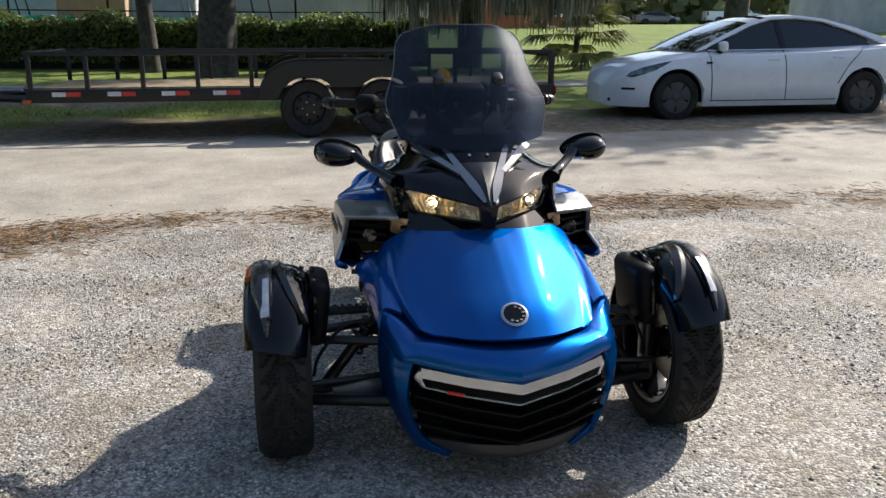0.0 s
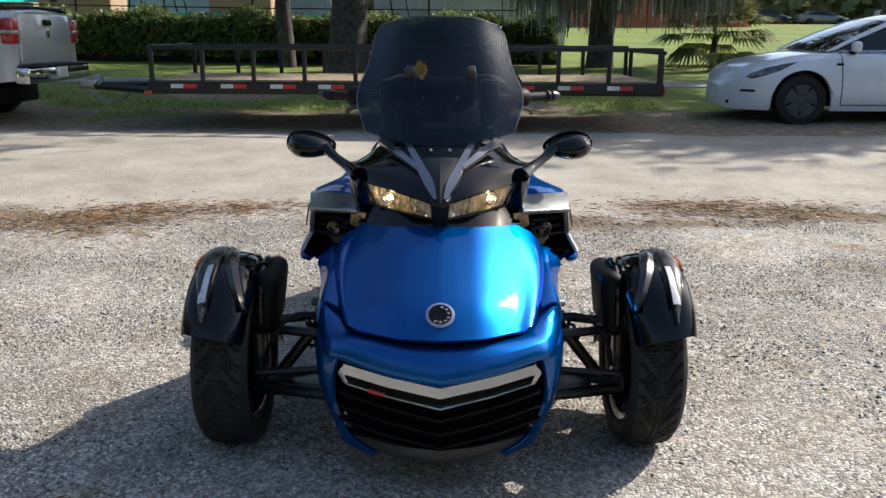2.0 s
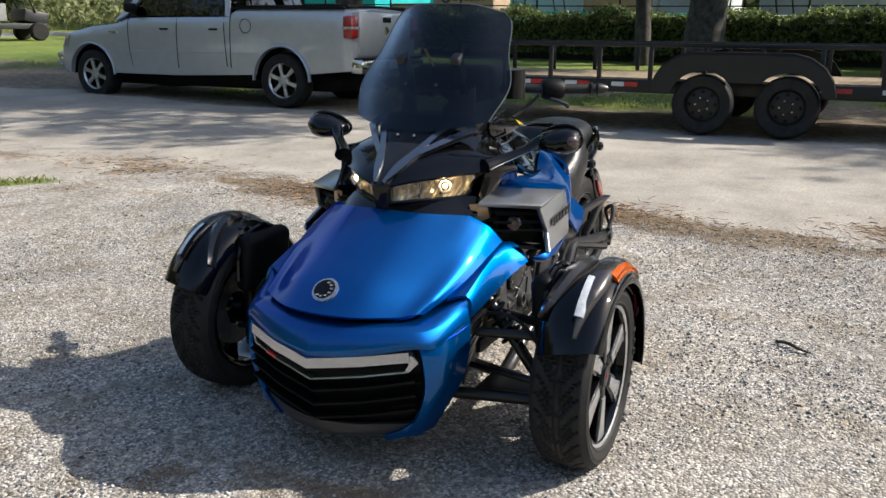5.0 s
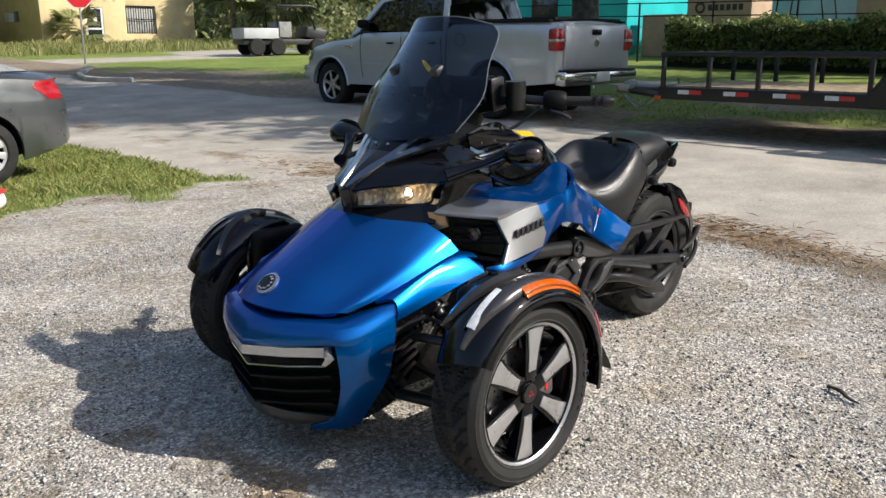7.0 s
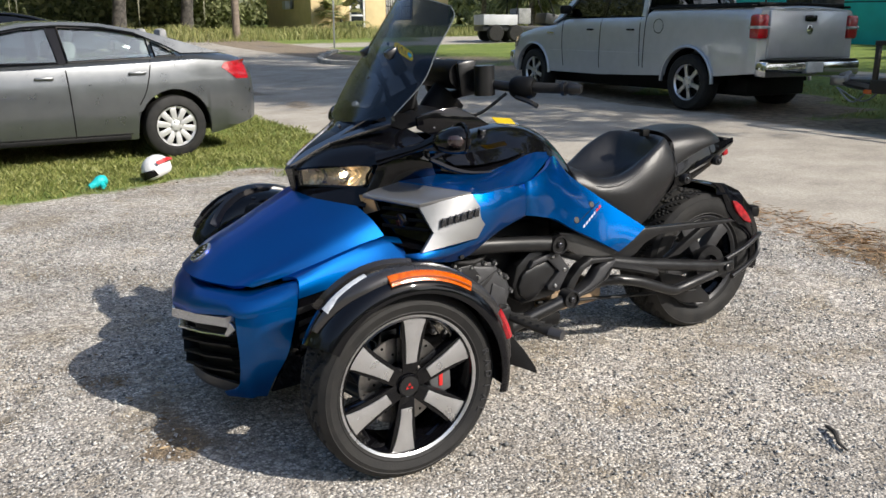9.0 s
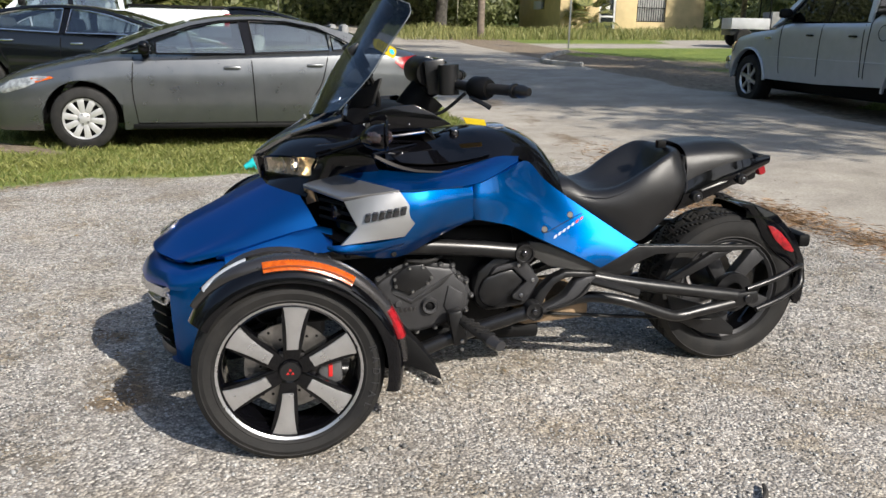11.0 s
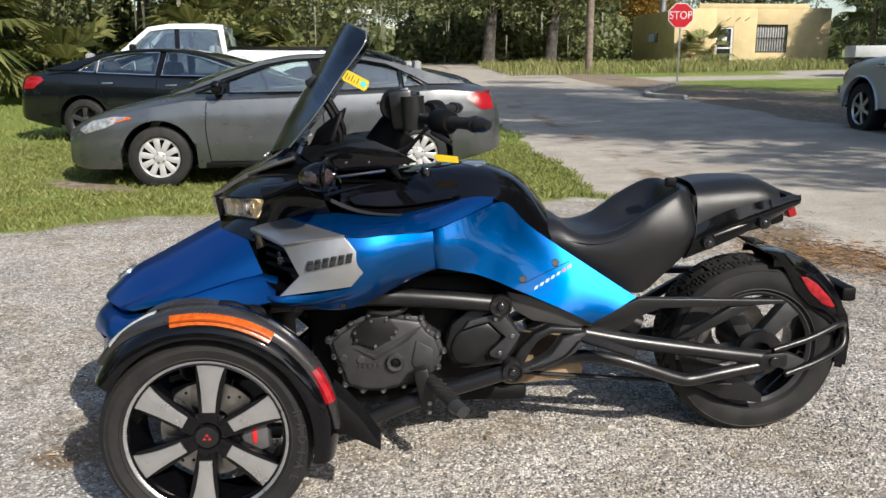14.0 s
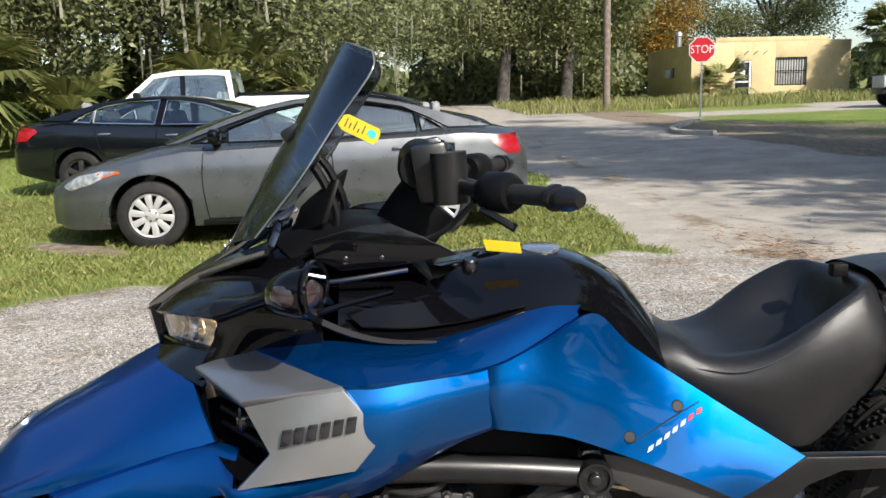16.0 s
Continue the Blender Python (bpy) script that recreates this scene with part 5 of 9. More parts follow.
        part("tail_handle", tube([(-1.52, 0.2 * s, 0.688), (-1.58, 0.2 * s, 0.71), (-1.66, 0.185 * s, 0.733)], 0.006, 8), M_SATIN, b)
    part("tail_tip", box((-1.81, 0, 0.79), (0.06, 0.25, 0.03), Euler((0, -0.15, 0)).to_matrix(), 0.01), M_MATTE, b)
    part("tail_lamp", box((-1.815, 0, 0.752), (0.03, 0.22, 0.05), Euler((0, 0.35, 0)).to_matrix(), 0.008), M_REDLENS, b, "red tail lamp")
    part("tail_under", box((-1.62, 0, 0.70), (0.34, 0.26, 0.06), Euler((0, 0.26, 0)).to_matrix(), 0.02), M_MATTE, b)

    # engine, left and right covers
    part("engine_block", box((-0.52, 0, 0.36), (0.62, 0.34, 0.42), bevel=0.05), M_MATTE, b, "black engine block")
    part("frame_spine", box((-0.68, 0, 0.57), (0.56, 0.28, 0.22), bevel=0.06), M_MATTE, b)
    part("belly_pan", box((-0.62, 0, 0.16), (0.62, 0.36, 0.06), bevel=0.02), M_MATTE, b)
    case = [(-0.28, 0.371), (-0.31, 0.401), (-0.353, 0.431), (-0.411, 0.457), (-0.469, 0.461), (-0.535, 0.45), (-0.579, 0.445), (-0.601, 0.406), (-0.631, 0.383), (-0.651, 0.329), (-0.632, 0.274), (-0.588, 0.236), (-0.521, 0.213), (-0.454, 0.198), (-0.388, 0.199), (-0.332, 0.22), (-0.318, 0.271), (-0.298, 0.317)]
    cx, cz = -0.47, 0.325
    cover = part("engine_cover", slab(case, 0.10, 0.135, 0.006), M_CAST, b, "dark grey cast engine cover")
    inner_ = [(cx + (x - cx) * 0.93, cz + (z - cz) * 0.91) for x, z in case]
    face = part("cover_face", slab(inner_, 0.2, 0.052, 0.012), M_CAST, cover)
    plate_ = [(-0.361, 0.412), (-0.416, 0.452), (-0.469, 0.456), (-0.506, 0.41), (-0.491, 0.387), (-0.43, 0.35), (-0.367, 0.373)]
    part("cover_plate", slab(plate_, 0.245, 0.02, 0.004), M_SATIN, cover, "smooth black cover plate")
    part("cover_ridge", prism([(-0.36, 0.25, 0.352), (-0.43, 0.256, 0.328), (-0.52, 0.256, 0.39), (-0.585, 0.25, 0.425), (-0.535, 0.25, 0.372), (-0.43, 0.25, 0.31)], (0, 0.007, 0), 0.003), M_CAST, cover)
    part("cover_facet", slab([(-0.56, 0.375), (-0.615, 0.345), (-0.618, 0.29), (-0.575, 0.25), (-0.545, 0.3)], 0.247, 0.012, 0.005), M_CAST, cover)
    part("shaft_boss", lathe([(0.016, 0), (0.017, 0.012), (0.026, 0.014), (0.03, 0.008), (0.03, -0.02), (0.016, -0.02), (0.016, 0)], 28, Matrix.Translation((-0.494, 0.256, 0.303))), M_CAST, cover)
    part("shaft_plug", knob((-0.494, 0.252, 0.303), (0, 1, 0), 0.0135, 0.008, 16), M_MATTE, cover)
    for x, z in ((-0.331, 0.317), (-0.384, 0.312)):
        part("cover_boss", knob((x, 0.246, z), (0, 1, 0), 0.013, 0.012, 18), M_CAST, cover)
    for k in range(5):
        part("cast_mark", box((-0.378 - 0.016 * k, 0.2535, 0.288 + 0.001 * k), (0.010, 0.003, 0.014), None, 0.001), M_GREYFIN, cover)
    for x, z in case:
        ear = part("bolt_ear", knob((cx + (x - cx) * 0.985, 0.215, cz + (z - cz) * 0.975), (0, 1, 0), 0.0115, 0.024, 12), M_CAST, cover)
        part("case_bolt", knob((cx + (x - cx) * 0.985, 0.238, cz + (z - cz) * 0.975), (0, 1, 0), 0.0062, 0.012, 8), M_BOLT, ear)
    for x, z in ((-0.368, 0.405), (-0.42, 0.444), (-0.466, 0.447), (-0.497, 0.407), (-0.484, 0.389), (-0.432, 0.36), (-0.373, 0.38)):
        part("case_bolt", knob((x, 0.264, z), (0, 1, 0), 0.0058, 0.008, 8), M_BOLT, cover)
    part("pump_hose", tube([(-0.41, 0.24, 0.468), (-0.47, 0.255, 0.462), (-0.52, 0.25, 0.475), (-0.545, 0.22, 0.5)], 0.01, 8, 14), M_RUBBER, b)
    drive = part("drive_cover", slab([(-0.653, 0.347), (-0.669, 0.416), (-0.724, 0.465), (-0.805, 0.472), (-0.849, 0.461), (-0.892, 0.384), (-0.884, 0.322), (-0.84, 0.283), (-0.758, 0.272), (-0.698, 0.269), (-0.664, 0.298)], 0.12, 0.125, 0.014), M_SATIN, b, "black belt drive cover")
    part("drive_dome", slab([(-0.668, 0.345), (-0.682, 0.385), (-0.70, 0.402), (-0.745, 0.417), (-0.79, 0.43), (-0.835, 0.382), (-0.787, 0.33), (-0.745, 0.29), (-0.705, 0.288), (-0.676, 0.312)], 0.235, 0.028, 0.012), M_SATIN, drive)
    part("drive_plate", slab([(-0.804, 0.459), (-0.838, 0.453), (-0.89, 0.387), (-0.842, 0.305), (-0.793, 0.318), (-0.791, 0.332), (-0.843, 0.382), (-0.79, 0.432), (-0.739, 0.421), (-0.706, 0.408), (-0.726, 0.437)], 0.24, 0.03, 0.005), M_DARKGREY, drive, "dark grey chevron plate")
    for x, z in ((-0.809, 0.444), (-0.864, 0.387), (-0.824, 0.331)):
        part("case_bolt", knob((x, 0.269, z), (0, 1, 0), 0.0075, 0.006, 8), M_BOLT, drive)
    both("front_frame_tube", tube([(-0.12, 0.33, 0.525), (-0.41, 0.275, 0.525), (-0.62, 0.265, 0.512), (-0.826, 0.258, 0.489)], 0.03, 16, 20), M_SATIN, b, "satin black frame tube")
    both("lower_frame_tube", tube([(-0.10, 0.3, 0.10), (-0.33, 0.275, 0.095), (-0.57, 0.275, 0.185), (-0.859, 0.305, 0.285)], 0.025, 16, 20), M_SATIN, b, "satin black lower frame tube")
    for s in (1, -1):
        for c, r in (((-0.824, 0.275 * s, 0.49), 0.036), ((-0.859, 0.315 * s, 0.288), 0.034)):
            k = part("pivot_cap", lathe([(0, 0.02), (r * 0.35, 0.02), (r * 0.4, 0.012), (r * 0.75, 0.012), (r * 0.8, 0.02), (r * 0.95, 0.02), (r, 0.012), (r, -0.03), (0, -0.03)], 28, Matrix.Translation(c) @ pose(0, 0, 0, 0, 0, 0 if s > 0 else 180)), M_SATIN, b, "round black pivot cap")
            part("pivot_bolt", knob((c[0], c[1] + 0.018 * s, c[2]), (0, s, 0), 0.010, 0.006, 10), M_DARKCHROME, k)
        part("rear_frame_beam", slab([(-0.845, 0.528), (-0.93, 0.512), (-1.05, 0.468), (-1.13, 0.432), (-1.12, 0.41), (-1.07, 0.405), (-0.93, 0.43), (-0.87, 0.465)], 0.215 * s, 0.04 * s, 0.006), M_FRAMEGREY, b, "grey frame beam")
        part("inner_frame_plate", slab([(-0.86, 0.56), (-1.0, 0.52), (-1.12, 0.46), (-1.12, 0.42), (-0.87, 0.47)], 0.16 * s, 0.02 * s, 0.004), M_MATTE, b)
        fr = part("frame_bracket", slab([(-0.86, 0.302), (-0.889, 0.348), (-0.932, 0.394), (-0.983, 0.417), (-1.08, 0.411), (-1.104, 0.398), (-1.06, 0.392), (-0.99, 0.394), (-0.947, 0.371), (-0.919, 0.332), (-0.9, 0.29)], 0.23 * s, 0.05 * s, 0.007), M_SATIN, b)
        part("bracket_arm", slab([(-1.104, 0.4), (-1.069, 0.331), (-0.996, 0.285), (-0.906, 0.262), (-0.875, 0.275), (-0.93, 0.293), (-0.985, 0.325), (-1.022, 0.378), (-1.06, 0.395)], 0.225 * s, 0.06 * s, 0.012), M_DARKGREY, fr, "grey lower frame arm")
        part("arm_groove", tube([(-1.075, 0.287 * s, 0.372), (-1.035, 0.287 * s, 0.325), (-0.98, 0.287 * s, 0.297), (-0.92, 0.287 * s, 0.281)], 0.004, 6, 14), M_MATTE, fr)
        pg = part("footpeg", tube([(-0.60, 0.30 * s, 0.262), (-0.63, 0.38 * s, 0.25), (-0.672, 0.47 * s, 0.238)], [0.021, 0.021, 0.024], 12, 10, flat=0.75), M_RUBBER, b, "rubber footpeg on a black bracket")
        for k in range(5):
            t = 0.2 + 0.16 * k
            part("peg_rib", box((-0.60 - 0.072 * t, (0.30 + 0.17 * t) * s, 0.275 - 0.022 * t), (0.05, 0.008, 0.012), Euler((0, 0, -0.4 * s)).to_matrix(), 0.003), M_RUBBER, pg)
        part("peg_bracket", box((-0.585, 0.30 * s, 0.235), (0.05, 0.05, 0.13), Euler((0, 0.2, 0)).to_matrix(), 0.01), M_SATIN, pg)
        part("peg_tip", tube([(-0.668, 0.465 * s, 0.238), (-0.69, 0.505 * s, 0.235)], [0.027, 0.022], 10, flat=0.8), M_DARKGREY, pg)
        for dz in (-0.045, -0.015):
            part("bracket_bolt", knob((-0.6, 0.325 * s, 0.205 + dz), (0, s, 0), 0.007, 0.006, 8), M_BOLT, pg)
        rp2 = part("rear_footpeg", tube([(-1.09, 0.27 * s, 0.375), (-1.16, 0.32 * s, 0.365), (-1.235, 0.36 * s, 0.35)], 0.02, 10, flat=0.7), M_RUBBER, b)
        # swing arm
        sw = part("swing_arm", tube([(-1.08, 0.235 * s, 0.385), (-1.25, 0.24 * s, 0.352), (-1.50, 0.235 * s, 0.312), (-1.71, 0.225 * s, 0.28)], 0.024, 14, 16), M_SATIN, b, "black tubular swing arm")
        part("swing_plate", slab([(-1.09, 0.405), (-1.19, 0.455), (-1.275, 0.492), (-1.75, 0.480), (-1.775, 0.468), (-1.66, 0.462), (-1.35, 0.458), (-1.28, 0.43), (-1.24, 0.395), (-1.2, 0.378), (-1.12, 0.385)], 0.205 * s, 0.03 * s, 0.004), M_SATIN, sw)
        part("swing_brace", slab([(-1.40, 0.352), (-1.47, 0.36), (-1.66, 0.462), (-1.58, 0.458)], 0.205 * s, 0.03 * s, 0.004), M_SATIN, sw)
        part("axle_block", box((-1.73, 0.225 * s, 0.275), (0.10, 0.05, 0.055), Euler((0, 0.1, 0)).to_matrix(), 0.012), M_SATIN, sw)
        part("axle_bolt", knob((-1.73, 0.25 * s, 0.275), (0, s, 0), 0.017, 0.012, 8), M_SATIN, sw)
        part("lower_tube", tube([(-0.98, 0.20 * s, 0.27), (-1.10, 0.225 * s, 0.30), (-1.235, 0.25 * s, 0.285), (-1.40, 0.25 * s, 0.228), (-1.46, 0.245 * s, 0.218), (-1.56, 0.24 * s, 0.235), (-1.70, 0.225 * s, 0.255)], 0.021, 12, 30), M_SATIN, sw)
        part("fender_stay", tube([(-1.73, 0.24 * s, 0.31), (-1.86, 0.225 * s, 0.345), (-1.975, 0.19 * s, 0.38), (-2.01, 0.15 * s, 0.35), (-2.0, 0.17 * s, 0.295), (-1.90, 0.21 * s, 0.258), (-1.78, 0.235 * s, 0.225)], 0.0105, 10, 40), M_SATIN, sw)
    part("drive_belt", tube([(-0.80, 0.19, 0.245), (-1.2, 0.19, 0.21), (-1.62, 0.185, 0.175)], 0.011, 8, flat=0.6), M_RUBBER, b, "toothed drive belt")
    part("exhaust_pan", box((-0.98, 0.02, 0.235), (0.28, 0.34, 0.09), Euler((0, 0.08, 0)).to_matrix(), 0.03), M_TAN, b, "dusty tan exhaust box")
    part("rear_shock", tube([(-1.1, 0, 0.45), (-1.35, 0, 0.33)], 0.035, 12), M_SATIN, b)

    # rear wheel
    w = new("rear_wheel")
    w.parent = b
    w["label"] = "wide black rear wheel"
    w.matrix_local = pose(-1.725, 0.01, 0.27)
    part("tyre", tyre(0.303, 0.2, 0.225, 34, -2.6), M_RUBBER, w, "wide black road tyre", 30)
    part("rim", lathe([(0.19, -0.09), (0.202, -0.095), (0.202, 0.095), (0.19, 0.09), (0.185, 0.06), (0.18, 0), (0.185, -0.06), (0.19, -0.09)], 64), M_GLOSS, w)
    part("rim_lip", lathe([(0.188, 0.088), (0.199, 0.098), (0.203, 0.098), (0.203, 0.09), (0.188, 0.088)], 64), M_CAST, w)
    for k in range(5):
        part("spoke", spoke_shape(0.03, 0.19, 0.024, 0.034, 0.095, 0.05, radians(60 + 72 * k)), M_CAST, w)
    part("hub", lathe([(0, -0.1), (0.06, -0.1), (0.05, 0.1), (0, 0.1)], 28), M_SATIN, w)
    part("sprocket", lathe([(0.04, 0.12), (0.078, 0.12), (0.08, 0.135), (0.078, 0.15), (0.04, 0.15), (0.04, 0.12)], 40), M_SATIN, w)
    part("brake_disc", lathe([(0.07, -0.115), (0.13, -0.115), (0.13, -0.108), (0.07, -0.108), (0.07, -0.115)], 40), M_STEEL, w)
    part("belt_guard", slab([(0.10, -0.05), (0.28, 0.0), (0.24, -0.10), (0.12, -0.16), (-0.02, -0.18), (-0.02, -0.15)], 0.135, 0.01, 0.002), M_SATIN, w)

    rf = new("rear_fender")
    rf.parent = b
    rf["label"] = "black rear fender carrying reflector and plate holder"
    c = (-1.72, 0, 0.29)
    bm = bmesh.new()
    sec = [(-0.125, 0.296), (-0.122, 0.32), (-0.1, 0.328), (0, 0.331), (0.1, 0.328), (0.122, 0.32), (0.125, 0.296)]
    grid_faces(bm, arc_band(sec, 98, 196, 30, c, lambda t: 0.02 * max(0, 1 - 5 * t)))
    bm.normal_update()
    bmesh.ops.solidify(bm, geom=bm.faces[:], thickness=0.006)
    part("shell", bm, M_GLOSS, rf)
    for s in (1, -1):
        side = [(-1.72, 0.622), (-1.80, 0.612), (-1.895, 0.572), (-1.975, 0.495), (-2.035, 0.39), (-2.05, 0.31), (-2.045, 0.21), (-2.002, 0.224), (-1.999, 0.291), (-1.981, 0.363), (-1.897, 0.423), (-1.839, 0.485), (-1.799, 0.556), (-1.763, 0.599)]
        part("fender_side", slab(side, 0.118 * s, 0.012 * s, 0.003), M_GLOSS, rf)
        lens = [(-1.852, 0.531), (-1.875, 0.529), (-1.912, 0.505), (-1.955, 0.462), (-1.981, 0.427), (-1.97, 0.42), (-1.935, 0.435), (-1.887, 0.478)]
        part("reflector", slab(lens, 0.128 * s, 0.012 * s, 0.003), M_REDLENS, rf, "red reflector")
    part("plate_holder", box((-2.05, 0, 0.455), (0.05, 0.2, 0.05), None, 0.01), M_MATTE, rf)

    # front suspension
    for s in (1, -1):
        for z, y0, y1, r in ((0.385, 0.24, 0.58, 0.015), (0.18, 0.22, 0.58, 0.019)):
            for x in (0.13, -0.13):
                part("wishbone", tube([(x, y0 * s, z), (x * 0.25, y1 * s, z - 0.005)], r, 12), M_SATIN, b, "black tubular wishbone")
        part("wishbone_plate", prism([(0.10, 0.33 * s, 0.185), (0.04, 0.5 * s, 0.18), (-0.04, 0.5 * s, 0.18), (-0.10, 0.33 * s, 0.185)], (0, 0, 0.006), 0.001), M_SATIN, b)
        part("tie_rod", tube([(0.05, 0.2 * s, 0.26), (0.09, 0.58 * s, 0.25)], 0.010, 10), M_SATIN, b)
        part("knuckle", box((0, 0.585 * s, 0.28), (0.07, 0.04, 0.26), bevel=0.015), M_SATIN, b)
        sh = part("shock_absorber", tube([(0.0, 0.30 * s, 0.50), (0.0, 0.52 * s, 0.215)], 0.019, 14), M_SATIN, b, "coil-over shock absorber")
        coil = []
        for i in range(90):
            a, t = i / 90 * 2 * math.pi * 7, 0.05 + i / 90 * 0.55
            d = Vector((0, 0.22 * s, -0.285)).normalized()
            e = d.cross(Vector((1, 0, 0)))
            coil.append(Vector((0, 0.30 * s, 0.50)) + Vector((0, 0.22 * s, -0.285)) * t + (Vector((1, 0, 0)) * math.cos(a) + e * math.sin(a)) * 0.034)
        part("coil_spring", tube(coil, 0.006, 6), M_SATIN, sh)
        part("brake_hose", tube([(0.05, 0.30 * s, 0.42), (0.08, 0.45 * s, 0.44), (0.05, 0.54 * s, 0.33), (0.02, 0.56 * s, 0.25)], 0.006, 6, 16), M_RUBBER, b)
    return b


M_CAST = mat("graphite_cast_metal", (0.055, 0.055, 0.058), rough=0.42, metal=0.3, vary=0.15, scale=20, bump=0.06, bscale=500)
M_GREYFIN = mat("graphite_grey_paint", (0.062, 0.058, 0.058), rough=0.27, metal=0.6, vary=0.08, coat=0.3, bscale=700)
M_LENSGLASS = glass("clear_lamp_cover", (0.86, 0.8, 0.72))
M_SMOKELENS = mat("smoked_red_lens", (0.06, 0.06, 0.063), rough=0.1, vary=0.4, scale=16, coat=0.6, metal=0.4, col2=(0.05, 0.014, 0.013))
M_FRAMEGREY = mat("satin_grey_frame", (0.085, 0.084, 0.083), rough=0.36, metal=0.5, vary=0.1, bscale=500)
M_AMBERDARK = mat("dark_amber_moulding", (0.28, 0.045, 0.002), rough=0.3, vary=0.2)
M_CASTLIGHT = mat("grey_cast_caliper", (0.16, 0.16, 0.165), rough=0.4, metal=0.5, vary=0.15)
motorcycle()


# ---- vehicles: x ahead, y to their left, origin on the ground midway between the axles ----
M_GREYPAINT = mat("metallic_grey_paint", (0.115, 0.123, 0.13), rough=0.3, metal=0.65, vary=0.05, coat=1.0, bscale=900, fine=0.012)
M_BLACKPAINT = mat("black_car_paint", (0.004, 0.005, 0.007), rough=0.08, vary=0.05, coat=0.3, rvary=0.02)
M_WHITEPAINT = mat("white_car_paint", (0.72, 0.76, 0.82), rough=0.3, vary=0.03, coat=1.0, fine=0.012)
M_SILVERPAINT = mat("silver_car_paint", (0.5, 0.52, 0.545), rough=0.34, metal=0.5, vary=0.04, coat=0.9, fine=0.012)
M_HUBCAP = mat("silver_hubcap", (0.6, 0.6, 0.6), rough=0.35, metal=0.5, vary=0.06)
M_AERO = mat("dark_aero_cover", (0.06, 0.062, 0.066), rough=0.45, vary=0.08)
M_SEATS = mat("grey_cloth", (0.3, 0.3, 0.3), rough=0.9, vary=0.2, bump=0.2)
M_LAMP = mat("clear_car_lamp", (0.55, 0.57, 0.56), rough=0.12, metal=0.4, vary=0.3, scale=20, coat=1)
M_EVLAMP = mat("dark_clear_lamp", (0.13, 0.14, 0.15), rough=0.12, metal=0.5, vary=0.5, scale=14, coat=1.0, col2=(0.02, 0.02, 0.022))
M_SHADEWINDOW = glass("shaded_car_window", (0.55, 0.6, 0.62), 0.02, 0.1)
M_PLATE = mat("plate_white", (0.6, 0.62, 0.6), rough=0.5)
M_CHROMETRIM = mat("chrome_trim", (0.75, 0.76, 0.78), rough=0.12, metal=1.0, vary=0.04)


def curve(pts, x):
    """Straight-line lookup in (x, value) pairs sorted by x, softened."""
    if x <= pts[0][0]:
        return pts[0][1]
    for (a, u), (c, v) in zip(pts, pts[1:]):
        if x <= c:
            t = (x - a) / (c - a)
            return u + (v - u) * t
    return pts[-1][1]


def soft_curve(pts, x, w=0.06):
    return (curve(pts, x - w) + 2 * curve(pts, x) + curve(pts, x + w)) / 4


class Shell:
    """The lower body of a car: half-widths, top line and wheel arches along its length."""

    def __init__(self, deck, wide, axles, wheel_r, arch, sill, levels):
        self.deck, self.wide, self.axles, self.r, self.arch, self.sill, self.levels = deck, wide, axles, wheel_r, arch, sill, levels

    def bottom(self, x):
        z = curve(self.sill, x)
        for a in self.axles:
            if abs(x - a) < self.arch:
                z = max(z, self.r + math.sqrt(self.arch ** 2 - (x - a) ** 2))
        return z

    def section(self, x):
        zb, zt, w = self.bottom(x), soft_curve(self.deck, x), soft_curve(self.wide, x, 0.04)
        out = []
        for f, k in self.levels:
            z = max(zb + 0.002 * len(out), 0.2 + (zt - 0.2) * f)
            out.append((w * k, min(z, zt)))
        return out + [(w * 0.62, zt + 0.02), (w * 0.3, zt + 0.035), (0, zt + 0.04)]

    def side(self, x, z):
        s = self.section(x)
        n = len(self.levels)
        return curve([(b, a) for a, b in s[:n]], z)

    def mesh(self, x0, x1):
        xs = set(x0 + (x1 - x0) * i / 60 for i in range(61))
        for a in self.axles:
            for k in range(-10, 11):
                xs.add(a + self.arch * math.sin(k / 10 * math.pi / 2) * 0.9999)
            xs.add(a - self.arch - 0.004)
            xs.add(a + self.arch + 0.004)
        for k in (0.01, 0.03, 0.06, 0.1):
            xs.add(x0 + k)
            xs.add(x1 - k)
        rows = []
        for x in sorted(xs):
            s = self.section(x)
            rows.append([Vector((x, y, z)) for y, z in s] + [Vector((x, -y, z)) for y, z in reversed(s[:-1])])
        bm = bmesh.new()
        vs = grid_faces(bm, rows)
        bm.faces.new(vs[0])
        bm.faces.new(list(reversed(vs[-1])))
        return bm


LEVELS = [(0.0, 0.93), (0.12, 0.975), (0.35, 1.0), (0.6, 1.0), (0.8, 0.985), (0.93, 0.95), (1.0, 0.86)]


def panel(shell_y, pts, proud, depth):
    """A flat outline in (x, z) laid on the left flank."""
    bm = bmesh.new()
    a = [bm.verts.new((x, shell_y(x, z) + proud, z)) for x, z in pts]
    b = [bm.verts.new((x, shell_y(x, z) + proud - depth, z)) for x, z in pts]
    bm.faces.new(a)
    bm.faces.new(list(reversed(b)))
    for i in range(len(pts)):
        j = (i + 1) % len(pts)
        bm.faces.new([a[i], b[i], b[j], a[j]])
    return bm


def catmull2(pts):
    return [(v.x, v.z) for v in catmull([(x, 0, z) for x, z in pts], 12)]


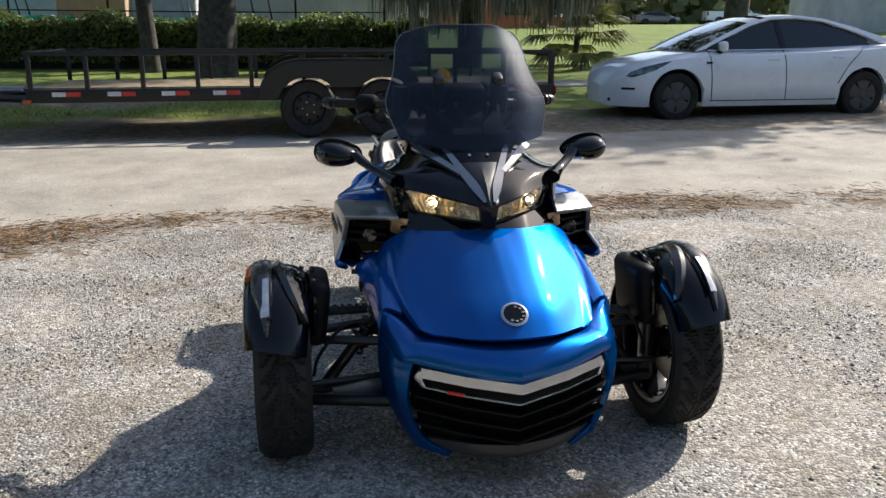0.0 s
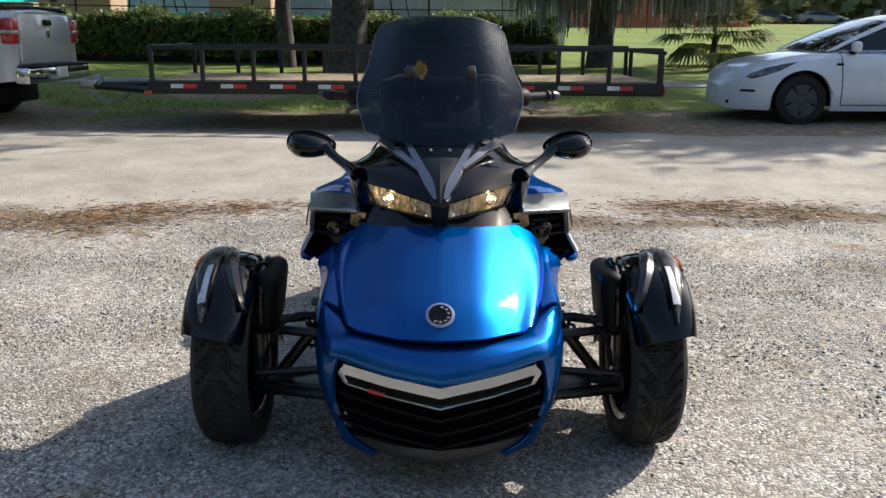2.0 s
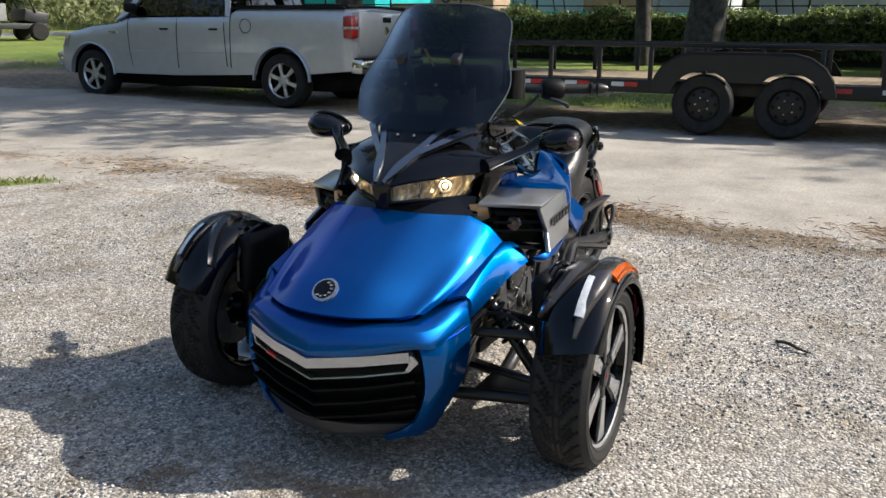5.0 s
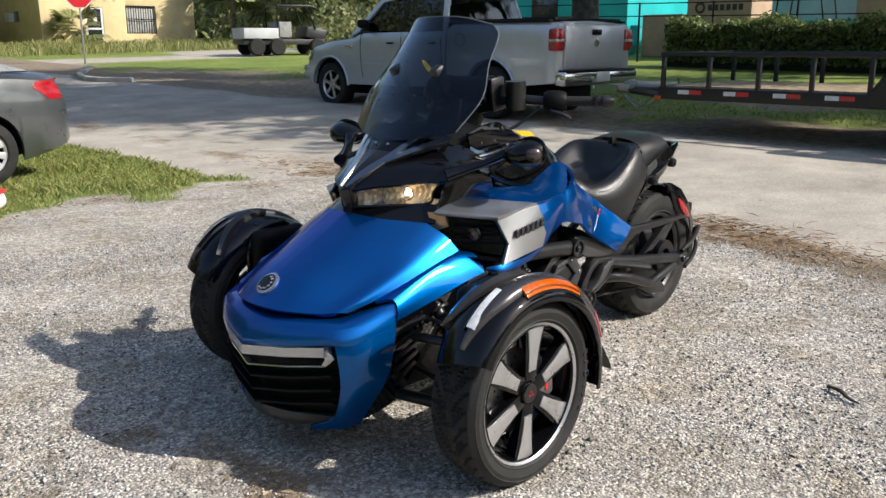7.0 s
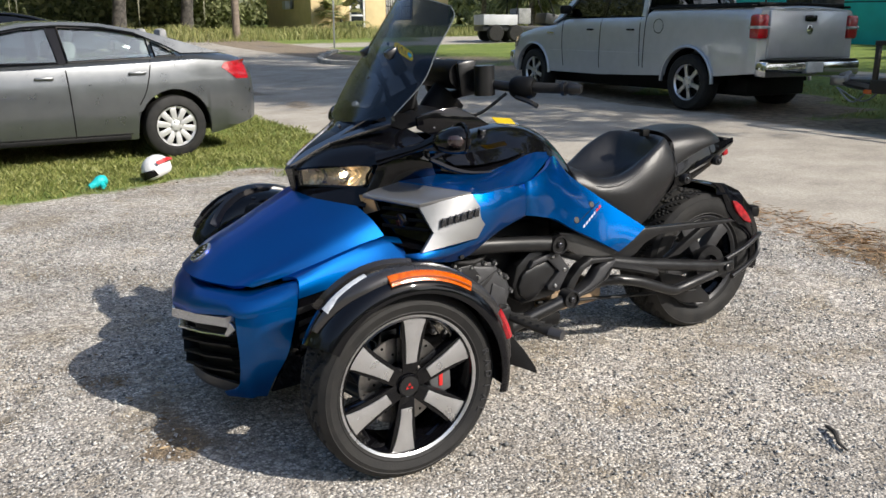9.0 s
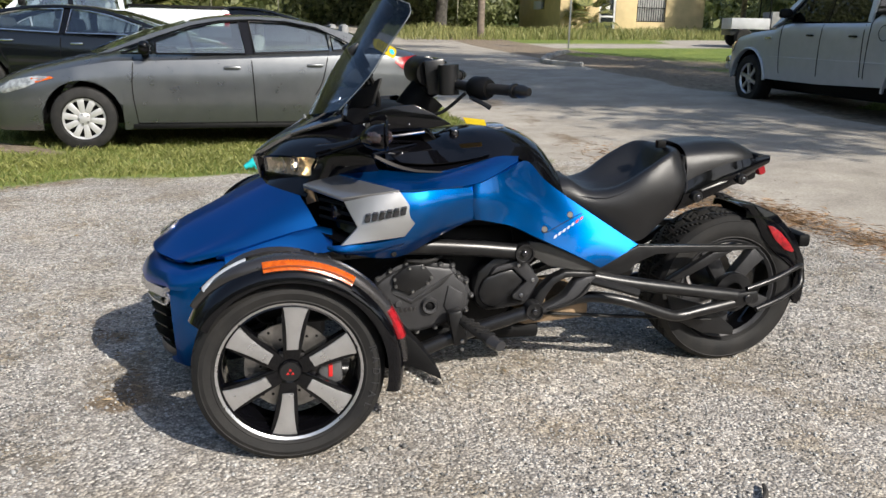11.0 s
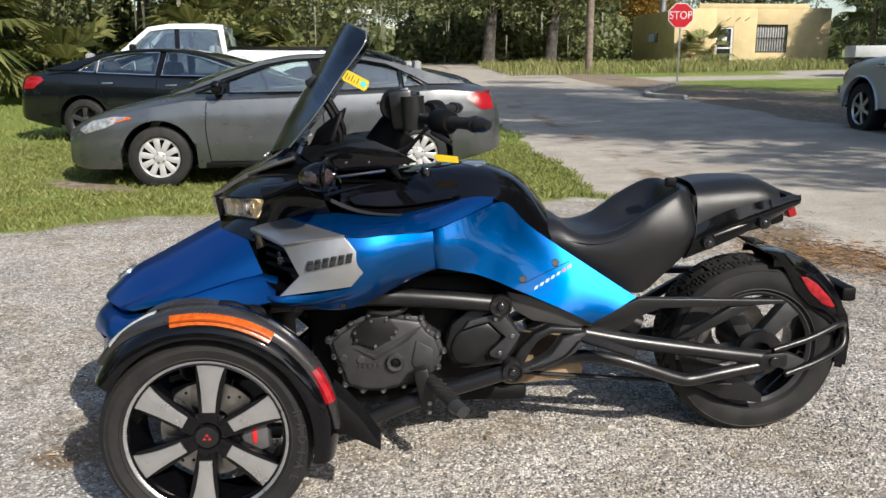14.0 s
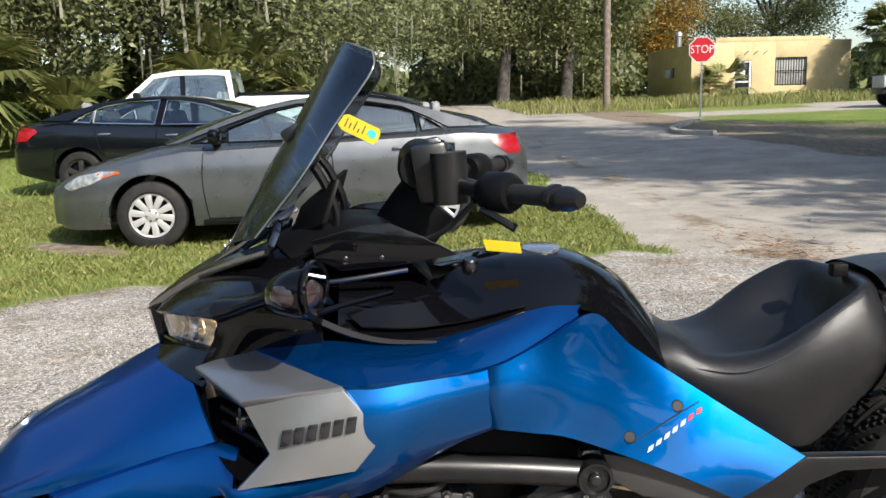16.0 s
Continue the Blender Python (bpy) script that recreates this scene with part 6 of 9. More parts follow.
def lens_patch(shell_y, pts, proud):
    """A lamp lens that follows the curve of the flank."""
    bm = bmesh.new()
    bm.faces.new([bm.verts.new((x, 0, z)) for x, z in pts])
    bmesh.ops.triangulate(bm, faces=bm.faces[:])
    bmesh.ops.subdivide_edges(bm, edges=bm.edges[:], cuts=4, use_grid_fill=True)
    bmesh.ops.triangulate(bm, faces=bm.faces[:])
    for v in bm.verts:
        v.co.y = shell_y(v.co.x, v.co.z) + proud
    r = bmesh.ops.extrude_face_region(bm, geom=bm.faces[:])
    bmesh.ops.translate(bm, vec=(0, -0.02, 0), verts=[g for g in r["geom"] if isinstance(g, bmesh.types.BMVert)])
    return bm


def car_wheel(car, x, y, r, width, style):
    w = new("wheel")
    w.parent = car
    w.matrix_local = pose(x, y, r, 0, 0, 0 if y > 0 else 180)
    h = width / 2
    rim = r * 0.64
    part("tyre", lathe([(rim, -h * 0.8), (rim + 0.02, -h), (r - 0.03, -h), (r - 0.008, -h * 0.85), (r, -h * 0.5), (r, h * 0.5), (r - 0.008, h * 0.85), (r - 0.03, h), (rim + 0.02, h), (rim, h * 0.85), (rim - 0.01, h * 0.7)], 40), M_RUBBER, w)
    metal = {"hubcap": M_HUBCAP, "alloy": M_ALU, "aero": M_AERO, "dark": M_DARKGREY}[style]
    part("barrel", lathe([(rim, -h * 0.8), (rim - 0.012, 0), (rim * 0.96, h * 0.25), (0, h * 0.2)], 36), M_MATTE, w)
    part("rim", lathe([(rim - 0.02, h * 0.7), (rim, h * 0.88), (rim + 0.006, h * 0.8), (rim - 0.004, h * 0.5), (rim - 0.02, h * 0.7)], 40), metal, w)
    n, w0, w1 = {"hubcap": (10, 0.03, 0.036), "alloy": (6, 0.028, 0.036), "aero": (5, 0.05, 0.115), "dark": (5, 0.03, 0.04)}[style]
    y0 = h * 0.8
    for k in range(n):
        part("spoke", spoke_shape(rim * 0.15, rim * 0.98, w0 * 0.8, w1, y0, 0.03, 2 * math.pi * (k + 0.3) / n), metal, w)
    part("hub", lathe([(0, y0 + 0.012), (rim * 0.2, y0 + 0.01), (rim * 0.34, y0 - 0.004), (rim * 0.34, y0 - 0.05), (0, y0 - 0.05)], 28), metal, w)
    if style in ("hubcap", "alloy"):
        for k in range(5):
            a = 2 * math.pi * k / 5
            part("lug_nut", knob((rim * 0.24 * math.cos(a), y0 + 0.004, rim * 0.24 * math.sin(a)), (0, 1, 0), 0.011, 0.014, 8), M_BOLT, w)


def car(label, category, m, paint, sh, ends, belt, outer, inner, windows, b_pillars, wheel_style, glass_m, trim=None, tail=None, lamp=None, amber=None, seams=(), handles=(), mirror=None, tyre_w=0.21, group="", bumper=None, back_glass=True):
    c = thing("parked_car" if category == "car" else "pickup_truck", label, category, group, m)
    body = part("body", sh.mesh(*ends), paint, c, "", 32)
    hw = belt[1]

    def flank(x, z):
        return hw - (z - belt[0]) * belt[2] if z > belt[0] else sh.side(x, z)

    def two(name, bm, mm, parent, lab=""):
        o = flipped(bm)
        return part(name, bm, mm, parent, lab), part(name, o, mm, parent, lab)

    # pillars and roof edge, roof, glass
    bm = bmesh.new()
    grid_faces(bm, [[Vector((x, flank(x, z), z)), Vector((u, flank(u, w) + 0.004, w))] for (x, z), (u, w) in zip(outer, inner)])
    bm.normal_update()
    bmesh.ops.solidify(bm, geom=bm.faces[:], thickness=0.03)
    two("pillar_frame", bm, paint, c)
    roof = outer[1:-1] if len(outer) < 7 else outer[2:-2]
    bm = centred([[Vector((x, flank(x, z), z)), Vector((x, flank(x, z) * 0.6, z + 0.028)), Vector((x, 0, z + 0.036))] for x, z in roof], 0.02, 20, 12)
    part("roof", bm, paint if "glass roof" not in label else M_GLOSS, c)

    def screen(a, t, bulge):
        (x0, z0), (x1, z1) = a, t
        y0, y1 = flank(x0, z0) - 0.02, flank(x1, z1) - 0.02
        return centred([[(x0 + bulge, 0, z0 + 0.03), (x0 + bulge * 0.75, y0 * 0.55, z0 + 0.02), (x0, y0, z0)], [((x0 + x1) / 2 + bulge, 0, (z0 + z1) / 2 + 0.05), ((x0 + x1) / 2 + bulge * 0.75, (y0 + y1) * 0.275, (z0 + z1) / 2 + 0.04), ((x0 + x1) / 2, (y0 + y1) / 2, (z0 + z1) / 2 + 0.01)],
                        [(x1 + bulge * 0.4, 0, z1 + 0.03), (x1 + bulge * 0.3, y1 * 0.6, z1 + 0.024), (x1, y1, z1)]], 0, 8, 10)

    part("windscreen", screen(outer[0], outer[1 if len(outer) < 7 else 2], 0.12), glass_m, c)
    if back_glass:
        part("rear_window", screen(outer[-1], outer[-2 if len(outer) < 7 else -3], -0.06), glass_m, c)
    for pts in windows:
        bm = panel(flank, pts, -0.008, 0.006)
        two("side_window", bm, glass_m, c)
        if trim:
            ring = [Vector((x, flank(x, z) + 0.006, z)) for x, z in pts]
            two("window_trim", tube(ring + ring[:1], 0.011, 6), trim, c)
    for q in b_pillars:
        two("door_pillar", panel(flank, q, -0.002, 0.03), M_GLOSS, c)
    part("cabin_floor", box(((outer[0][0] + outer[-1][0]) / 2, 0, belt[0] - 0.18), (abs(outer[0][0] - outer[-1][0]) * 0.8, hw * 1.7, 0.04)), M_SEATS, c)
    span = outer[0][0] - outer[-1][0]
    for fx in (0.52, 0.83):
        for s in (1, -1):
            x = outer[0][0] - span * fx
            st = part("car_seat", box((x, 0.36 * s, belt[0] - 0.0), (0.14, 0.44, 0.42), Euler((0, -0.2, 0)).to_matrix(), 0.06), M_SEATS, c)
            part("headrest", box((x - 0.05, 0.36 * s, belt[0] + 0.27), (0.09, 0.22, 0.13), None, 0.04), M_SEATS, st)
    part("dashboard", box((outer[0][0] - span * 0.2, 0, belt[0] - 0.02), (0.35, hw * 1.6, 0.12), None, 0.04), M_MATTE, c)
    part("steering_wheel", tube([(outer[0][0] - span * 0.3 + 0.06 * math.sin(a), 0.36 + 0.18 * math.cos(a), belt[0] + 0.08 + 0.17 * math.sin(a)) for a in [2 * math.pi * k / 20 for k in range(21)]], 0.014, 6), M_MATTE, c)
    part("underbody", box(((ends[0] + ends[1]) / 2, 0, 0.36), ((ends[1] - ends[0]) * 0.86, hw * 1.25, 0.26), None, 0.04), M_MATTE, c)
    for a in sh.axles:
        for s in (1, -1):
            car_wheel(c, a, s * (sh.side(a, sh.r + sh.arch + 0.06) - tyre_w / 2 + 0.0), sh.r, tyre_w, wheel_style)
            lin = bmesh.new()
            k = 14
            grid_faces(lin, [[Vector((a + (sh.arch + 0.003) * math.cos(t), s * (sh.side(a, sh.r + sh.arch + 0.05) - 0.03 - d), sh.r + (sh.arch + 0.003) * math.sin(t))) for d in (0, 0.3)] for t in [math.pi * q / k for q in range(k + 1)]])
            part("wheel_well", lin, M_MATTE, c)
    for nm, pts, mm in (("tail_lamp", tail, M_REDLENS), ("headlamp", lamp, M_EVLAMP if "electric" in label else M_LAMP), ("corner_lamp", amber, M_AMBER)):
        if pts:
            two(nm, lens_patch(flank, pts, 0.007), mm, c)
    for pts in seams:
        two("door_seam", tube([(x, sh.side(x, z) + 0.002, z) for x, z in catmull2(pts)], 0.006, 5), M_MATTE, body)
    for x, z in handles:
        two("door_handle", box((x, sh.side(x, z) + 0.018, z), (0.17, 0.025, 0.03), None, 0.011), M_GLOSS if category != "car" else trim if trim and trim is not M_GLOSS else paint, c)
    if mirror:
        x, z = mirror
        for s in (1, -1):
            mi = part("wing_mirror", box((x, s * (flank(x, z) + 0.12), z + 0.02), (0.11, 0.2, 0.14), Euler((0, 0, -0.2 * s)).to_matrix(), 0.045, 3), (M_GLOSS if trim is M_GLOSS else paint) if category == "car" else M_MATTE, c)
            part("mirror_foot", box((x, s * (flank(x, z) + 0.02), z - 0.05), (0.07, 0.1, 0.05), None, 0.015), M_MATTE, mi)
    if bumper:
        bumper(c, sh)
    return c


def sedan(label, m, paint, k=1.0, trim=None, style="hubcap", glass_m=None, group="", amber=True):
    def X(*p):
        return [(a * k, z) for a, z in p]
    sh = Shell(X((-2.26, 0.72), (-2.22, 0.95), (-2.05, 1.01), (-1.6, 1.045), (-1.2, 1.02), (0, 0.965), (0.75, 0.94), (1.0, 0.94), (1.4, 0.87), (1.9, 0.75), (2.15, 0.65), (2.25, 0.56)),
               X((-2.26, 0.66), (-2.2, 0.76), (-2.0, 0.83), (-1.5, 0.87), (0, 0.885), (1.4, 0.875), (1.85, 0.82), (2.1, 0.72), (2.25, 0.55)), [1.335 * k, -1.335 * k], 0.316, 0.375,
               X((-2.26, 0.36), (-1.9, 0.25), (-1.7, 0.21), (1.7, 0.2), (2.1, 0.2), (2.25, 0.25)), LEVELS)
    outer = X((1.16, 0.94), (0.62, 1.151), (0.27, 1.262), (-0.02, 1.313), (-0.35, 1.331), (-0.7, 1.32), (-1.05, 1.265), (-1.4, 1.172), (-1.85, 1.039))
    inner = X((1.05, 0.955), (0.60, 1.116), (0.26, 1.23), (-0.02, 1.284), (-0.35, 1.303), (-0.7, 1.292), (-1.02, 1.239), (-1.27, 1.13), (-1.45, 1.035))
    wins = [X((0.95, 0.96), (0.66, 0.96), (0.66, 1.06)), X((0.62, 0.96), (0.62, 1.086), (0.25, 1.222), (-0.02, 1.277), (-0.22, 1.292), (-0.27, 0.97)),
            X((-0.36, 0.975), (-0.32, 1.296), (-0.7, 1.286), (-1.0, 1.234), (-1.13, 1.194), (-1.15, 1.009)), X((-1.19, 1.015), (-1.175, 1.16), (-1.3, 1.095), (-1.4, 1.03))]

    def details(c, sh):
        part("front_bumper_grille", box((2.16 * k, 0, 0.42), (0.16, 0.9, 0.16), None, 0.04), M_MATTE, c)
        part("number_plate", box((-2.25 * k, 0, 0.78), (0.03, 0.3, 0.14), None, 0.005), M_PLATE, c)
        both("side_sill", box((0, 0.845, 0.235), (1.75 * k, 0.02, 0.05), None, 0.008), M_MATTE, c)

    return car(label, "car", m, paint, sh, (-2.26 * k, 2.25 * k), (0.955, 0.80, 0.55), outer, inner, wins, [X((-0.27, 0.96), (-0.21, 1.3), (-0.32, 1.302), (-0.36, 0.965))], style, glass_m or M_WINDOW, trim,
               tail=X((-2.17, 0.78), (-2.12, 0.98), (-1.9, 0.95), (-1.86, 0.9), (-2.02, 0.78)), lamp=X((2.12, 0.6), (1.98, 0.69), (1.75, 0.735), (1.62, 0.73), (1.85, 0.62), (2.05, 0.56)),
               amber=X((1.8, 0.715), (1.62, 0.735), (1.58, 0.715), (1.75, 0.67)) if amber else None,
               seams=[X((0.84, 0.92), (0.86, 0.6), (0.82, 0.26)), X((-0.32, 0.95), (-0.34, 0.6), (-0.36, 0.26)), X((-1.13, 0.98), (-1.06, 0.7), (-0.98, 0.55)), X((0.82, 0.27), (-0.9, 0.27))],
               handles=X((-0.12, 0.83), (-0.98, 0.86)), mirror=(0.72 * k, 1.0), bumper=details, group=group)


def electric_sedan():
    sh = Shell([(-2.3, 0.75), (-2.25, 1.0), (-2.0, 1.07), (-1.5, 1.03), (0, 0.96), (0.9, 0.955), (1.1, 0.94), (1.5, 0.885), (1.85, 0.815), (2.05, 0.755), (2.18, 0.69), (2.27, 0.6), (2.32, 0.5), (2.34, 0.43)],
               [(-2.3, 0.7), (-2.2, 0.8), (-2.0, 0.86), (-1.4, 0.92), (0, 0.925), (1.4, 0.915), (1.8, 0.875), (2.0, 0.8), (2.14, 0.69), (2.24, 0.54), (2.3, 0.38), (2.34, 0.2)], [1.437, -1.437], 0.334, 0.385,
               [(-2.3, 0.36), (-2.0, 0.22), (-1.8, 0.17), (1.8, 0.15), (2.2, 0.17), (2.34, 0.24)], LEVELS)
    outer = [(1.16, 0.95), (0.72, 1.165), (0.3, 1.335), (-0.05, 1.412), (-0.45, 1.43), (-0.85, 1.39), (-1.25, 1.29), (-1.6, 1.18), (-2.0, 1.06)]
    inner = [(1.04, 0.97), (0.67, 1.135), (0.27, 1.296), (-0.05, 1.378), (-0.45, 1.395), (-0.85, 1.352), (-1.2, 1.25), (-1.5, 1.145), (-1.72, 1.06)]
    wins = [[(1.0, 0.975), (0.66, 1.125), (0.26, 1.29), (-0.05, 1.372), (-0.1, 1.376), (-0.14, 0.985)], [(-0.2, 0.99), (-0.16, 1.38), (-0.45, 1.388), (-0.85, 1.345), (-1.18, 1.245), (-1.5, 1.12), (-1.55, 1.03)]]

    def details(c, sh):
        part("lower_intake", box((2.17, 0, 0.29), (0.22, 0.96, 0.055), None, 0.02), M_MATTE, c)
        both("corner_vent", box((2.1, sh.side(2.1, 0.44) - 0.002, 0.45), (0.2, 0.03, 0.032), Euler((0, 0, -0.78)).to_matrix(), 0.01), M_MATTE, c)
        both("vent_mark", box((2.04, sh.side(2.04, 0.44) + 0.008, 0.45), (0.05, 0.012, 0.02), Euler((0, 0, -0.6)).to_matrix(), 0.004), M_AMBER, c)
        both("flank_badge", box((1.0, 0.918, 0.80), (0.09, 0.012, 0.03), None, 0.004), M_MATTE, c)
        both("window_line", tube([(1.0, 0.826, 0.968), (0.4, 0.832, 0.972), (-0.5, 0.83, 0.985), (-1.5, 0.8, 1.02)], 0.008, 6, 20), M_CHROMETRIM, c)

    z = rise(-8.9, 6.2)
    return car("white electric sedan with black glass roof parked beside the road", "car", pose(-9.42, 6.2, z - 0.05, 0, 0, -90), M_WHITEPAINT, sh, (-2.3, 2.34), (0.97, 0.82, 0.56), outer, inner, wins, [[(-0.13, 0.975), (-0.09, 1.395), (-0.17, 1.395), (-0.21, 0.975)]], "aero", M_DARKWINDOW, None,
               tail=[(-2.2, 0.85), (-2.15, 0.98), (-1.85, 0.95), (-2.0, 0.88)], lamp=[(2.13, 0.62), (2.07, 0.68), (1.92, 0.745), (1.7, 0.8), (1.52, 0.832), (1.6, 0.79), (1.78, 0.7), (1.95, 0.64), (2.06, 0.605)],
               seams=[[(0.98, 0.95), (0.95, 0.6), (0.93, 0.27)], [(-0.15, 0.97), (-0.18, 0.6), (-0.2, 0.27)], [(-1.4, 1.0), (-1.15, 0.75), (-1.0, 0.5)], [(0.93, 0.28), (-1.0, 0.28)]],
               handles=[(0.02, 0.84), (-0.98, 0.87)], mirror=(0.82, 1.0), bumper=details, tyre_w=0.235)


def pickup(label, m, paint, glass_m=None):
    wb = 3.82
    f, r = wb / 2, -wb / 2
    sh = Shell([(r - 1.17, 1.36), (r - 1.12, 1.4), (r, 1.41), (r + 0.85, 1.41), (r + 0.95, 1.3), (0.9, 1.29), (1.15, 1.27), (1.3, 1.2), (f, 1.15), (f + 0.55, 1.05), (f + 0.82, 0.92), (f + 0.9, 0.7)],
               [(r - 1.17, 0.93), (r - 1.05, 0.985), (0, 1.0), (f, 1.0), (f + 0.5, 0.97), (f + 0.78, 0.9), (f + 0.9, 0.8)], [f, r], 0.395, 0.475,
               [(r - 1.17, 0.56), (r - 0.5, 0.5), (0, 0.42), (f + 0.6, 0.42), (f + 0.9, 0.45)], [(0.0, 0.96), (0.2, 0.985), (0.4, 1.0), (0.6, 0.995), (0.8, 0.985), (0.95, 0.965), (1.0, 0.93)])
    outer = [(1.38, 1.22), (0.66, 1.86), (0.2, 1.93), (-0.5, 1.935), (-0.9, 1.91), (-1.0, 1.3)]
    inner = [(1.12, 1.31), (0.62, 1.78), (0.2, 1.83), (-0.5, 1.835), (-0.8, 1.81), (-0.9, 1.31)]
    wins = [[(1.08, 1.32), (0.62, 1.77), (0.12, 1.815), (0.1, 1.32)], [(0.0, 1.32), (0.02, 1.815), (-0.5, 1.825), (-0.76, 1.8), (-0.82, 1.32)]]

    def details(c, sh):
        x = r - 1.17
        part("tailgate", box((x - 0.01, 0, 1.06), (0.05, 1.5, 0.62), None, 0.02), paint, c, "plain painted tailgate")
        part("tailgate_handle", box((x - 0.045, 0, 1.27), (0.03, 0.22, 0.08), None, 0.012), M_GLOSS, c)
        part("tailgate_emblem", knob((x - 0.035, 0, 1.12), (-1, 0, 0), 0.06, 0.014, 24), M_CHROMETRIM, c)
        for s in (1, -1):
            t = part("tail_lamp", box((x + 0.03, 0.88 * s, 1.16), (0.16, 0.21, 0.32), None, 0.04), M_REDLENS, c, "red tail lamp with white band")
            part("lamp_band", box((x + 0.028, 0.877 * s, 1.15), (0.166, 0.226, 0.04), None, 0.01), M_LAMP, t)
        bp = part("rear_bumper", box((x - 0.08, 0, 0.62), (0.2, 1.86, 0.2), None, 0.04), M_CHROMETRIM, c, "chrome step bumper")
        part("bumper_pad", box((x - 0.09, 0, 0.725), (0.2, 1.7, 0.03), None, 0.01), M_MATTE, bp)
        part("number_plate", box((x - 0.185, 0, 0.64), (0.02, 0.32, 0.14), None, 0.004), M_PLATE, bp)
        part("front_bumper", box((f + 0.86, 0, 0.62), (0.16, 1.8, 0.24), None, 0.05), M_CHROMETRIM, c)
        part("bed_cover", box((r - 0.1, 0, 1.45), (1.95, 1.66, 0.04), None, 0.012), M_MATTE, c, "black bed cover")
        for s in (1, -1):
            part("bed_rail", box((r - 0.1, 0.92 * s, 1.425), (1.95, 0.1, 0.03), None, 0.01), M_MATTE, c)
            part("arch_flare", tube([(r + 0.5 * math.cos(a), s * 0.995, 0.395 + 0.5 * math.sin(a)) for a in [math.pi * q / 16 for q in range(17)]], 0.03, 8, flat=0.7), paint, c)
            part("arch_flare", tube([(f + 0.5 * math.cos(a), s * 0.995, 0.395 + 0.5 * math.sin(a)) for a in [math.pi * q / 16 for q in range(17)]], 0.03, 8, flat=0.7), paint, c)
            part("fender_vent", box((f - 0.52, 0.995 * s, 1.06), (0.2, 0.02, 0.05), None, 0.008), M_CHROMETRIM, c)
            part("body_crease", tube([(r + 0.5, 0.997 * s, 0.78), (f - 0.5, 0.997 * s, 0.78)], 0.006, 6), paint, c)
        part("fuel_door", lathe([(0.095, 0), (0.1, 0.003), (0.105, 0)], 28, Matrix.Translation((r + 0.62, 0.993, 1.17))), M_MATTE, c)

    return car(label, "pickup truck", m, paint, sh, (r - 1.17, f + 0.9), (1.3, 0.93, 0.3), outer, inner, wins,
               [[(0.1, 1.31), (0.12, 1.83), (0.02, 1.83), (0.0, 1.31)]], "alloy", glass_m or M_DARKWINDOW, None, lamp=[(f + 0.84, 0.8), (f + 0.84, 0.98), (f + 0.5, 1.02), (f + 0.6, 0.82)],
               seams=[[(1.08, 1.28), (1.06, 0.9), (1.0, 0.53)], [(0.06, 1.28), (0.04, 0.53)], [(-0.86, 1.28), (-0.9, 0.8), (-0.92, 0.58)], [(-0.99, 1.36), (-0.99, 0.56)]], handles=[(0.3, 1.12), (-0.68, 1.12)], mirror=(0.95, 1.42), bumper=details, tyre_w=0.275)


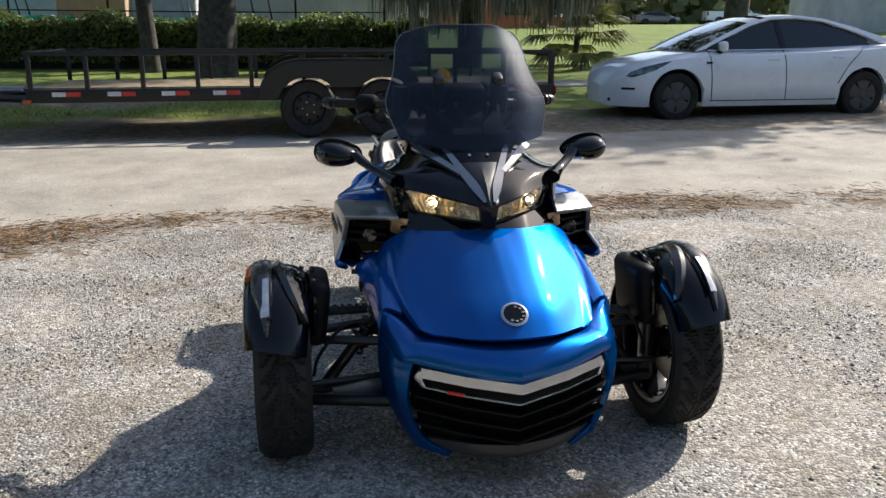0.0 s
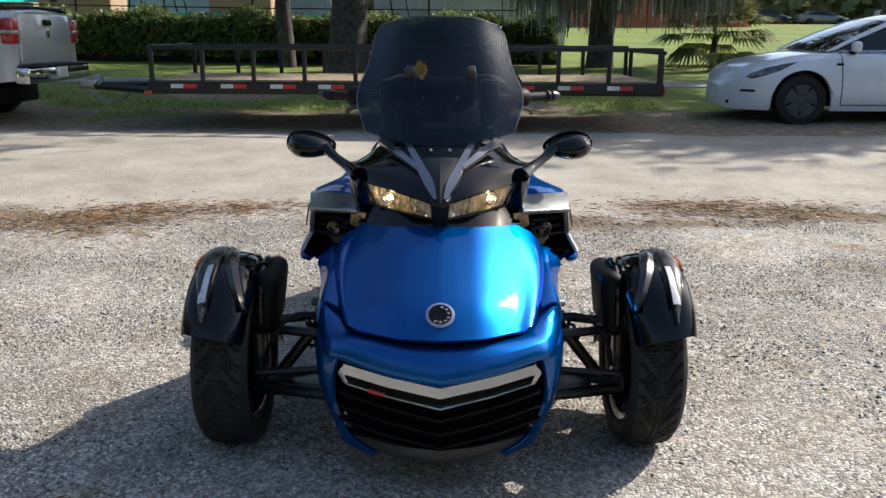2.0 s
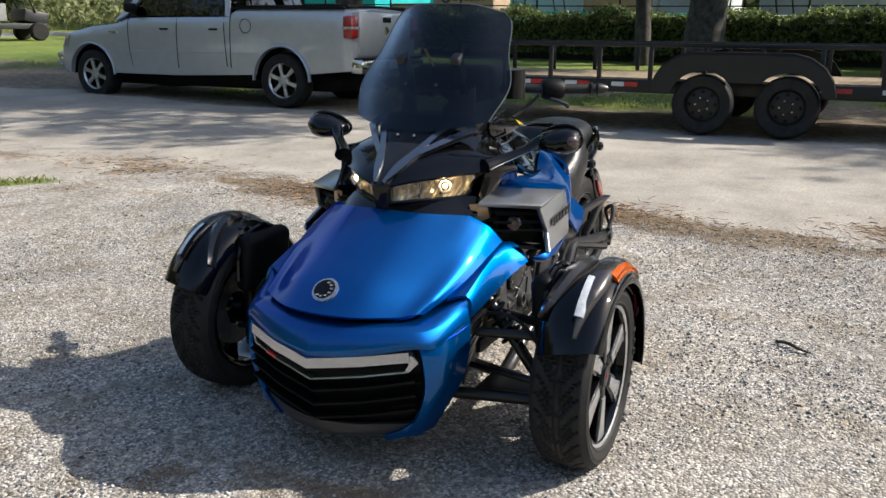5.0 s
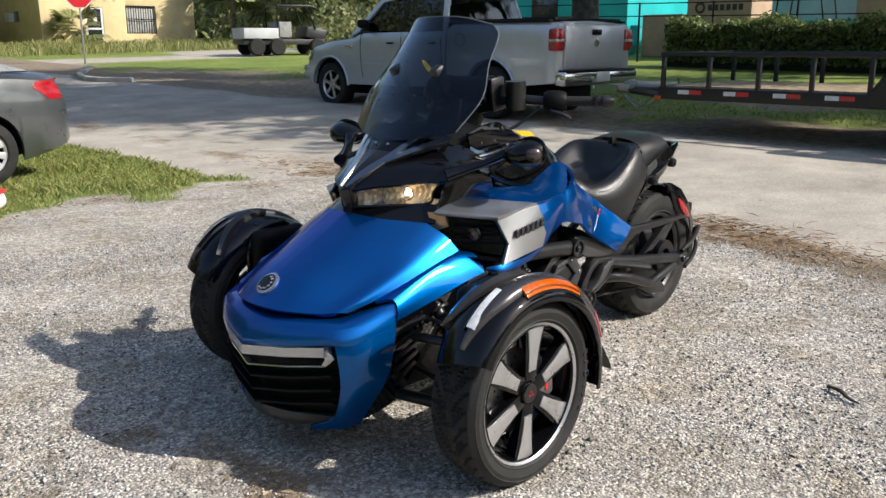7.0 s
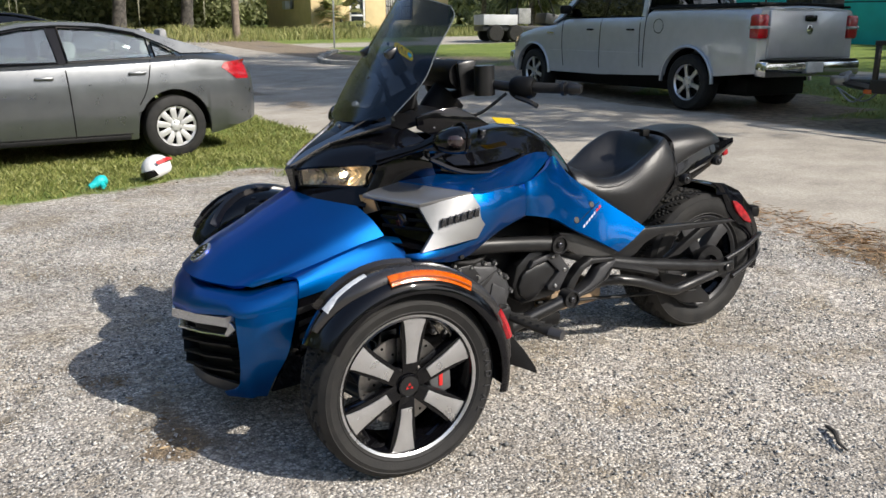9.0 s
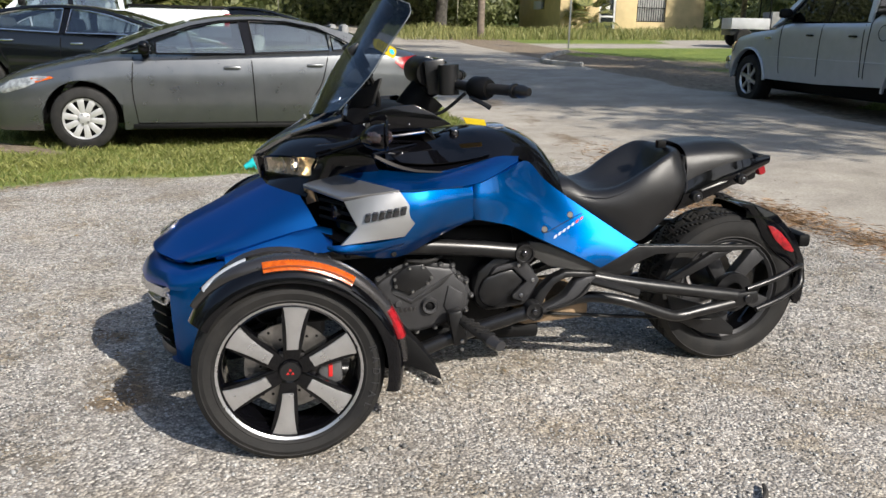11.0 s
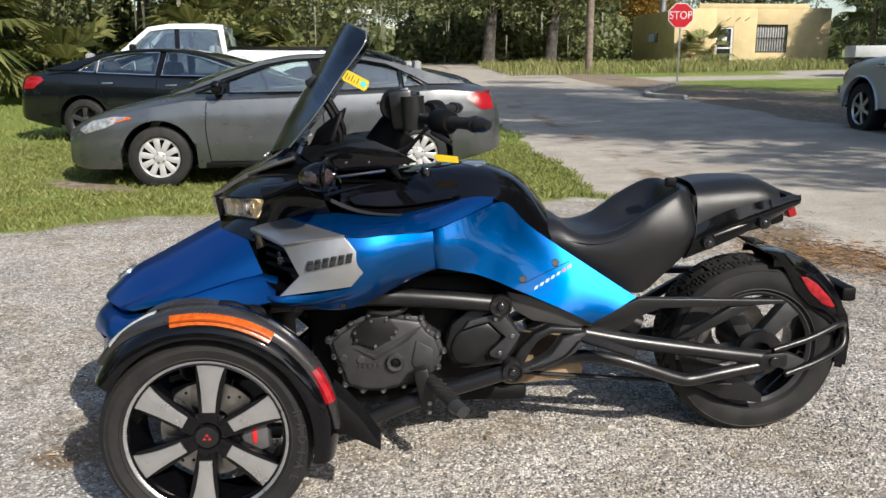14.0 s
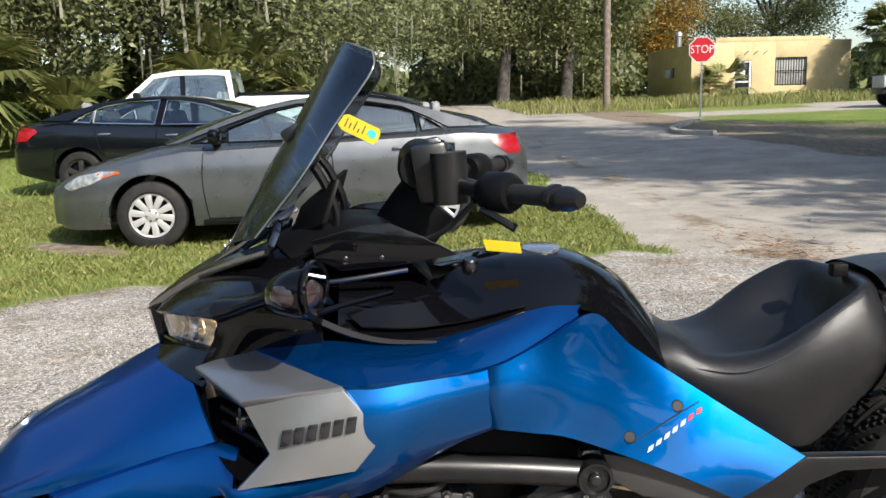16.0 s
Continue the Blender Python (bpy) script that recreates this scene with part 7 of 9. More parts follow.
def utility_trailer():
    t = thing("utility_trailer", "black flatbed utility trailer with wooden deck and red-white reflectors", "trailer", m=pose(-8.75, -0.35, rise(-8.6, -0.35)))
    x0, x1, y0, y1 = -1.0, 0.9, -3.12, 3.08
    M_TRAILER = mat("trailer_black_paint", (0.006, 0.006, 0.007), rough=0.45, vary=0.3, scale=5)
    M_GALVJACK = mat("galvanised_jack", (0.42, 0.43, 0.44), rough=0.4, metal=0.7, vary=0.15)
    M_DECK = mat("weathered_deck_wood", (0.42, 0.32, 0.2), rough=0.85, vary=0.25, scale=9, col2=(0.22, 0.16, 0.1), bump=0.3, bscale=90)
    for s, x in ((1, x1), (-1, x0)):
        part("side_beam", box((x, (y0 + y1) / 2, 0.50), (0.07, y1 - y0, 0.15), None, 0.01), M_TRAILER, t)
        part("top_rail", box((x, (y0 + y1) / 2, 0.975), (0.05, y1 - y0, 0.05), None, 0.008), M_TRAILER, t)
        for k in range(11):
            part("stake", box((x, y0 + 0.03 + (y1 - y0 - 0.06) * k / 10, 0.76), (0.05, 0.05, 0.4), None, 0.006), M_TRAILER, t)
    for y in (y0, y1):
        part("end_beam", box(((x0 + x1) / 2, y, 0.5), (x1 - x0, 0.07, 0.15), None, 0.01), M_TRAILER, t)
    part("front_rail", box(((x0 + x1) / 2, y0, 0.975), (x1 - x0, 0.05, 0.05), None, 0.008), M_TRAILER, t)
    n = 9
    for k in range(n):
        w = (x1 - x0 - 0.1) / n
        part("plank", box((x0 + 0.05 + w * (k + 0.5), (y0 + y1) / 2, 0.575), (w - 0.008, y1 - y0 - 0.08, 0.035), None, 0.004), M_DECK, t)
    for y in (y0 + 0.42, y0 + 1.02, y0 + 1.62, y0 + 2.2, y0 + 4.5, y0 + 5.1, y0 + 5.7):
        part("reflector_white", box((x1 + 0.037, y - 0.085, 0.52), (0.006, 0.15, 0.05)), M_WHITE, t, "white reflective tape")
        part("reflector_red", box((x1 + 0.037, y + 0.075, 0.52), (0.006, 0.15, 0.05)), M_RED, t, "red reflective tape")
    for s, x in ((1, x1 + 0.17), (-1, x0 - 0.17)):
        for y in (0.02, 0.91):
            w = new("wheel")
            w.parent = t
            w.matrix_local = pose(x, y, 0.335, 0, 0, -90 if s > 0 else 90)
            part("tyre", lathe([(0.2, -0.09), (0.22, -0.1), (0.31, -0.1), (0.335, -0.07), (0.335, 0.07), (0.31, 0.1), (0.22, 0.1), (0.2, 0.09), (0.19, 0.06)], 36), M_RUBBER, w)
            part("rim", lathe([(0.2, 0.085), (0.185, 0.07), (0.175, 0.03), (0.1, 0.045), (0.06, 0.05), (0.055, 0.075), (0, 0.08)], 32), M_TRAILER, w)
            for k in range(8):
                a = 2 * math.pi * k / 8
                part("rim_hole", knob((0.14 * math.cos(a), 0.034, 0.14 * math.sin(a)), (0, 1, 0), 0.022, 0.006, 12), M_MATTE, w)
            for k in range(5):
                a = 2 * math.pi * k / 5
                part("lug_nut", knob((0.075 * math.cos(a), 0.05, 0.075 * math.sin(a)), (0, 1, 0), 0.011, 0.02, 8), M_BOLT, w)
        fx = x - 0.11 * s
        rows = []
        for y, z in [(-0.56, 0.48), (-0.52, 0.64), (-0.42, 0.79), (-0.26, 0.88), (-0.1, 0.91), (0.46, 0.915), (0.94, 0.91), (1.12, 0.86), (1.26, 0.76), (1.35, 0.62), (1.39, 0.46)]:
            rows.append([Vector((fx, y, z)), Vector((fx + 0.25 * s, y, z)), Vector((fx + 0.26 * s, y, z - 0.03))])
        bm = bmesh.new()
        grid_faces(bm, rows)
        bmesh.ops.solidify(bm, geom=bm.faces[:], thickness=0.006)
        fe = part("fender", bm, M_TRAILER, t, "", 30)
        sk = [(-0.56, 0.48), (-0.52, 0.64), (-0.42, 0.79), (-0.26, 0.88), (-0.1, 0.91), (0.46, 0.915), (0.94, 0.91), (1.12, 0.86), (1.26, 0.76), (1.35, 0.62), (1.39, 0.46), (1.33, 0.46)]
        sk += [(0.91 + 0.385 * math.cos(a), 0.335 + 0.385 * math.sin(a)) for a in [radians(20 + 13 * q) for q in range(10)]]
        sk += [(0.02 + 0.385 * math.cos(a), 0.335 + 0.385 * math.sin(a)) for a in [radians(43 + 13 * q) for q in range(10)]]
        part("skirt", prism([(fx + 0.25 * s, y, z - 0.012) for y, z in sk], (0.006 * s, 0, 0)), M_TRAILER, fe)
    for y in (0.02, 0.91):
        part("axle", tube([(x0 - 0.15, y, 0.335), (x1 + 0.15, y, 0.335)], 0.03, 10), M_TRAILER, t)
    for s in (1, -1):
        part("tongue_beam", tube([(-0.05 + 0.85 * s, y0, 0.46), (-0.05, y0 - 1.05, 0.46)], 0.045, 4), M_TRAILER, t)
    part("coupler", box((-0.05, y0 - 1.12, 0.48), (0.12, 0.22, 0.12), None, 0.02), M_BOLT, t)
    jk = part("jack", tube([(0.02, y0 - 0.3, 0.53), (0.03, y0 - 0.9, 0.52)], 0.03, 10), M_GALVJACK, t, "galvanised swing jack folded along the tongue")
    part("jack_foot", tube([(0.03, y0 - 0.9, 0.52), (0.03, y0 - 0.96, 0.52)], 0.07, 12), M_GALVJACK, jk)
    part("jack_crank", tube([(0.02, y0 - 0.3, 0.53), (0.06, y0 - 0.22, 0.58), (0.1, y0 - 0.22, 0.66)], 0.012, 8), M_GALVJACK, jk)
    for k in range(2):
        part("safety_chain", tube([(0.12 - 0.24 * k, y0 - 0.55, 0.42), (0.1 - 0.2 * k, y0 - 0.8, 0.24), (0.02, y0 - 1.1, 0.4)], 0.011, 6, 14), M_GALVJACK, t)
    part("coupler_latch", box((-0.05, y0 - 1.05, 0.57), (0.05, 0.16, 0.05), Euler((0.3, 0, 0)).to_matrix(), 0.01), M_GALVJACK, t)
    part("marker_lamp", box((x1 + 0.03, y0 - 0.02, 0.44), (0.03, 0.1, 0.05), None, 0.01), M_AMBER, t)
    for s in (1, -1):
        part("tail_lamp", box(((x0 + x1) / 2 + 0.9 * s, y1 + 0.04, 0.5), (0.14, 0.03, 0.1), None, 0.01), M_REDLENS, t)
        part("ramp_post", box(((x0 + x1) / 2 + 0.85 * s, y1 + 0.02, 0.73), (0.05, 0.05, 0.46), None, 0.006), M_TRAILER, t)
    part("ramp_bar", box(((x0 + x1) / 2, y1 + 0.02, 0.94), (x1 - x0, 0.05, 0.05), None, 0.006), M_TRAILER, t)


def on_ground(x, y, yaw):
    return pose(x, y, rise(x, y), 0, 0, yaw)


sedan("metallic grey sedan with silver hubcaps parked on the grass", on_ground(0.63, -6.98, 6.4), M_GREYPAINT, 1.0, M_GLOSS)
sedan("black sedan with chrome window trim parked on the grass", on_ground(2.45, -10.7, 175), M_BLACKPAINT, 1.08, M_CHROMETRIM, "dark", M_SHADEWINDOW, amber=False)
electric_sedan()
pickup("silver crew-cab pickup truck hitched to a trailer", pose(-8.6, -8.0, rise(-7.8, -7.9) - 0.03, 0, 0, -90) @ Matrix.Scale(0.97, 4), M_SILVERPAINT)
utility_trailer()


# ---- plants ----
def leaf_material(name, dark, light, through=0.3):
    m = bpy.data.materials.new(name)
    m.use_nodes = True
    nt = m.node_tree
    bs = nt.nodes["Principled BSDF"]
    geo = nt.nodes.new("ShaderNodeNewGeometry")
    ramp = nt.nodes.new("ShaderNodeValToRGB")
    ramp.color_ramp.elements[0].color = (*dark, 1)
    ramp.color_ramp.elements[1].color = (*light, 1)
    nt.links.new(geo.outputs["Random Per Island"], ramp.inputs[0])
    nt.links.new(ramp.outputs[0], bs.inputs["Base Color"])
    bs.inputs["Roughness"].default_value = 0.5
    bs.inputs["Specular IOR Level"].default_value = 0.35
    tr = nt.nodes.new("ShaderNodeBsdfTranslucent")
    nt.links.new(ramp.outputs[0], tr.inputs[0])
    mx = nt.nodes.new("ShaderNodeMixShader")
    mx.inputs[0].default_value = through
    nt.links.new(bs.outputs[0], mx.inputs[1])
    nt.links.new(tr.outputs[0], mx.inputs[2])
    nt.links.new(mx.outputs[0], nt.nodes["Material Output"].inputs["Surface"])
    return m


M_OAK = leaf_material("oak_leaves", (0.08, 0.1, 0.036), (0.35, 0.37, 0.18), 0.45)
M_HEDGE = leaf_material("hedge_leaves", (0.035, 0.06, 0.018), (0.25, 0.31, 0.1), 0.35)
M_AUTUMN = leaf_material("autumn_leaves", (0.16, 0.13, 0.02), (0.42, 0.2, 0.03))
M_MOSS = leaf_material("hanging_moss", (0.12, 0.12, 0.09), (0.3, 0.29, 0.22), 0.2)
M_PALM = leaf_material("palm_fronds", (0.06, 0.085, 0.025), (0.28, 0.28, 0.1), 0.35)
M_GRASS = leaf_material("grass_blades", (0.13, 0.16, 0.035), (0.36, 0.36, 0.13), 0.35)
M_DRYGRASS = leaf_material("tall_dry_grass", (0.11, 0.14, 0.035), (0.36, 0.34, 0.14), 0.3)
M_LITTER = leaf_material("fallen_leaves", (0.07, 0.045, 0.025), (0.42, 0.31, 0.18), 0.1)
M_STRAW = leaf_material("dry_pine_straw", (0.09, 0.055, 0.03), (0.42, 0.25, 0.12), 0.1)
M_STONE = leaf_material("loose_stones", (0.1, 0.1, 0.097), (0.54, 0.53, 0.505), 0.0)
M_BARK = mat("oak_bark", (0.1, 0.09, 0.08), rough=0.95, vary=0.35, scale=7, bump=1.0, bscale=28)
M_PALEBARK = mat("pale_trunk", (0.34, 0.27, 0.2), rough=0.95, vary=0.3, scale=6, bump=0.8, bscale=24)
M_CORE = mat("shaded_hedge_core", (0.012, 0.016, 0.008), rough=1.0, vary=0.3)


def cards(centres, size, rng, flat=0.0, slim=0.5, droop=0.0):
    """Leaf blades as folded four-cornered pieces at the given centres."""
    n = len(centres)
    d = rng.normal(size=(n, 3))
    d[:, 2] = d[:, 2] * (1 - flat) - droop
    d /= np.linalg.norm(d, axis=1)[:, None] + 1e-9
    e = np.cross(d, rng.normal(size=(n, 3)))
    e /= np.linalg.norm(e, axis=1)[:, None] + 1e-9
    s = size * rng.uniform(0.6, 1.35, size=(n, 1))
    up = np.cross(d, e) * s * 0.12
    v = np.stack([centres - d * s * 0.5, centres + e * s * slim * 0.5 + up, centres + d * s * 0.5, centres - e * s * slim * 0.5 + up], axis=1).reshape(-1, 3)
    return v


def quads_mesh(name, v, material):
    n = len(v) // 4
    me = bpy.data.meshes.new(name)
    me.vertices.add(len(v))
    me.vertices.foreach_set("co", v.astype(np.float32).ravel())
    me.loops.add(n * 4)
    me.loops.foreach_set("vertex_index", np.arange(n * 4, dtype=np.int32))
    me.polygons.add(n)
    me.polygons.foreach_set("loop_start", np.arange(0, n * 4, 4, dtype=np.int32))
    me.update(calc_edges=True)
    me.materials.append(material)
    return me


def foliage(name, v, material, parent, label=""):
    ob = new(name, quads_mesh(name, v, material))
    ob.parent = parent
    if label:
        ob["label"] = label
    return ob


def tree(label, seed, height, clear, radius, trunk_r, leaves, leaf=0.16, moss=0, lean=0.06, leaf_m=None, bark=None, group="", at=None, name="oak_tree", over=(0, 0), clump=None):
    rng = np.random.default_rng(seed)
    t = thing(name, label, "tree", group, at)
    fork = clear + (height - clear) * 0.25
    lx, ly = rng.normal(0, lean, 2)
    path = [(0, 0, -0.15), (0.02, 0.02, 0.3), (lx * fork * 0.4, ly * fork * 0.4, fork * 0.5), (lx * fork, ly * fork, fork)]
    bm = tube(path, [trunk_r * 1.5, trunk_r * 1.12, trunk_r * 0.9, trunk_r * 0.7], 12, 12)
    ends = []
    top = Vector(path[-1])
    limbs = 9
    for k in range(limbs):
        a = 2 * math.pi * (k + rng.uniform(-0.3, 0.3)) / limbs
        out = radius * rng.uniform(0.5, 0.85)
        zz = clear + (height - clear) * rng.uniform(0.25, 0.9)
        s = Vector((lx * fork, ly * fork, fork * rng.uniform(0.75, 1.0)))
        e = Vector((math.cos(a) * out + over[0], math.sin(a) * out + over[1], zz))
        mid = (s + e) / 2 + Vector((0, 0, rng.uniform(0.1, 0.7)))
        bm = tube([s, mid, e], [trunk_r * 0.45, trunk_r * 0.28, trunk_r * 0.1], 7, 9, bm)
        ends += [e, mid.lerp(e, 0.5)]
        for q in range(2):
            e2 = mid.lerp(e, rng.uniform(0.2, 0.7)) + Vector(rng.normal(0, radius * 0.25, 3))
            bm = tube([mid, (mid + e2) / 2 + Vector((0, 0, 0.15)), e2], [trunk_r * 0.2, trunk_r * 0.12, trunk_r * 0.05], 5, 6, bm)
            ends.append(e2)
    part("trunk", bm, bark or M_BARK, t, "", 60)
    ext = []
    while len(ext) < (clump[0] if clump else 55):
        p = rng.uniform(-1, 1, 3)
        if 0.35 < np.linalg.norm(p) < 1:
            ext.append((p[0] * radius + over[0], p[1] * radius + over[1], clear + (height - clear) * (p[2] * 0.5 + 0.5)))
    hubs = np.array([tuple(e) for e in ends] + ext)
    pick = rng.integers(0, len(hubs), leaves)
    spread_ = clump[1] if clump else radius * 0.16 + 0.12
    c = hubs[pick] + rng.normal(size=(leaves, 3)) * np.array([spread_, spread_, spread_ * 0.6])
    c[:, 2] = np.maximum(c[:, 2], clear * 0.75)
    foliage("crown", cards(c, leaf, rng, 0.3), leaf_m or M_OAK, t)
    if moss:
        src = hubs[rng.integers(0, len(hubs), moss)] + rng.normal(size=(moss, 3)) * spread_ * 0.7
        ln = rng.uniform(0.35, 1.5, moss)
        w = rng.uniform(0.015, 0.06, moss)
        a = rng.uniform(0, math.pi, moss)
        dx, dy = np.cos(a) * w, np.sin(a) * w
        z0 = np.zeros(moss)
        v = np.stack([src + np.stack([dx, dy, z0], 1), src - np.stack([dx, dy, z0], 1), src + np.stack([-dx * 0.2 + rng.normal(0, 0.05, moss), dy * 0.2, -ln], 1), src + np.stack([dx * 0.3, dy * 0.2, -ln * 0.9], 1)], axis=1).reshape(-1, 3)
        foliage("hanging_moss", v, M_MOSS, t, "grey hanging moss")["kind"] = "stuff"
    return t


def palm(label, seed, height, fronds, size, at, group="palms"):
    rng = np.random.default_rng(seed)
    t = thing("palm_tree" if height > 1 else "palmetto", label, "palm", group, at)
    r = 0.16 if height > 1 else 0.08
    bm = tube([(0, 0, -0.1), (0.03, 0, height * 0.5), (0.0, 0.05, max(height, 0.25))], [r * 1.2, r, r * 1.1], 10, 12)
    part("trunk", bm, M_PALEBARK if height > 1 else M_BARK, t, "", 60)
    vs = []
    for k in range(fronds):
        a = k * 2.399 + rng.uniform(-0.2, 0.2)
        el = rng.uniform(-0.5, 1.2)
        d = np.array([math.cos(a) * math.cos(el), math.sin(a) * math.cos(el), math.sin(el)])
        base = np.array([0, 0, height])
        tip = base + d * size * rng.uniform(0.45, 0.65)
        side = np.cross(d, [0, 0, 1.0])
        side /= np.linalg.norm(side) + 1e-9
        nrm = np.cross(side, d)
        vs += [base, base + side * 0.015, tip + side * 0.01, tip]
        n = 17
        for j in range(n):
            b = (j / (n - 1) - 0.5) * 2.6
            q = d * math.cos(b) + side * math.sin(b)
            L = size * 0.55 * (0.65 + 0.35 * math.cos(b)) * rng.uniform(0.85, 1.1)
            mid = tip + q * L * 0.55 + nrm * 0.02
            end = tip + q * L - np.array([0, 0, L * 0.28])
            w = np.cross(q, nrm) * 0.028 * size
            vs += [tip, mid + w, end, mid - w]
    foliage("crown", np.array(vs), M_PALM, t)
    return t


def hedge():
    rng = np.random.default_rng(5)
    h = thing("hedge", "clipped dense green hedge behind the trailer", "hedge")
    y0, y1 = -10.2, 3.1
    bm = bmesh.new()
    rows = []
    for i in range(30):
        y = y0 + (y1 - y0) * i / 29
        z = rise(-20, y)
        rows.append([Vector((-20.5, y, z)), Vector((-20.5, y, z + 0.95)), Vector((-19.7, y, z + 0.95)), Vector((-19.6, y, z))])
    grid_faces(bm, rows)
    # near-black sheet behind the leaves stands in for the hedge's inner shade
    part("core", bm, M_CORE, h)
    n = 26000
    y = rng.uniform(y0, y1, n)
    f = rng.uniform(0, 1, n)
    x = np.where(f < 0.5, -19.55, rng.uniform(-20.6, -19.5, n)) + rng.normal(0, 0.07, n)
    lump = 0.1 * np.sin(y * 2.3) + 0.06 * np.sin(y * 5.1 + 1)
    z = np.where(f < 0.5, rng.uniform(0.15, 1.12, n), 1.1 + rng.normal(0, 0.07, n)) + np.where(f < 0.5, 0, lump)
    z += np.array([rise(-20, q) for q in y])
    foliage("leaves", cards(np.stack([x, y, z], 1), 0.12, rng), M_HEDGE, h)


def far_woods():
    rng = np.random.default_rng(9)
    n = 95000
    a = rng.uniform(-math.pi, math.pi, n)
    top = 11 + 4 * np.sin(a * 7) + 3 * np.sin(a * 17 + 1) + 2 * np.sin(a * 41 + 2)
    gap = np.clip((np.abs(((a + 1.545 + math.pi) % (2 * math.pi)) - math.pi) - 0.035) / 0.04, 0.3, 1)
    r = rng.uniform(98, 125, n)
    z = -0.5 + rng.beta(1.1, 1.2, n) * np.maximum(top, 3) * gap
    v = cards(np.stack([r * np.cos(a), r * np.sin(a), z + 1.5], 1), 1.6, rng, slim=0.8)
    tagged(new("far_woods", quads_mesh("far_woods", v, M_OAK)), "distant dark green tree line around the lot", "trees", kind="stuff")


def undergrowth():
    """Low shaded shrubs that fill the woodland edges between the trunks."""
    rng = np.random.default_rng(29)
    c = []
    for x0, x1, y0, y1, h, n in ((-16, -1, -62, -52, 3.2, 9000), (0.5, 24, -34, -25, 2.6, 9000), (-60, -32, -58, -44, 3.0, 7000), (1.5, 9, -70, -38, 3.0, 6000), (-62, -38, -44, -20, 3.0, 6000)):
        x, y = rng.uniform(x0, x1, n), rng.uniform(y0, y1, n)
        lump = 0.45 + 0.55 * np.abs(np.sin(x * 0.9 + np.sin(y * 0.7)) * np.cos(y * 0.6 + x * 0.3))
        z = rng.uniform(0, 1, n) ** 0.8 * h * lump
        c.append(np.stack([x, y, z + np.array([rise(a, b) for a, b in zip(x, y)])], 1))
    v = cards(np.concatenate(c), 0.42, rng, slim=0.6)
    tagged(new("undergrowth", quads_mesh("undergrowth", v, M_OAK)), "dark green shrubs under the far trees", "shrubs", kind="stuff")


def lawn_blades():
    rng = np.random.default_rng(13)
    vs = []

    def sow(n, x0, x1, y0, y1, lo, hi, keep):
        xs, ys = rng.uniform(x0, x1, n), rng.uniform(y0, y1, n)
        for x, y in zip(xs, ys):
            road, grass, soil, litter = zones(x, y)
            if grass * (1 - soil) < rng.uniform(0.35, 0.9) or not keep(x, y):
                continue
            h = rng.uniform(lo, hi) * (0.6 + 0.6 * (noise.noise((x * 1.7, y * 1.7, 4)) + 0.5))
            a = rng.uniform(0, 6.28)
            z = rise(x, y) - 0.005
            wx, wy = math.cos(a) * 0.004, math.sin(a) * 0.004
            bx, by = rng.normal(0, h * 0.45, 2)
            vs.extend([(x - wx, y - wy, z), (x + wx, y + wy, z), (x + bx * 0.5 + wx * 0.8, y + by * 0.5 + wy * 0.8, z + h * 0.65), (x + bx, y + by, z + h * 0.9)])

    sow(110000, -3.3, 5.5, -9.5, -3.4, 0.03, 0.075, lambda x, y: True)
    sow(12000, -3.3, 9.0, -16.0, -9.0, 0.05, 0.12, lambda x, y: True)
    sow(26000, -12.0, -7.5, -19.0, 3.5, 0.03, 0.09, lambda x, y: True)
    tagged(new("lawn_grass", quads_mesh("lawn_grass", np.array(vs), M_GRASS)), "green uneven lawn grass at the lot edge", "grass", kind="stuff")
    vs.clear()
    n = 30000
    for x, y in zip(rng.uniform(-34, -1, n), rng.uniform(-47, -31, n)):
        edge = -31.0 + 0.16 * x * (1 if x < 0 else 0) - 0.8
        if y > edge or (y < -46.8 and x < -17) or (-5.5 < x < -1.8):
            continue
        h = rng.uniform(0.1, 0.42) * (0.7 + 0.9 * max(0, noise.noise((x * 0.5, y * 0.5, 9)) + 0.4))
        a = rng.uniform(0, 6.28)
        z = rise(x, y) - 0.01
        wx, wy = math.cos(a) * 0.016, math.sin(a) * 0.016
        bx, by = rng.normal(0, h * 0.3, 2)
        vs.extend([(x - wx, y - wy, z), (x + wx, y + wy, z), (x + bx * 0.5 + wx, y + by * 0.5 + wy, z + h * 0.6), (x + bx, y + by, z + h)])
    tagged(new("tall_grass", quads_mesh("tall_grass", np.array(vs), M_DRYGRASS)), "tall yellow-green grass along the far street", "grass", kind="stuff")


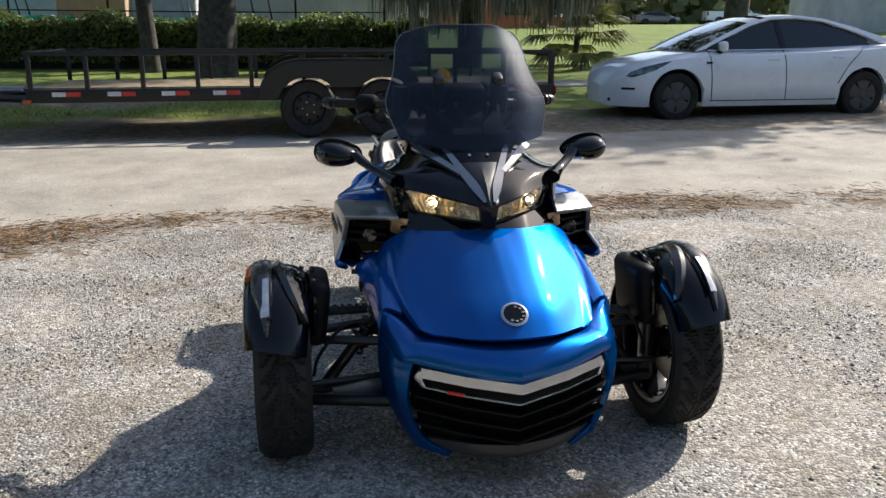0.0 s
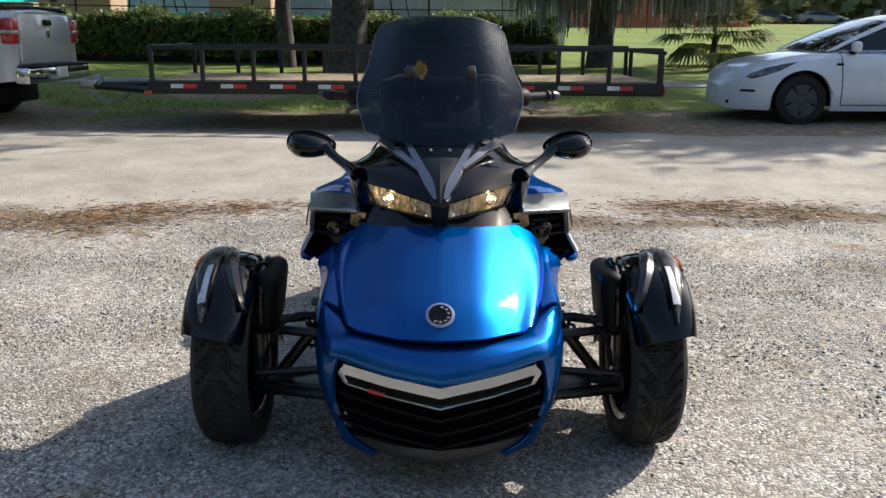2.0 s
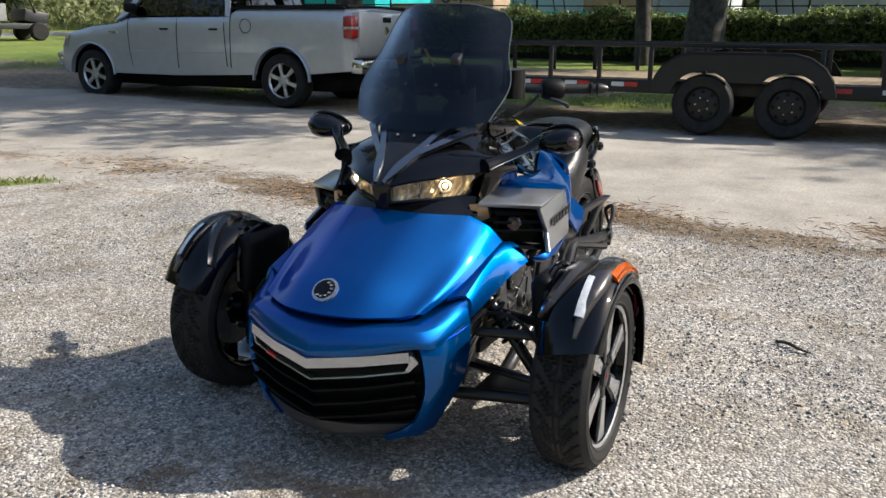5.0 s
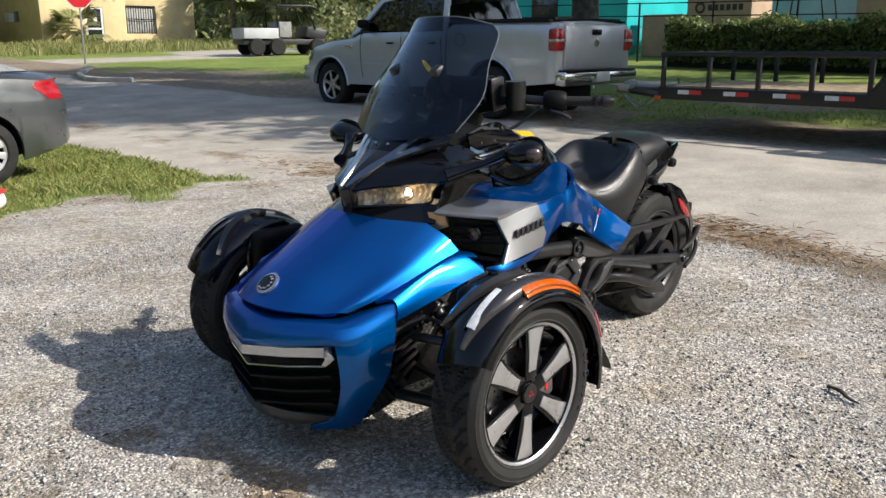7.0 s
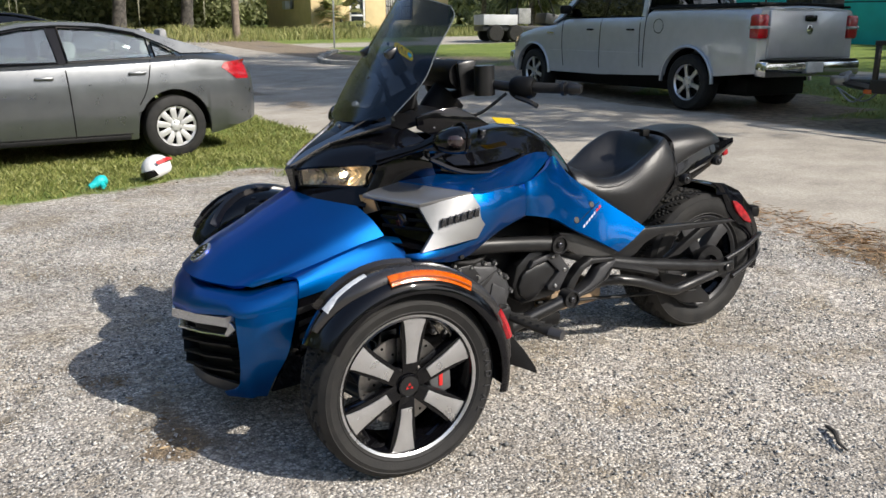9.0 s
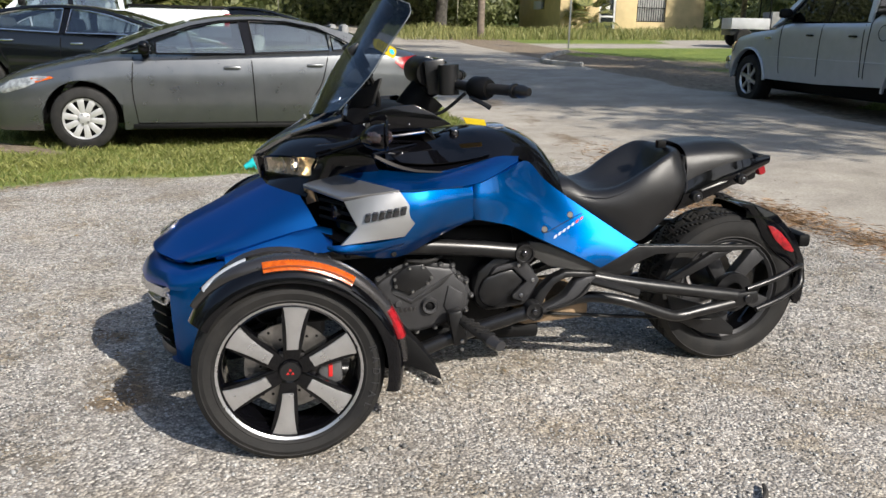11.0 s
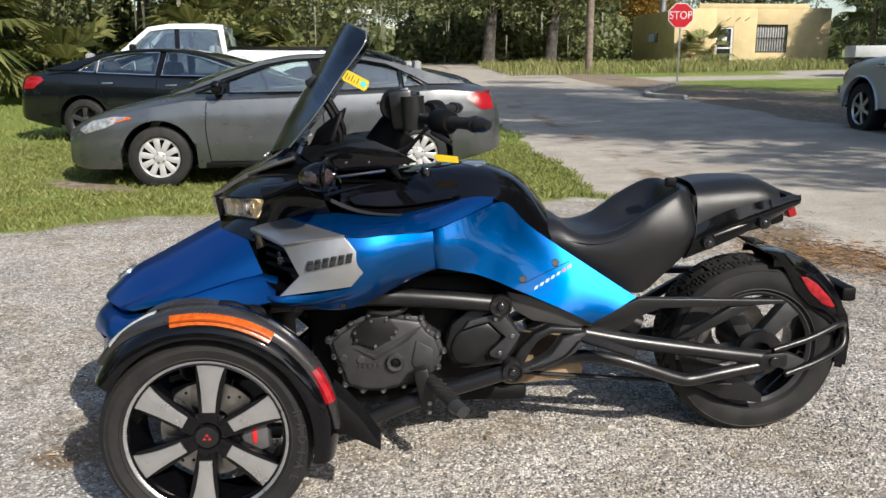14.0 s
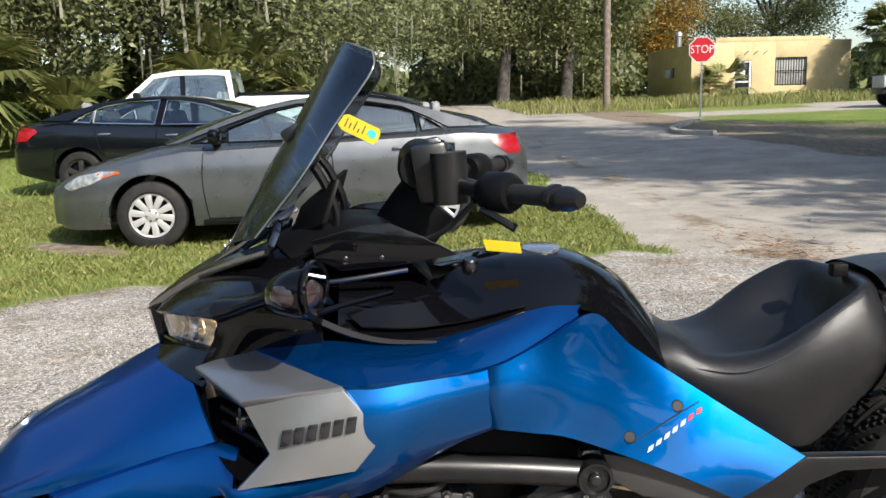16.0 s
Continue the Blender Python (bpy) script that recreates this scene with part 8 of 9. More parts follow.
def litter_and_stones():
    rng = np.random.default_rng(17)
    pts = []
    for x, y in zip(rng.uniform(-4.6, 3.0, 90000), rng.uniform(-5.5, 6.0, 90000)):
        if zones(x, y)[3] > rng.uniform(0.15, 1.2) or (rng.uniform() < 0.004):
            pts.append((x, y, rise(x, y) + rng.uniform(0.004, 0.02)))
    v = cards(np.array(pts), 0.034, rng, 0.93, 0.2)
    tagged(new("leaf_litter", quads_mesh("leaf_litter", v, M_LITTER)), "brown fallen leaves and twigs between lot and road", "leaves", kind="stuff")
    straw = []
    for cx, cy, rx, ry, n in ((-3.1, -2.45, 0.26, 0.34, 900), (-3.5, -2.05, 0.16, 0.3, 600), (-3.6, -1.47, 0.12, 0.24, 350), (-3.65, 1.75, 0.16, 0.34, 600), (-3.62, 2.25, 0.2, 0.4, 1000), (-3.66, -0.5, 0.14, 0.4, 500), (-3.4, -0.1, 0.16, 0.4, 500), (-3.35, -2.25, 0.2, 0.3, 400), (-3.45, -4.6, 0.25, 0.7, 700), (-3.5, 4.2, 0.25, 0.8, 700)):
        for x, y in zip(rng.normal(cx, rx, n), rng.normal(cy, ry, n)):
            heap = math.exp(-((x - cx) / rx) ** 2 - ((y - cy) / ry) ** 2)
            straw.append((x, y, rise(x, y) + rng.uniform(0.006, 0.014 + 0.035 * heap)))
    tagged(new("dry_straw", quads_mesh("dry_straw", cards(np.array(straw), 0.1, rng, 0.9, 0.05), M_STRAW)), "clumps of dry brown pine straw along the road edge", "straw", kind="stuff")
    n = 110000
    px, py = rng.uniform(-3.3, 2.6, n), rng.uniform(-3.6, 2.9, n)
    ok = np.array([b > lot_edge(a) + 1.0 and a > -2.9 or zones(a, b)[1] < 0.3 for a, b in zip(px, py)])
    px, py = px[ok], py[ok]
    s = rng.gamma(2.4, 0.0011, len(px)) + 0.0018
    z = np.array([rise(a, b) for a, b in zip(px, py)])
    oct_ = np.array([(1, 0, 0), (0, 1, 0), (-1, 0, 0), (0, -1, 0), (0, 0, 0.8), (0, 0, -0.5)], float)
    jit = rng.uniform(0.6, 1.25, (len(px), 6, 1))
    rot = rng.uniform(0, 6.28, len(px))
    cs, sn = np.cos(rot), np.sin(rot)
    base = oct_[None] * jit * s[:, None, None]
    vx = base[:, :, 0] * cs[:, None] - base[:, :, 1] * sn[:, None] + px[:, None]
    vy = base[:, :, 0] * sn[:, None] + base[:, :, 1] * cs[:, None] + py[:, None]
    vz = base[:, :, 2] + z[:, None] + s[:, None] * 0.25
    verts = np.stack([vx, vy, vz], 2).reshape(-1, 3)
    tri = np.array([(0, 1, 4), (1, 2, 4), (2, 3, 4), (3, 0, 4), (1, 0, 5), (2, 1, 5), (3, 2, 5), (0, 3, 5)])
    faces = (tri[None] + 6 * np.arange(len(px))[:, None, None]).reshape(-1, 3)
    me = bpy.data.meshes.new("gravel_stones")
    me.vertices.add(len(verts))
    me.vertices.foreach_set("co", verts.astype(np.float32).ravel())
    me.loops.add(faces.size)
    me.loops.foreach_set("vertex_index", faces.astype(np.int32).ravel())
    me.polygons.add(len(faces))
    me.polygons.foreach_set("loop_start", np.arange(0, faces.size, 3, dtype=np.int32))
    me.update(calc_edges=True)
    me.materials.append(M_STONE)
    tagged(new("gravel_stones", me), "loose pale stones lying over the gravel lot", "gravel", kind="stuff")


def planted(x, y, yaw=0.0):
    return pose(x, y, rise(x, y), 0, 0, yaw)


# oaks between road and hedge
tree("tall live oak with hanging moss behind the trailer", 21, 13, 5.2, 4.6, 0.4, 20000, 0.27, 400, at=planted(-17.43, -2.07), over=(4.3, 2.2), clump=(10, 0.55))
tree("slim live oak behind the trailer", 22, 11, 4.6, 4.5, 0.18, 9000, 0.2, 300, at=planted(-18.65, -3.66))
mossy = tree("live oak draped with long moss beside the hedge", 23, 12.0, 3.6, 4.6, 0.3, 17000, 0.27, 1300, at=planted(-19.2, 4.1), over=(1.6, 0.6), clump=(12, 0.6))
tree("live oak standing on the lawn", 24, 12, 5.5, 5.2, 0.3, 18000, 0.27, 400, at=planted(-18.5, 11.0), over=(1.2, 3.6), clump=(10, 0.6))
tree("broad live oak over the road edge", 25, 12, 5.5, 6.0, 0.3, 22000, 0.27, 350, at=planted(-14.6, -9.4), over=(3.0, 1.5), clump=(8, 0.62))
# long strands that trail almost to the ground under the mossy oak
_rng = np.random.default_rng(77)
_heads = np.array([(_rng.uniform(-0.8, 3.0), _rng.uniform(-2.2, 3.2), _rng.uniform(2.0, 4.2)) for _ in range(46)])
_n = 2600
_src = _heads[_rng.integers(0, len(_heads), _n)] + _rng.normal(size=(_n, 3)) * np.array([0.16, 0.16, 0.3])
_ln = np.minimum(_rng.uniform(0.6, 2.4, _n), _src[:, 2] - _rng.uniform(0.7, 1.6, _n)).clip(0.2)
_a, _w = _rng.uniform(0, math.pi, _n), _rng.uniform(0.012, 0.05, _n)
_d = np.stack([np.cos(_a) * _w, np.sin(_a) * _w, 0 * _a], 1)
_tip = np.stack([_rng.normal(0, 0.04, _n), _rng.normal(0, 0.04, _n), -_ln], 1)
foliage("hanging_moss", np.stack([_src + _d, _src - _d, _src + _tip - _d * 0.3, _src + _tip + _d * 0.3], axis=1).reshape(-1, 3), M_MOSS, mossy, "long grey hanging moss")["kind"] = "stuff"
# woodland behind the parked cars
oak = tree("dense live oak at the edge of the grass", 31, 11, 1.2, 5.2, 0.3, 42000, 0.16, 320, group="woodland oaks", at=planted(10.6, -21))
for i, (x, y, s) in enumerate(((6.4, -22.5, 1.0), (3.2, -25.5, 0.95), (13.5, -25, 1.15), (8.6, -28, 1.2), (17, -18, 1.0), (3.6, -34, 1.0), (4.5, -45, 1.15), (5.0, -58, 1.2))):
    q = copy_thing(oak, planted(x, y, 67 * i))
    q.scale = (s, s, s)
grove = tree("tall dark oak with moss across the street", 41, 15, 1.6, 5.0, 0.35, 34000, 0.22, 350, group="grove oaks", at=planted(-6.2, -47))
for i, (x, y, s) in enumerate(((-10.2, -49, 1.0), (-11.3, -55.5, 1.05), (-8.0, -56, 1.1), (-20, -63, 1.0), (-28, -62, 0.95), (-36, -50, 1.0), (-34, -36, 0.9), (-42, -28, 1.0), (-2.5, -75, 1.0), (-35, -20, 0.9))):
    q = copy_thing(grove, planted(x, y, 83 * i))
    q.scale = (s, s, s)
tree("autumn-coloured tree behind the yellow building", 51, 8.5, 2.5, 3.0, 0.16, 10000, 0.2, 0, leaf_m=M_AUTUMN, at=planted(-18.5, -59), name="autumn_tree")
palm("low fan palm by the yellow building door", 61, 0.7, 26, 1.9, planted(-18.7, -46.3))
palm("tall fan palm beside the yellow building", 62, 3.0, 40, 2.6, planted(-28.2, -45.5))
palm("fan palm behind the far street", 63, 4.2, 40, 2.4, planted(-31.0, -44.0))
palm("fan palm behind the far street", 64, 2.2, 36, 2.4, planted(-29.6, -42.2))
palm("low fan palm under the oak", 65, 0.8, 44, 1.5, planted(-19.0, 6.9))
palm("fan palm in the woodland edge", 66, 1.4, 34, 2.6, planted(9.6, -17.8))
palm("fan palm in the woodland edge", 67, 1.0, 32, 2.4, planted(4.0, -20.5))
palm("low palmetto in the woodland edge", 68, 0.5, 28, 1.8, planted(7.0, -18.6))
palm("low palmetto in the woodland edge", 69, 0.5, 28, 1.8, planted(1.9, -22.0))
# unseen trees added to close the sunny side, for dark reflections in the motorcycle
near = tree("unseen spreading live oak added at the sunny side of the lot", 71, 10, 1.0, 5.5, 0.3, 14000, 0.3, 0, group="lot oaks", at=planted(-3, 33))
for i, (x, y) in enumerate(((6, 30), (14, 26), (21, 19), (25, 9), (26, -2), (24, -12), (-12, 36))):
    copy_thing(near, planted(x, y, 71 * i))
hedge()
far_woods()
undergrowth()
lawn_blades()
litter_and_stones()


# ---- buildings, street furniture, yard ----
M_STUCCO = mat("cream_yellow_stucco", (0.62, 0.49, 0.27), rough=0.9, vary=0.08, scale=1.5, bump=0.3, bscale=60)
M_TURQ = mat("turquoise_paint", (0.01, 0.5, 0.52), rough=0.55, vary=0.1, scale=1.2)
M_GREYWALL = mat("grey_metal_siding", (0.56, 0.57, 0.6), rough=0.6, vary=0.15, scale=0.8)
M_ORANGE = mat("orange_stucco", (0.55, 0.16, 0.07), rough=0.85, vary=0.1, scale=0.8)
M_BLUEWALL = mat("blue_siding", (0.04, 0.11, 0.24), rough=0.7, vary=0.12, scale=0.6)
M_CONCRETE = mat("pale_concrete", (0.42, 0.4, 0.36), rough=0.9, vary=0.2, scale=2.5, bump=0.3, bscale=70)
M_CRATE = mat("tan_crate_board", (0.42, 0.3, 0.2), rough=0.8, vary=0.1, scale=3)
M_POLE = mat("weathered_pole_wood", (0.24, 0.19, 0.15), rough=0.9, vary=0.25, scale=5, bump=0.4, bscale=40)
M_GALV = mat("galvanised_steel", (0.38, 0.39, 0.4), rough=0.45, metal=0.7, vary=0.12)
M_SIGNRED = mat("sign_red", (0.55, 0.015, 0.025), rough=0.4, vary=0.05)
M_PANE = mat("dark_window_pane", (0.02, 0.025, 0.03), rough=0.06, vary=0.1, coat=0.5)
M_BLIND = mat("pale_window_blind", (0.5, 0.5, 0.48), rough=0.7, vary=0.15)
M_FOIL = mat("dark_vehicle_plastic", (0.03, 0.032, 0.035), rough=0.5, vary=0.2)


def block(name, x0, x1, y0, y1, z0, z1, material, parent, label=""):
    return part(name, box(((x0 + x1) / 2, (y0 + y1) / 2, (z0 + z1) / 2), (abs(x1 - x0), abs(y1 - y0), abs(z1 - z0)), None, 0.01), material, parent, label)


def yellow_building():
    z = rise(-21, -48) - 0.1
    b = thing("yellow_building", "low cream-yellow stucco building with barred window", "building", m=pose(0, 0, z))
    x0, x1, yf, yb, h = -26.6, -17.2, -47.4, -56.0, 3.25
    d0, d1, w0, w1 = -20.75, -19.7, -24.0, -22.15
    for a, c, lo, hi in ((d1, x1, -0.6, h), (w1, d0, -0.6, h), (x0, w0, -0.6, h), (d0, d1, 2.2, h), (w0, w1, -0.6, 0.75), (w0, w1, 2.35, h)):
        block("wall", a, c, yf - 0.2, yf, lo, hi, M_STUCCO, b)
    block("wall", x1 - 0.2, x1, yb, yf - 0.2, -0.6, h - 0.05, M_STUCCO, b)
    block("wall", x0, x0 + 0.2, yb, yf - 0.2, -0.6, h - 0.05, M_STUCCO, b)
    block("wall", x0, x1, yb - 0.2, yb, -0.6, h - 0.05, M_STUCCO, b)
    block("parapet", -25.2, -18.6, yf - 0.2, yf + 0.003, h, h + 0.28, M_STUCCO, b)
    block("parapet_end", x0, -25.2, yf - 0.2, yf + 0.003, h, h + 0.05, M_STUCCO, b)
    block("roof", x0 + 0.2, x1 - 0.2, yb, yf - 0.2, h - 0.25, h - 0.1, M_CONCRETE, b)
    door = block("door", d0 + 0.12, d1 - 0.12, yf - 0.14, yf - 0.09, 0, 2.1, M_PANE, b, "dark glazed shop door")
    block("door_frame", d0, d0 + 0.12, yf - 0.15, yf - 0.04, 0, 2.2, M_WHITE, door)
    block("door_frame", d1 - 0.12, d1, yf - 0.15, yf - 0.04, 0, 2.2, M_WHITE, door)
    block("door_frame", d0, d1, yf - 0.15, yf - 0.035, 2.1, 2.2, M_WHITE, door)
    block("door_rail", d0 + 0.12, d1 - 0.12, yf - 0.09, yf - 0.07, 0.95, 1.05, M_WHITE, door)
    block("door_notice", d0 + 0.35, d0 + 0.65, yf - 0.09, yf - 0.08, 1.35, 1.65, M_WHITE, door)
    win = block("window", w0, w1, yf - 0.16, yf - 0.12, 0.75, 2.35, M_BLIND, b, "wide window behind black bars")
    for k in range(13):
        block("bar", w0 + (w1 - w0) * k / 12 - 0.015, w0 + (w1 - w0) * k / 12 + 0.015, yf - 0.03, yf + 0.02, 0.75, 2.35, M_MATTE, win)
    for q in (0.75, 1.55, 2.3):
        block("bar", w0, w1, yf - 0.02, yf + 0.015, q, q + 0.05, M_MATTE, win)
    for k in range(3):
        part("canopy_bracket", tube([(-20.3 - 0.55 * k, yf, 2.55), (-20.45 - 0.55 * k, yf + 0.25, 2.75)], 0.025, 6), M_CONCRETE, b)
    sw = block("side_window", x1, x1 + 0.03, -51.2, -50.5, 1.4, 2.0, M_PANE, b)
    block("air_conditioner", x1, x1 + 0.3, -51.9, -51.3, 1.4, 1.9, M_GREYWALL, b)
    part("roof_vent", tube([(-17.9, -52, h - 0.2), (-17.9, -52, h + 0.7)], 0.2, 14), M_GALV, b)
    part("vent_cap", lathe([(0, 0.18), (0.16, 0.14), (0.27, 0.0), (0.27, -0.12), (0, -0.12)], 18, Matrix.Translation((-17.9, -52, h + 0.85)) @ pose(0, 0, 0, 90, 0, 0)), M_GALV, b)


def octagon(r, y, depth):
    pts = [(r * math.cos(radians(22.5 + 45 * k)), y, r * math.sin(radians(22.5 + 45 * k))) for k in range(8)]
    return prism(pts, (0, depth, 0))


def stop_sign():
    x, y = -10.3, -26.1
    z = rise(x, y)
    s = thing("stop_sign", "red octagonal stop sign on a steel post", "road sign", m=pose(x, y, z, 0, 0, 161))
    part("post", box((0, 0, 1.25), (0.06, 0.045, 2.7), None, 0.008), M_GALV, s)
    p = part("plate", octagon(0.44, -0.03, -0.008), M_WHITE, s)
    part("face", octagon(0.41, -0.039, -0.003), M_SIGNRED, p, "red sign face")
    p.matrix_local = pose(0, 0, 2.18)
    bm = word_mesh("STOP", 0.36)
    bmesh.ops.transform(bm, matrix=pose(0, -0.046, 0.0, 90, 0, 0), verts=bm.verts)
    for v in bm.verts:
        v.co.x *= 0.86
    part("lettering", bm, M_WHITE, p, "white letters STOP")


def street_sign():
    x, y = 0.62, -30.9
    s = thing("street_sign", "back of a stop sign under street name plates", "road sign", m=pose(x, y, rise(x, y), 0, 0, 185))
    part("post", box((0, 0, 1.4), (0.09, 0.06, 2.9), None, 0.008), M_CONCRETE, s)
    p = part("plate", octagon(0.38, 0.035, -0.006), M_GALV, s, "grey back of an octagonal plate")
    p.matrix_local = pose(0, 0, 1.95)
    part("name_plate", box((0, 0, 2.55), (0.95, 0.02, 0.2), None, 0.004), M_WHITE, s, "white street name plate")


def pole(label, x, y, r, h):
    t = thing("utility_pole", label, "pole", "utility poles", planted(x, y))
    part("shaft", tube([(0, 0, -0.2), (0, 0, h / 2), (0, 0, h)], [r, r * 0.9, r * 0.75], 14), M_POLE, t)
    part("cross_arm", box((0, 0, h - 0.8), (0.12, 2.2, 0.12), None, 0.01), M_POLE, t)


def kerb():
    k = thing("kerb", "pale concrete kerb round the grass corner", "kerb", kind="structure")
    pts = catmull([(-9.3, -23.4, 0), (-7.7, -20.4, 0), (-6.95, -18.5, 0), (-6.95, -17.6, 0), (-7.4, -16.9, 0)], 9)
    for a, c in zip(pts, pts[1:]):
        d = c - a
        m = (a + c) / 2
        part("kerb_stone", box((m.x, m.y, rise(m.x, m.y) + 0.0), (d.length + 0.03, 0.17, 0.22), Euler((0, 0, math.atan2(d.y, d.x))).to_matrix(), 0.03), M_CONCRETE, k)


def sidewalk():
    bm = bmesh.new()
    rows = []
    for i in range(40):
        y = -12 + i * 1.5
        rows.append([Vector((-14.9, y, rise(-14.9, y) - 0.1)), Vector((-14.9, y, rise(-14.9, y) + 0.03)), Vector((-13.7, y, rise(-13.7, y) + 0.03)), Vector((-13.7, y, rise(-13.7, y) - 0.1))])
    grid_faces(bm, rows)
    tagged(new("pavement", finish(bm, "pavement", M_CONCRETE)), "pale concrete footpath across the verge", "footpath", kind="structure")


def yard():
    z = rise(-25, -8)
    b = thing("turquoise_building", "turquoise painted building behind the hedge", "building", m=pose(-27.5, -18.2, rise(-27, -17) - 0.2))
    block("wall", -3, 3, -3.6, 3.6, 0, 4.6, M_TURQ, b)
    block("roof", -3.2, 3.2, -3.8, 3.8, 4.6, 4.75, M_GREYWALL, b)
    block("door", 3.0, 3.05, -0.6, 0.6, 0.2, 2.3, M_PANE, b)
    g = thing("storage_shed", "long grey metal shed behind the hedge", "building", m=pose(-31, 1.0, rise(-31, 1) - 0.2))
    block("wall", -2.5, 2.5, -3.2, 3.6, 0, 4.2, M_GREYWALL, g)
    block("roof", -2.7, 2.7, -3.4, 3.8, 4.2, 4.35, M_CONCRETE, g)
    for k in range(12):
        block("siding_rib", 2.5, 2.53, -3.1 + k * 0.58, -3.06 + k * 0.58, 0, 4.2, M_GREYWALL, g)
    g2 = thing("storage_shed", "pale grey metal shed behind the hedge", "building", m=pose(-34, -9.0, rise(-34, -9) - 0.2))
    block("wall", -2.5, 2.5, -5.2, 5.2, 0, 5.0, M_GREYWALL, g2)
    block("roof", -2.7, 2.7, -5.4, 5.4, 5.0, 5.15, M_CONCRETE, g2)
    for k, (x, y, s) in enumerate(((-24.0, -10.6, 1.0), (-25.0, -6.0, 0.9), (-24.6, -13.0, 0.7))):
        c = thing("shipping_crate", "tan shipping crate with dark markings" if k == 0 else "plain tan shipping crate", "crate", "crates", pose(x, y, rise(x, y)))
        block("case", -0.7 * s, 0.7 * s, -1.05 * s, 1.05 * s, 0, 1.95 * s, M_CRATE, c)
        block("edge_board", 0.7 * s, 0.72 * s, -1.05 * s, -0.95 * s, 0, 1.95 * s, M_CRATE, c)
        block("edge_board", 0.7 * s, 0.72 * s, 0.95 * s, 1.05 * s, 0, 1.95 * s, M_CRATE, c)
        if k == 0:
            part("ring_mark", lathe([(0.1, 0), (0.17, 0), (0.17, 0.012), (0.1, 0.012), (0.1, 0)], 24, Matrix.Translation((0.705, -0.62, 1.55)) @ pose(0, 0, 0, 0, 0, -90)), M_INK, c)
            for q in range(6):
                block("mark_bar", 0.705, 0.712, -0.36 + q * 0.2, -0.22 + q * 0.2, 1.46, 1.64, M_INK, c)
    for k, (x, y, w, h0, h1) in enumerate(((-24.8, -7.7, 2.4, 0.85, 1.15), (-24.8, -3.6, 1.6, 0.8, 1.1), (-25.4, -15.0, 1.5, 0.3, 1.0))):
        c = thing("turquoise_bin", "turquoise storage bin on a stand", "bin", "turquoise bins", pose(x, y, rise(x, y)))
        block("tub", -0.6, 0.6, -w / 2, w / 2, h0, h1, M_TURQ, c)
        block("rim", -0.64, 0.64, -w / 2 - 0.04, w / 2 + 0.04, h1 - 0.05, h1, M_TURQ, c)
        for sx in (-0.5, 0.5):
            for sy in (-w / 2 + 0.1, w / 2 - 0.1):
                block("leg", sx - 0.04, sx + 0.04, sy - 0.04, sy + 0.04, 0, h0, M_GALV, c)
    for k, (x, y) in enumerate(((-26.0, -9.0), (-26.0, -4.2), (-25.6, -1.8), (-26.2, -11.8))):
        c = thing("utility_cart", "small utility cart with a white tubular cage", "cart", "parked carts", pose(x, y, rise(x, y), 0, 0, 15 * k))
        block("tub", -0.6, 0.6, -0.9, 0.9, 0.4, 0.85, M_FOIL, c)
        block("panel", 0.6, 0.64, -0.8, 0.8, 0.6, 1.05, M_WHITEPAINT, c)
        block("canopy", -0.6, 0.6, -0.8, 0.7, 1.88, 1.94, M_WHITEPAINT, c)
        for sx in (-0.55, 0.55):
            part("cage", tube([(sx, -0.8, 0.85), (sx, -0.7, 1.88), (sx, 0.6, 1.88), (sx, 0.8, 0.85)], 0.03, 8), M_GALV if k % 2 else M_MATTE, c)
            for sy in (-0.6, 0.6):
                part("tyre", lathe([(0, -0.1), (0.28, -0.1), (0.3, 0), (0.28, 0.1), (0, 0.1)], 20, Matrix.Translation((sx * 1.1, sy, 0.3)) @ pose(0, 0, 0, 0, 0, 90)), M_RUBBER, c)
    f = thing("yard_fence", "thin black rail fence above the hedge", "fence", m=pose(0, 0, 0))
    ys = [-17.0 + 2.4 * k for k in range(9)]
    for y in ys:
        zz = rise(-21.4, y)
        part("post", tube([(-21.4, y, zz), (-21.4, y, zz + 1.75)], 0.03, 8), M_MATTE, f)
    for dz in (1.35, 1.72):
        part("rail", tube([(-21.4, y, rise(-21.4, y) + dz) for y in ys], 0.018, 6), M_MATTE, f)


def six_wheeler():
    c = thing("utility_vehicle", "dark six-wheeled utility vehicle with roof on the grass", "vehicle", m=planted(-19.0, -27.2, 165))
    block("bed", -1.9, -0.5, -0.75, 0.75, 0.65, 1.05, M_GREYWALL, c)
    block("floor", -1.9, 1.5, -0.65, 0.65, 0.42, 0.62, M_FOIL, c)
    part("bonnet", box((1.15, 0, 0.85), (0.9, 1.3, 0.45), Euler((0, 0.18, 0)).to_matrix(), 0.08), M_FOIL, c)
    block("roof", -0.5, 1.0, -0.7, 0.7, 1.88, 1.95, M_FOIL, c)
    block("seat", -0.4, 0.1, -0.6, 0.6, 0.7, 1.3, M_SEATS, c)
    for s in (1, -1):
        part("cage", tube([(-0.5, 0.66 * s, 0.7), (-0.5, 0.66 * s, 1.88), (0.75, 0.66 * s, 1.88), (1.1, 0.66 * s, 1.0)], 0.03, 8), M_MATTE, c)
        for x in (1.15, -0.55, -1.4):
            part("tyre", lathe([(0, -0.13), (0.28, -0.13), (0.33, -0.08), (0.33, 0.08), (0.28, 0.13), (0, 0.13)], 22, Matrix.Translation((x, 0.7 * s, 0.33))), M_RUBBER, c)


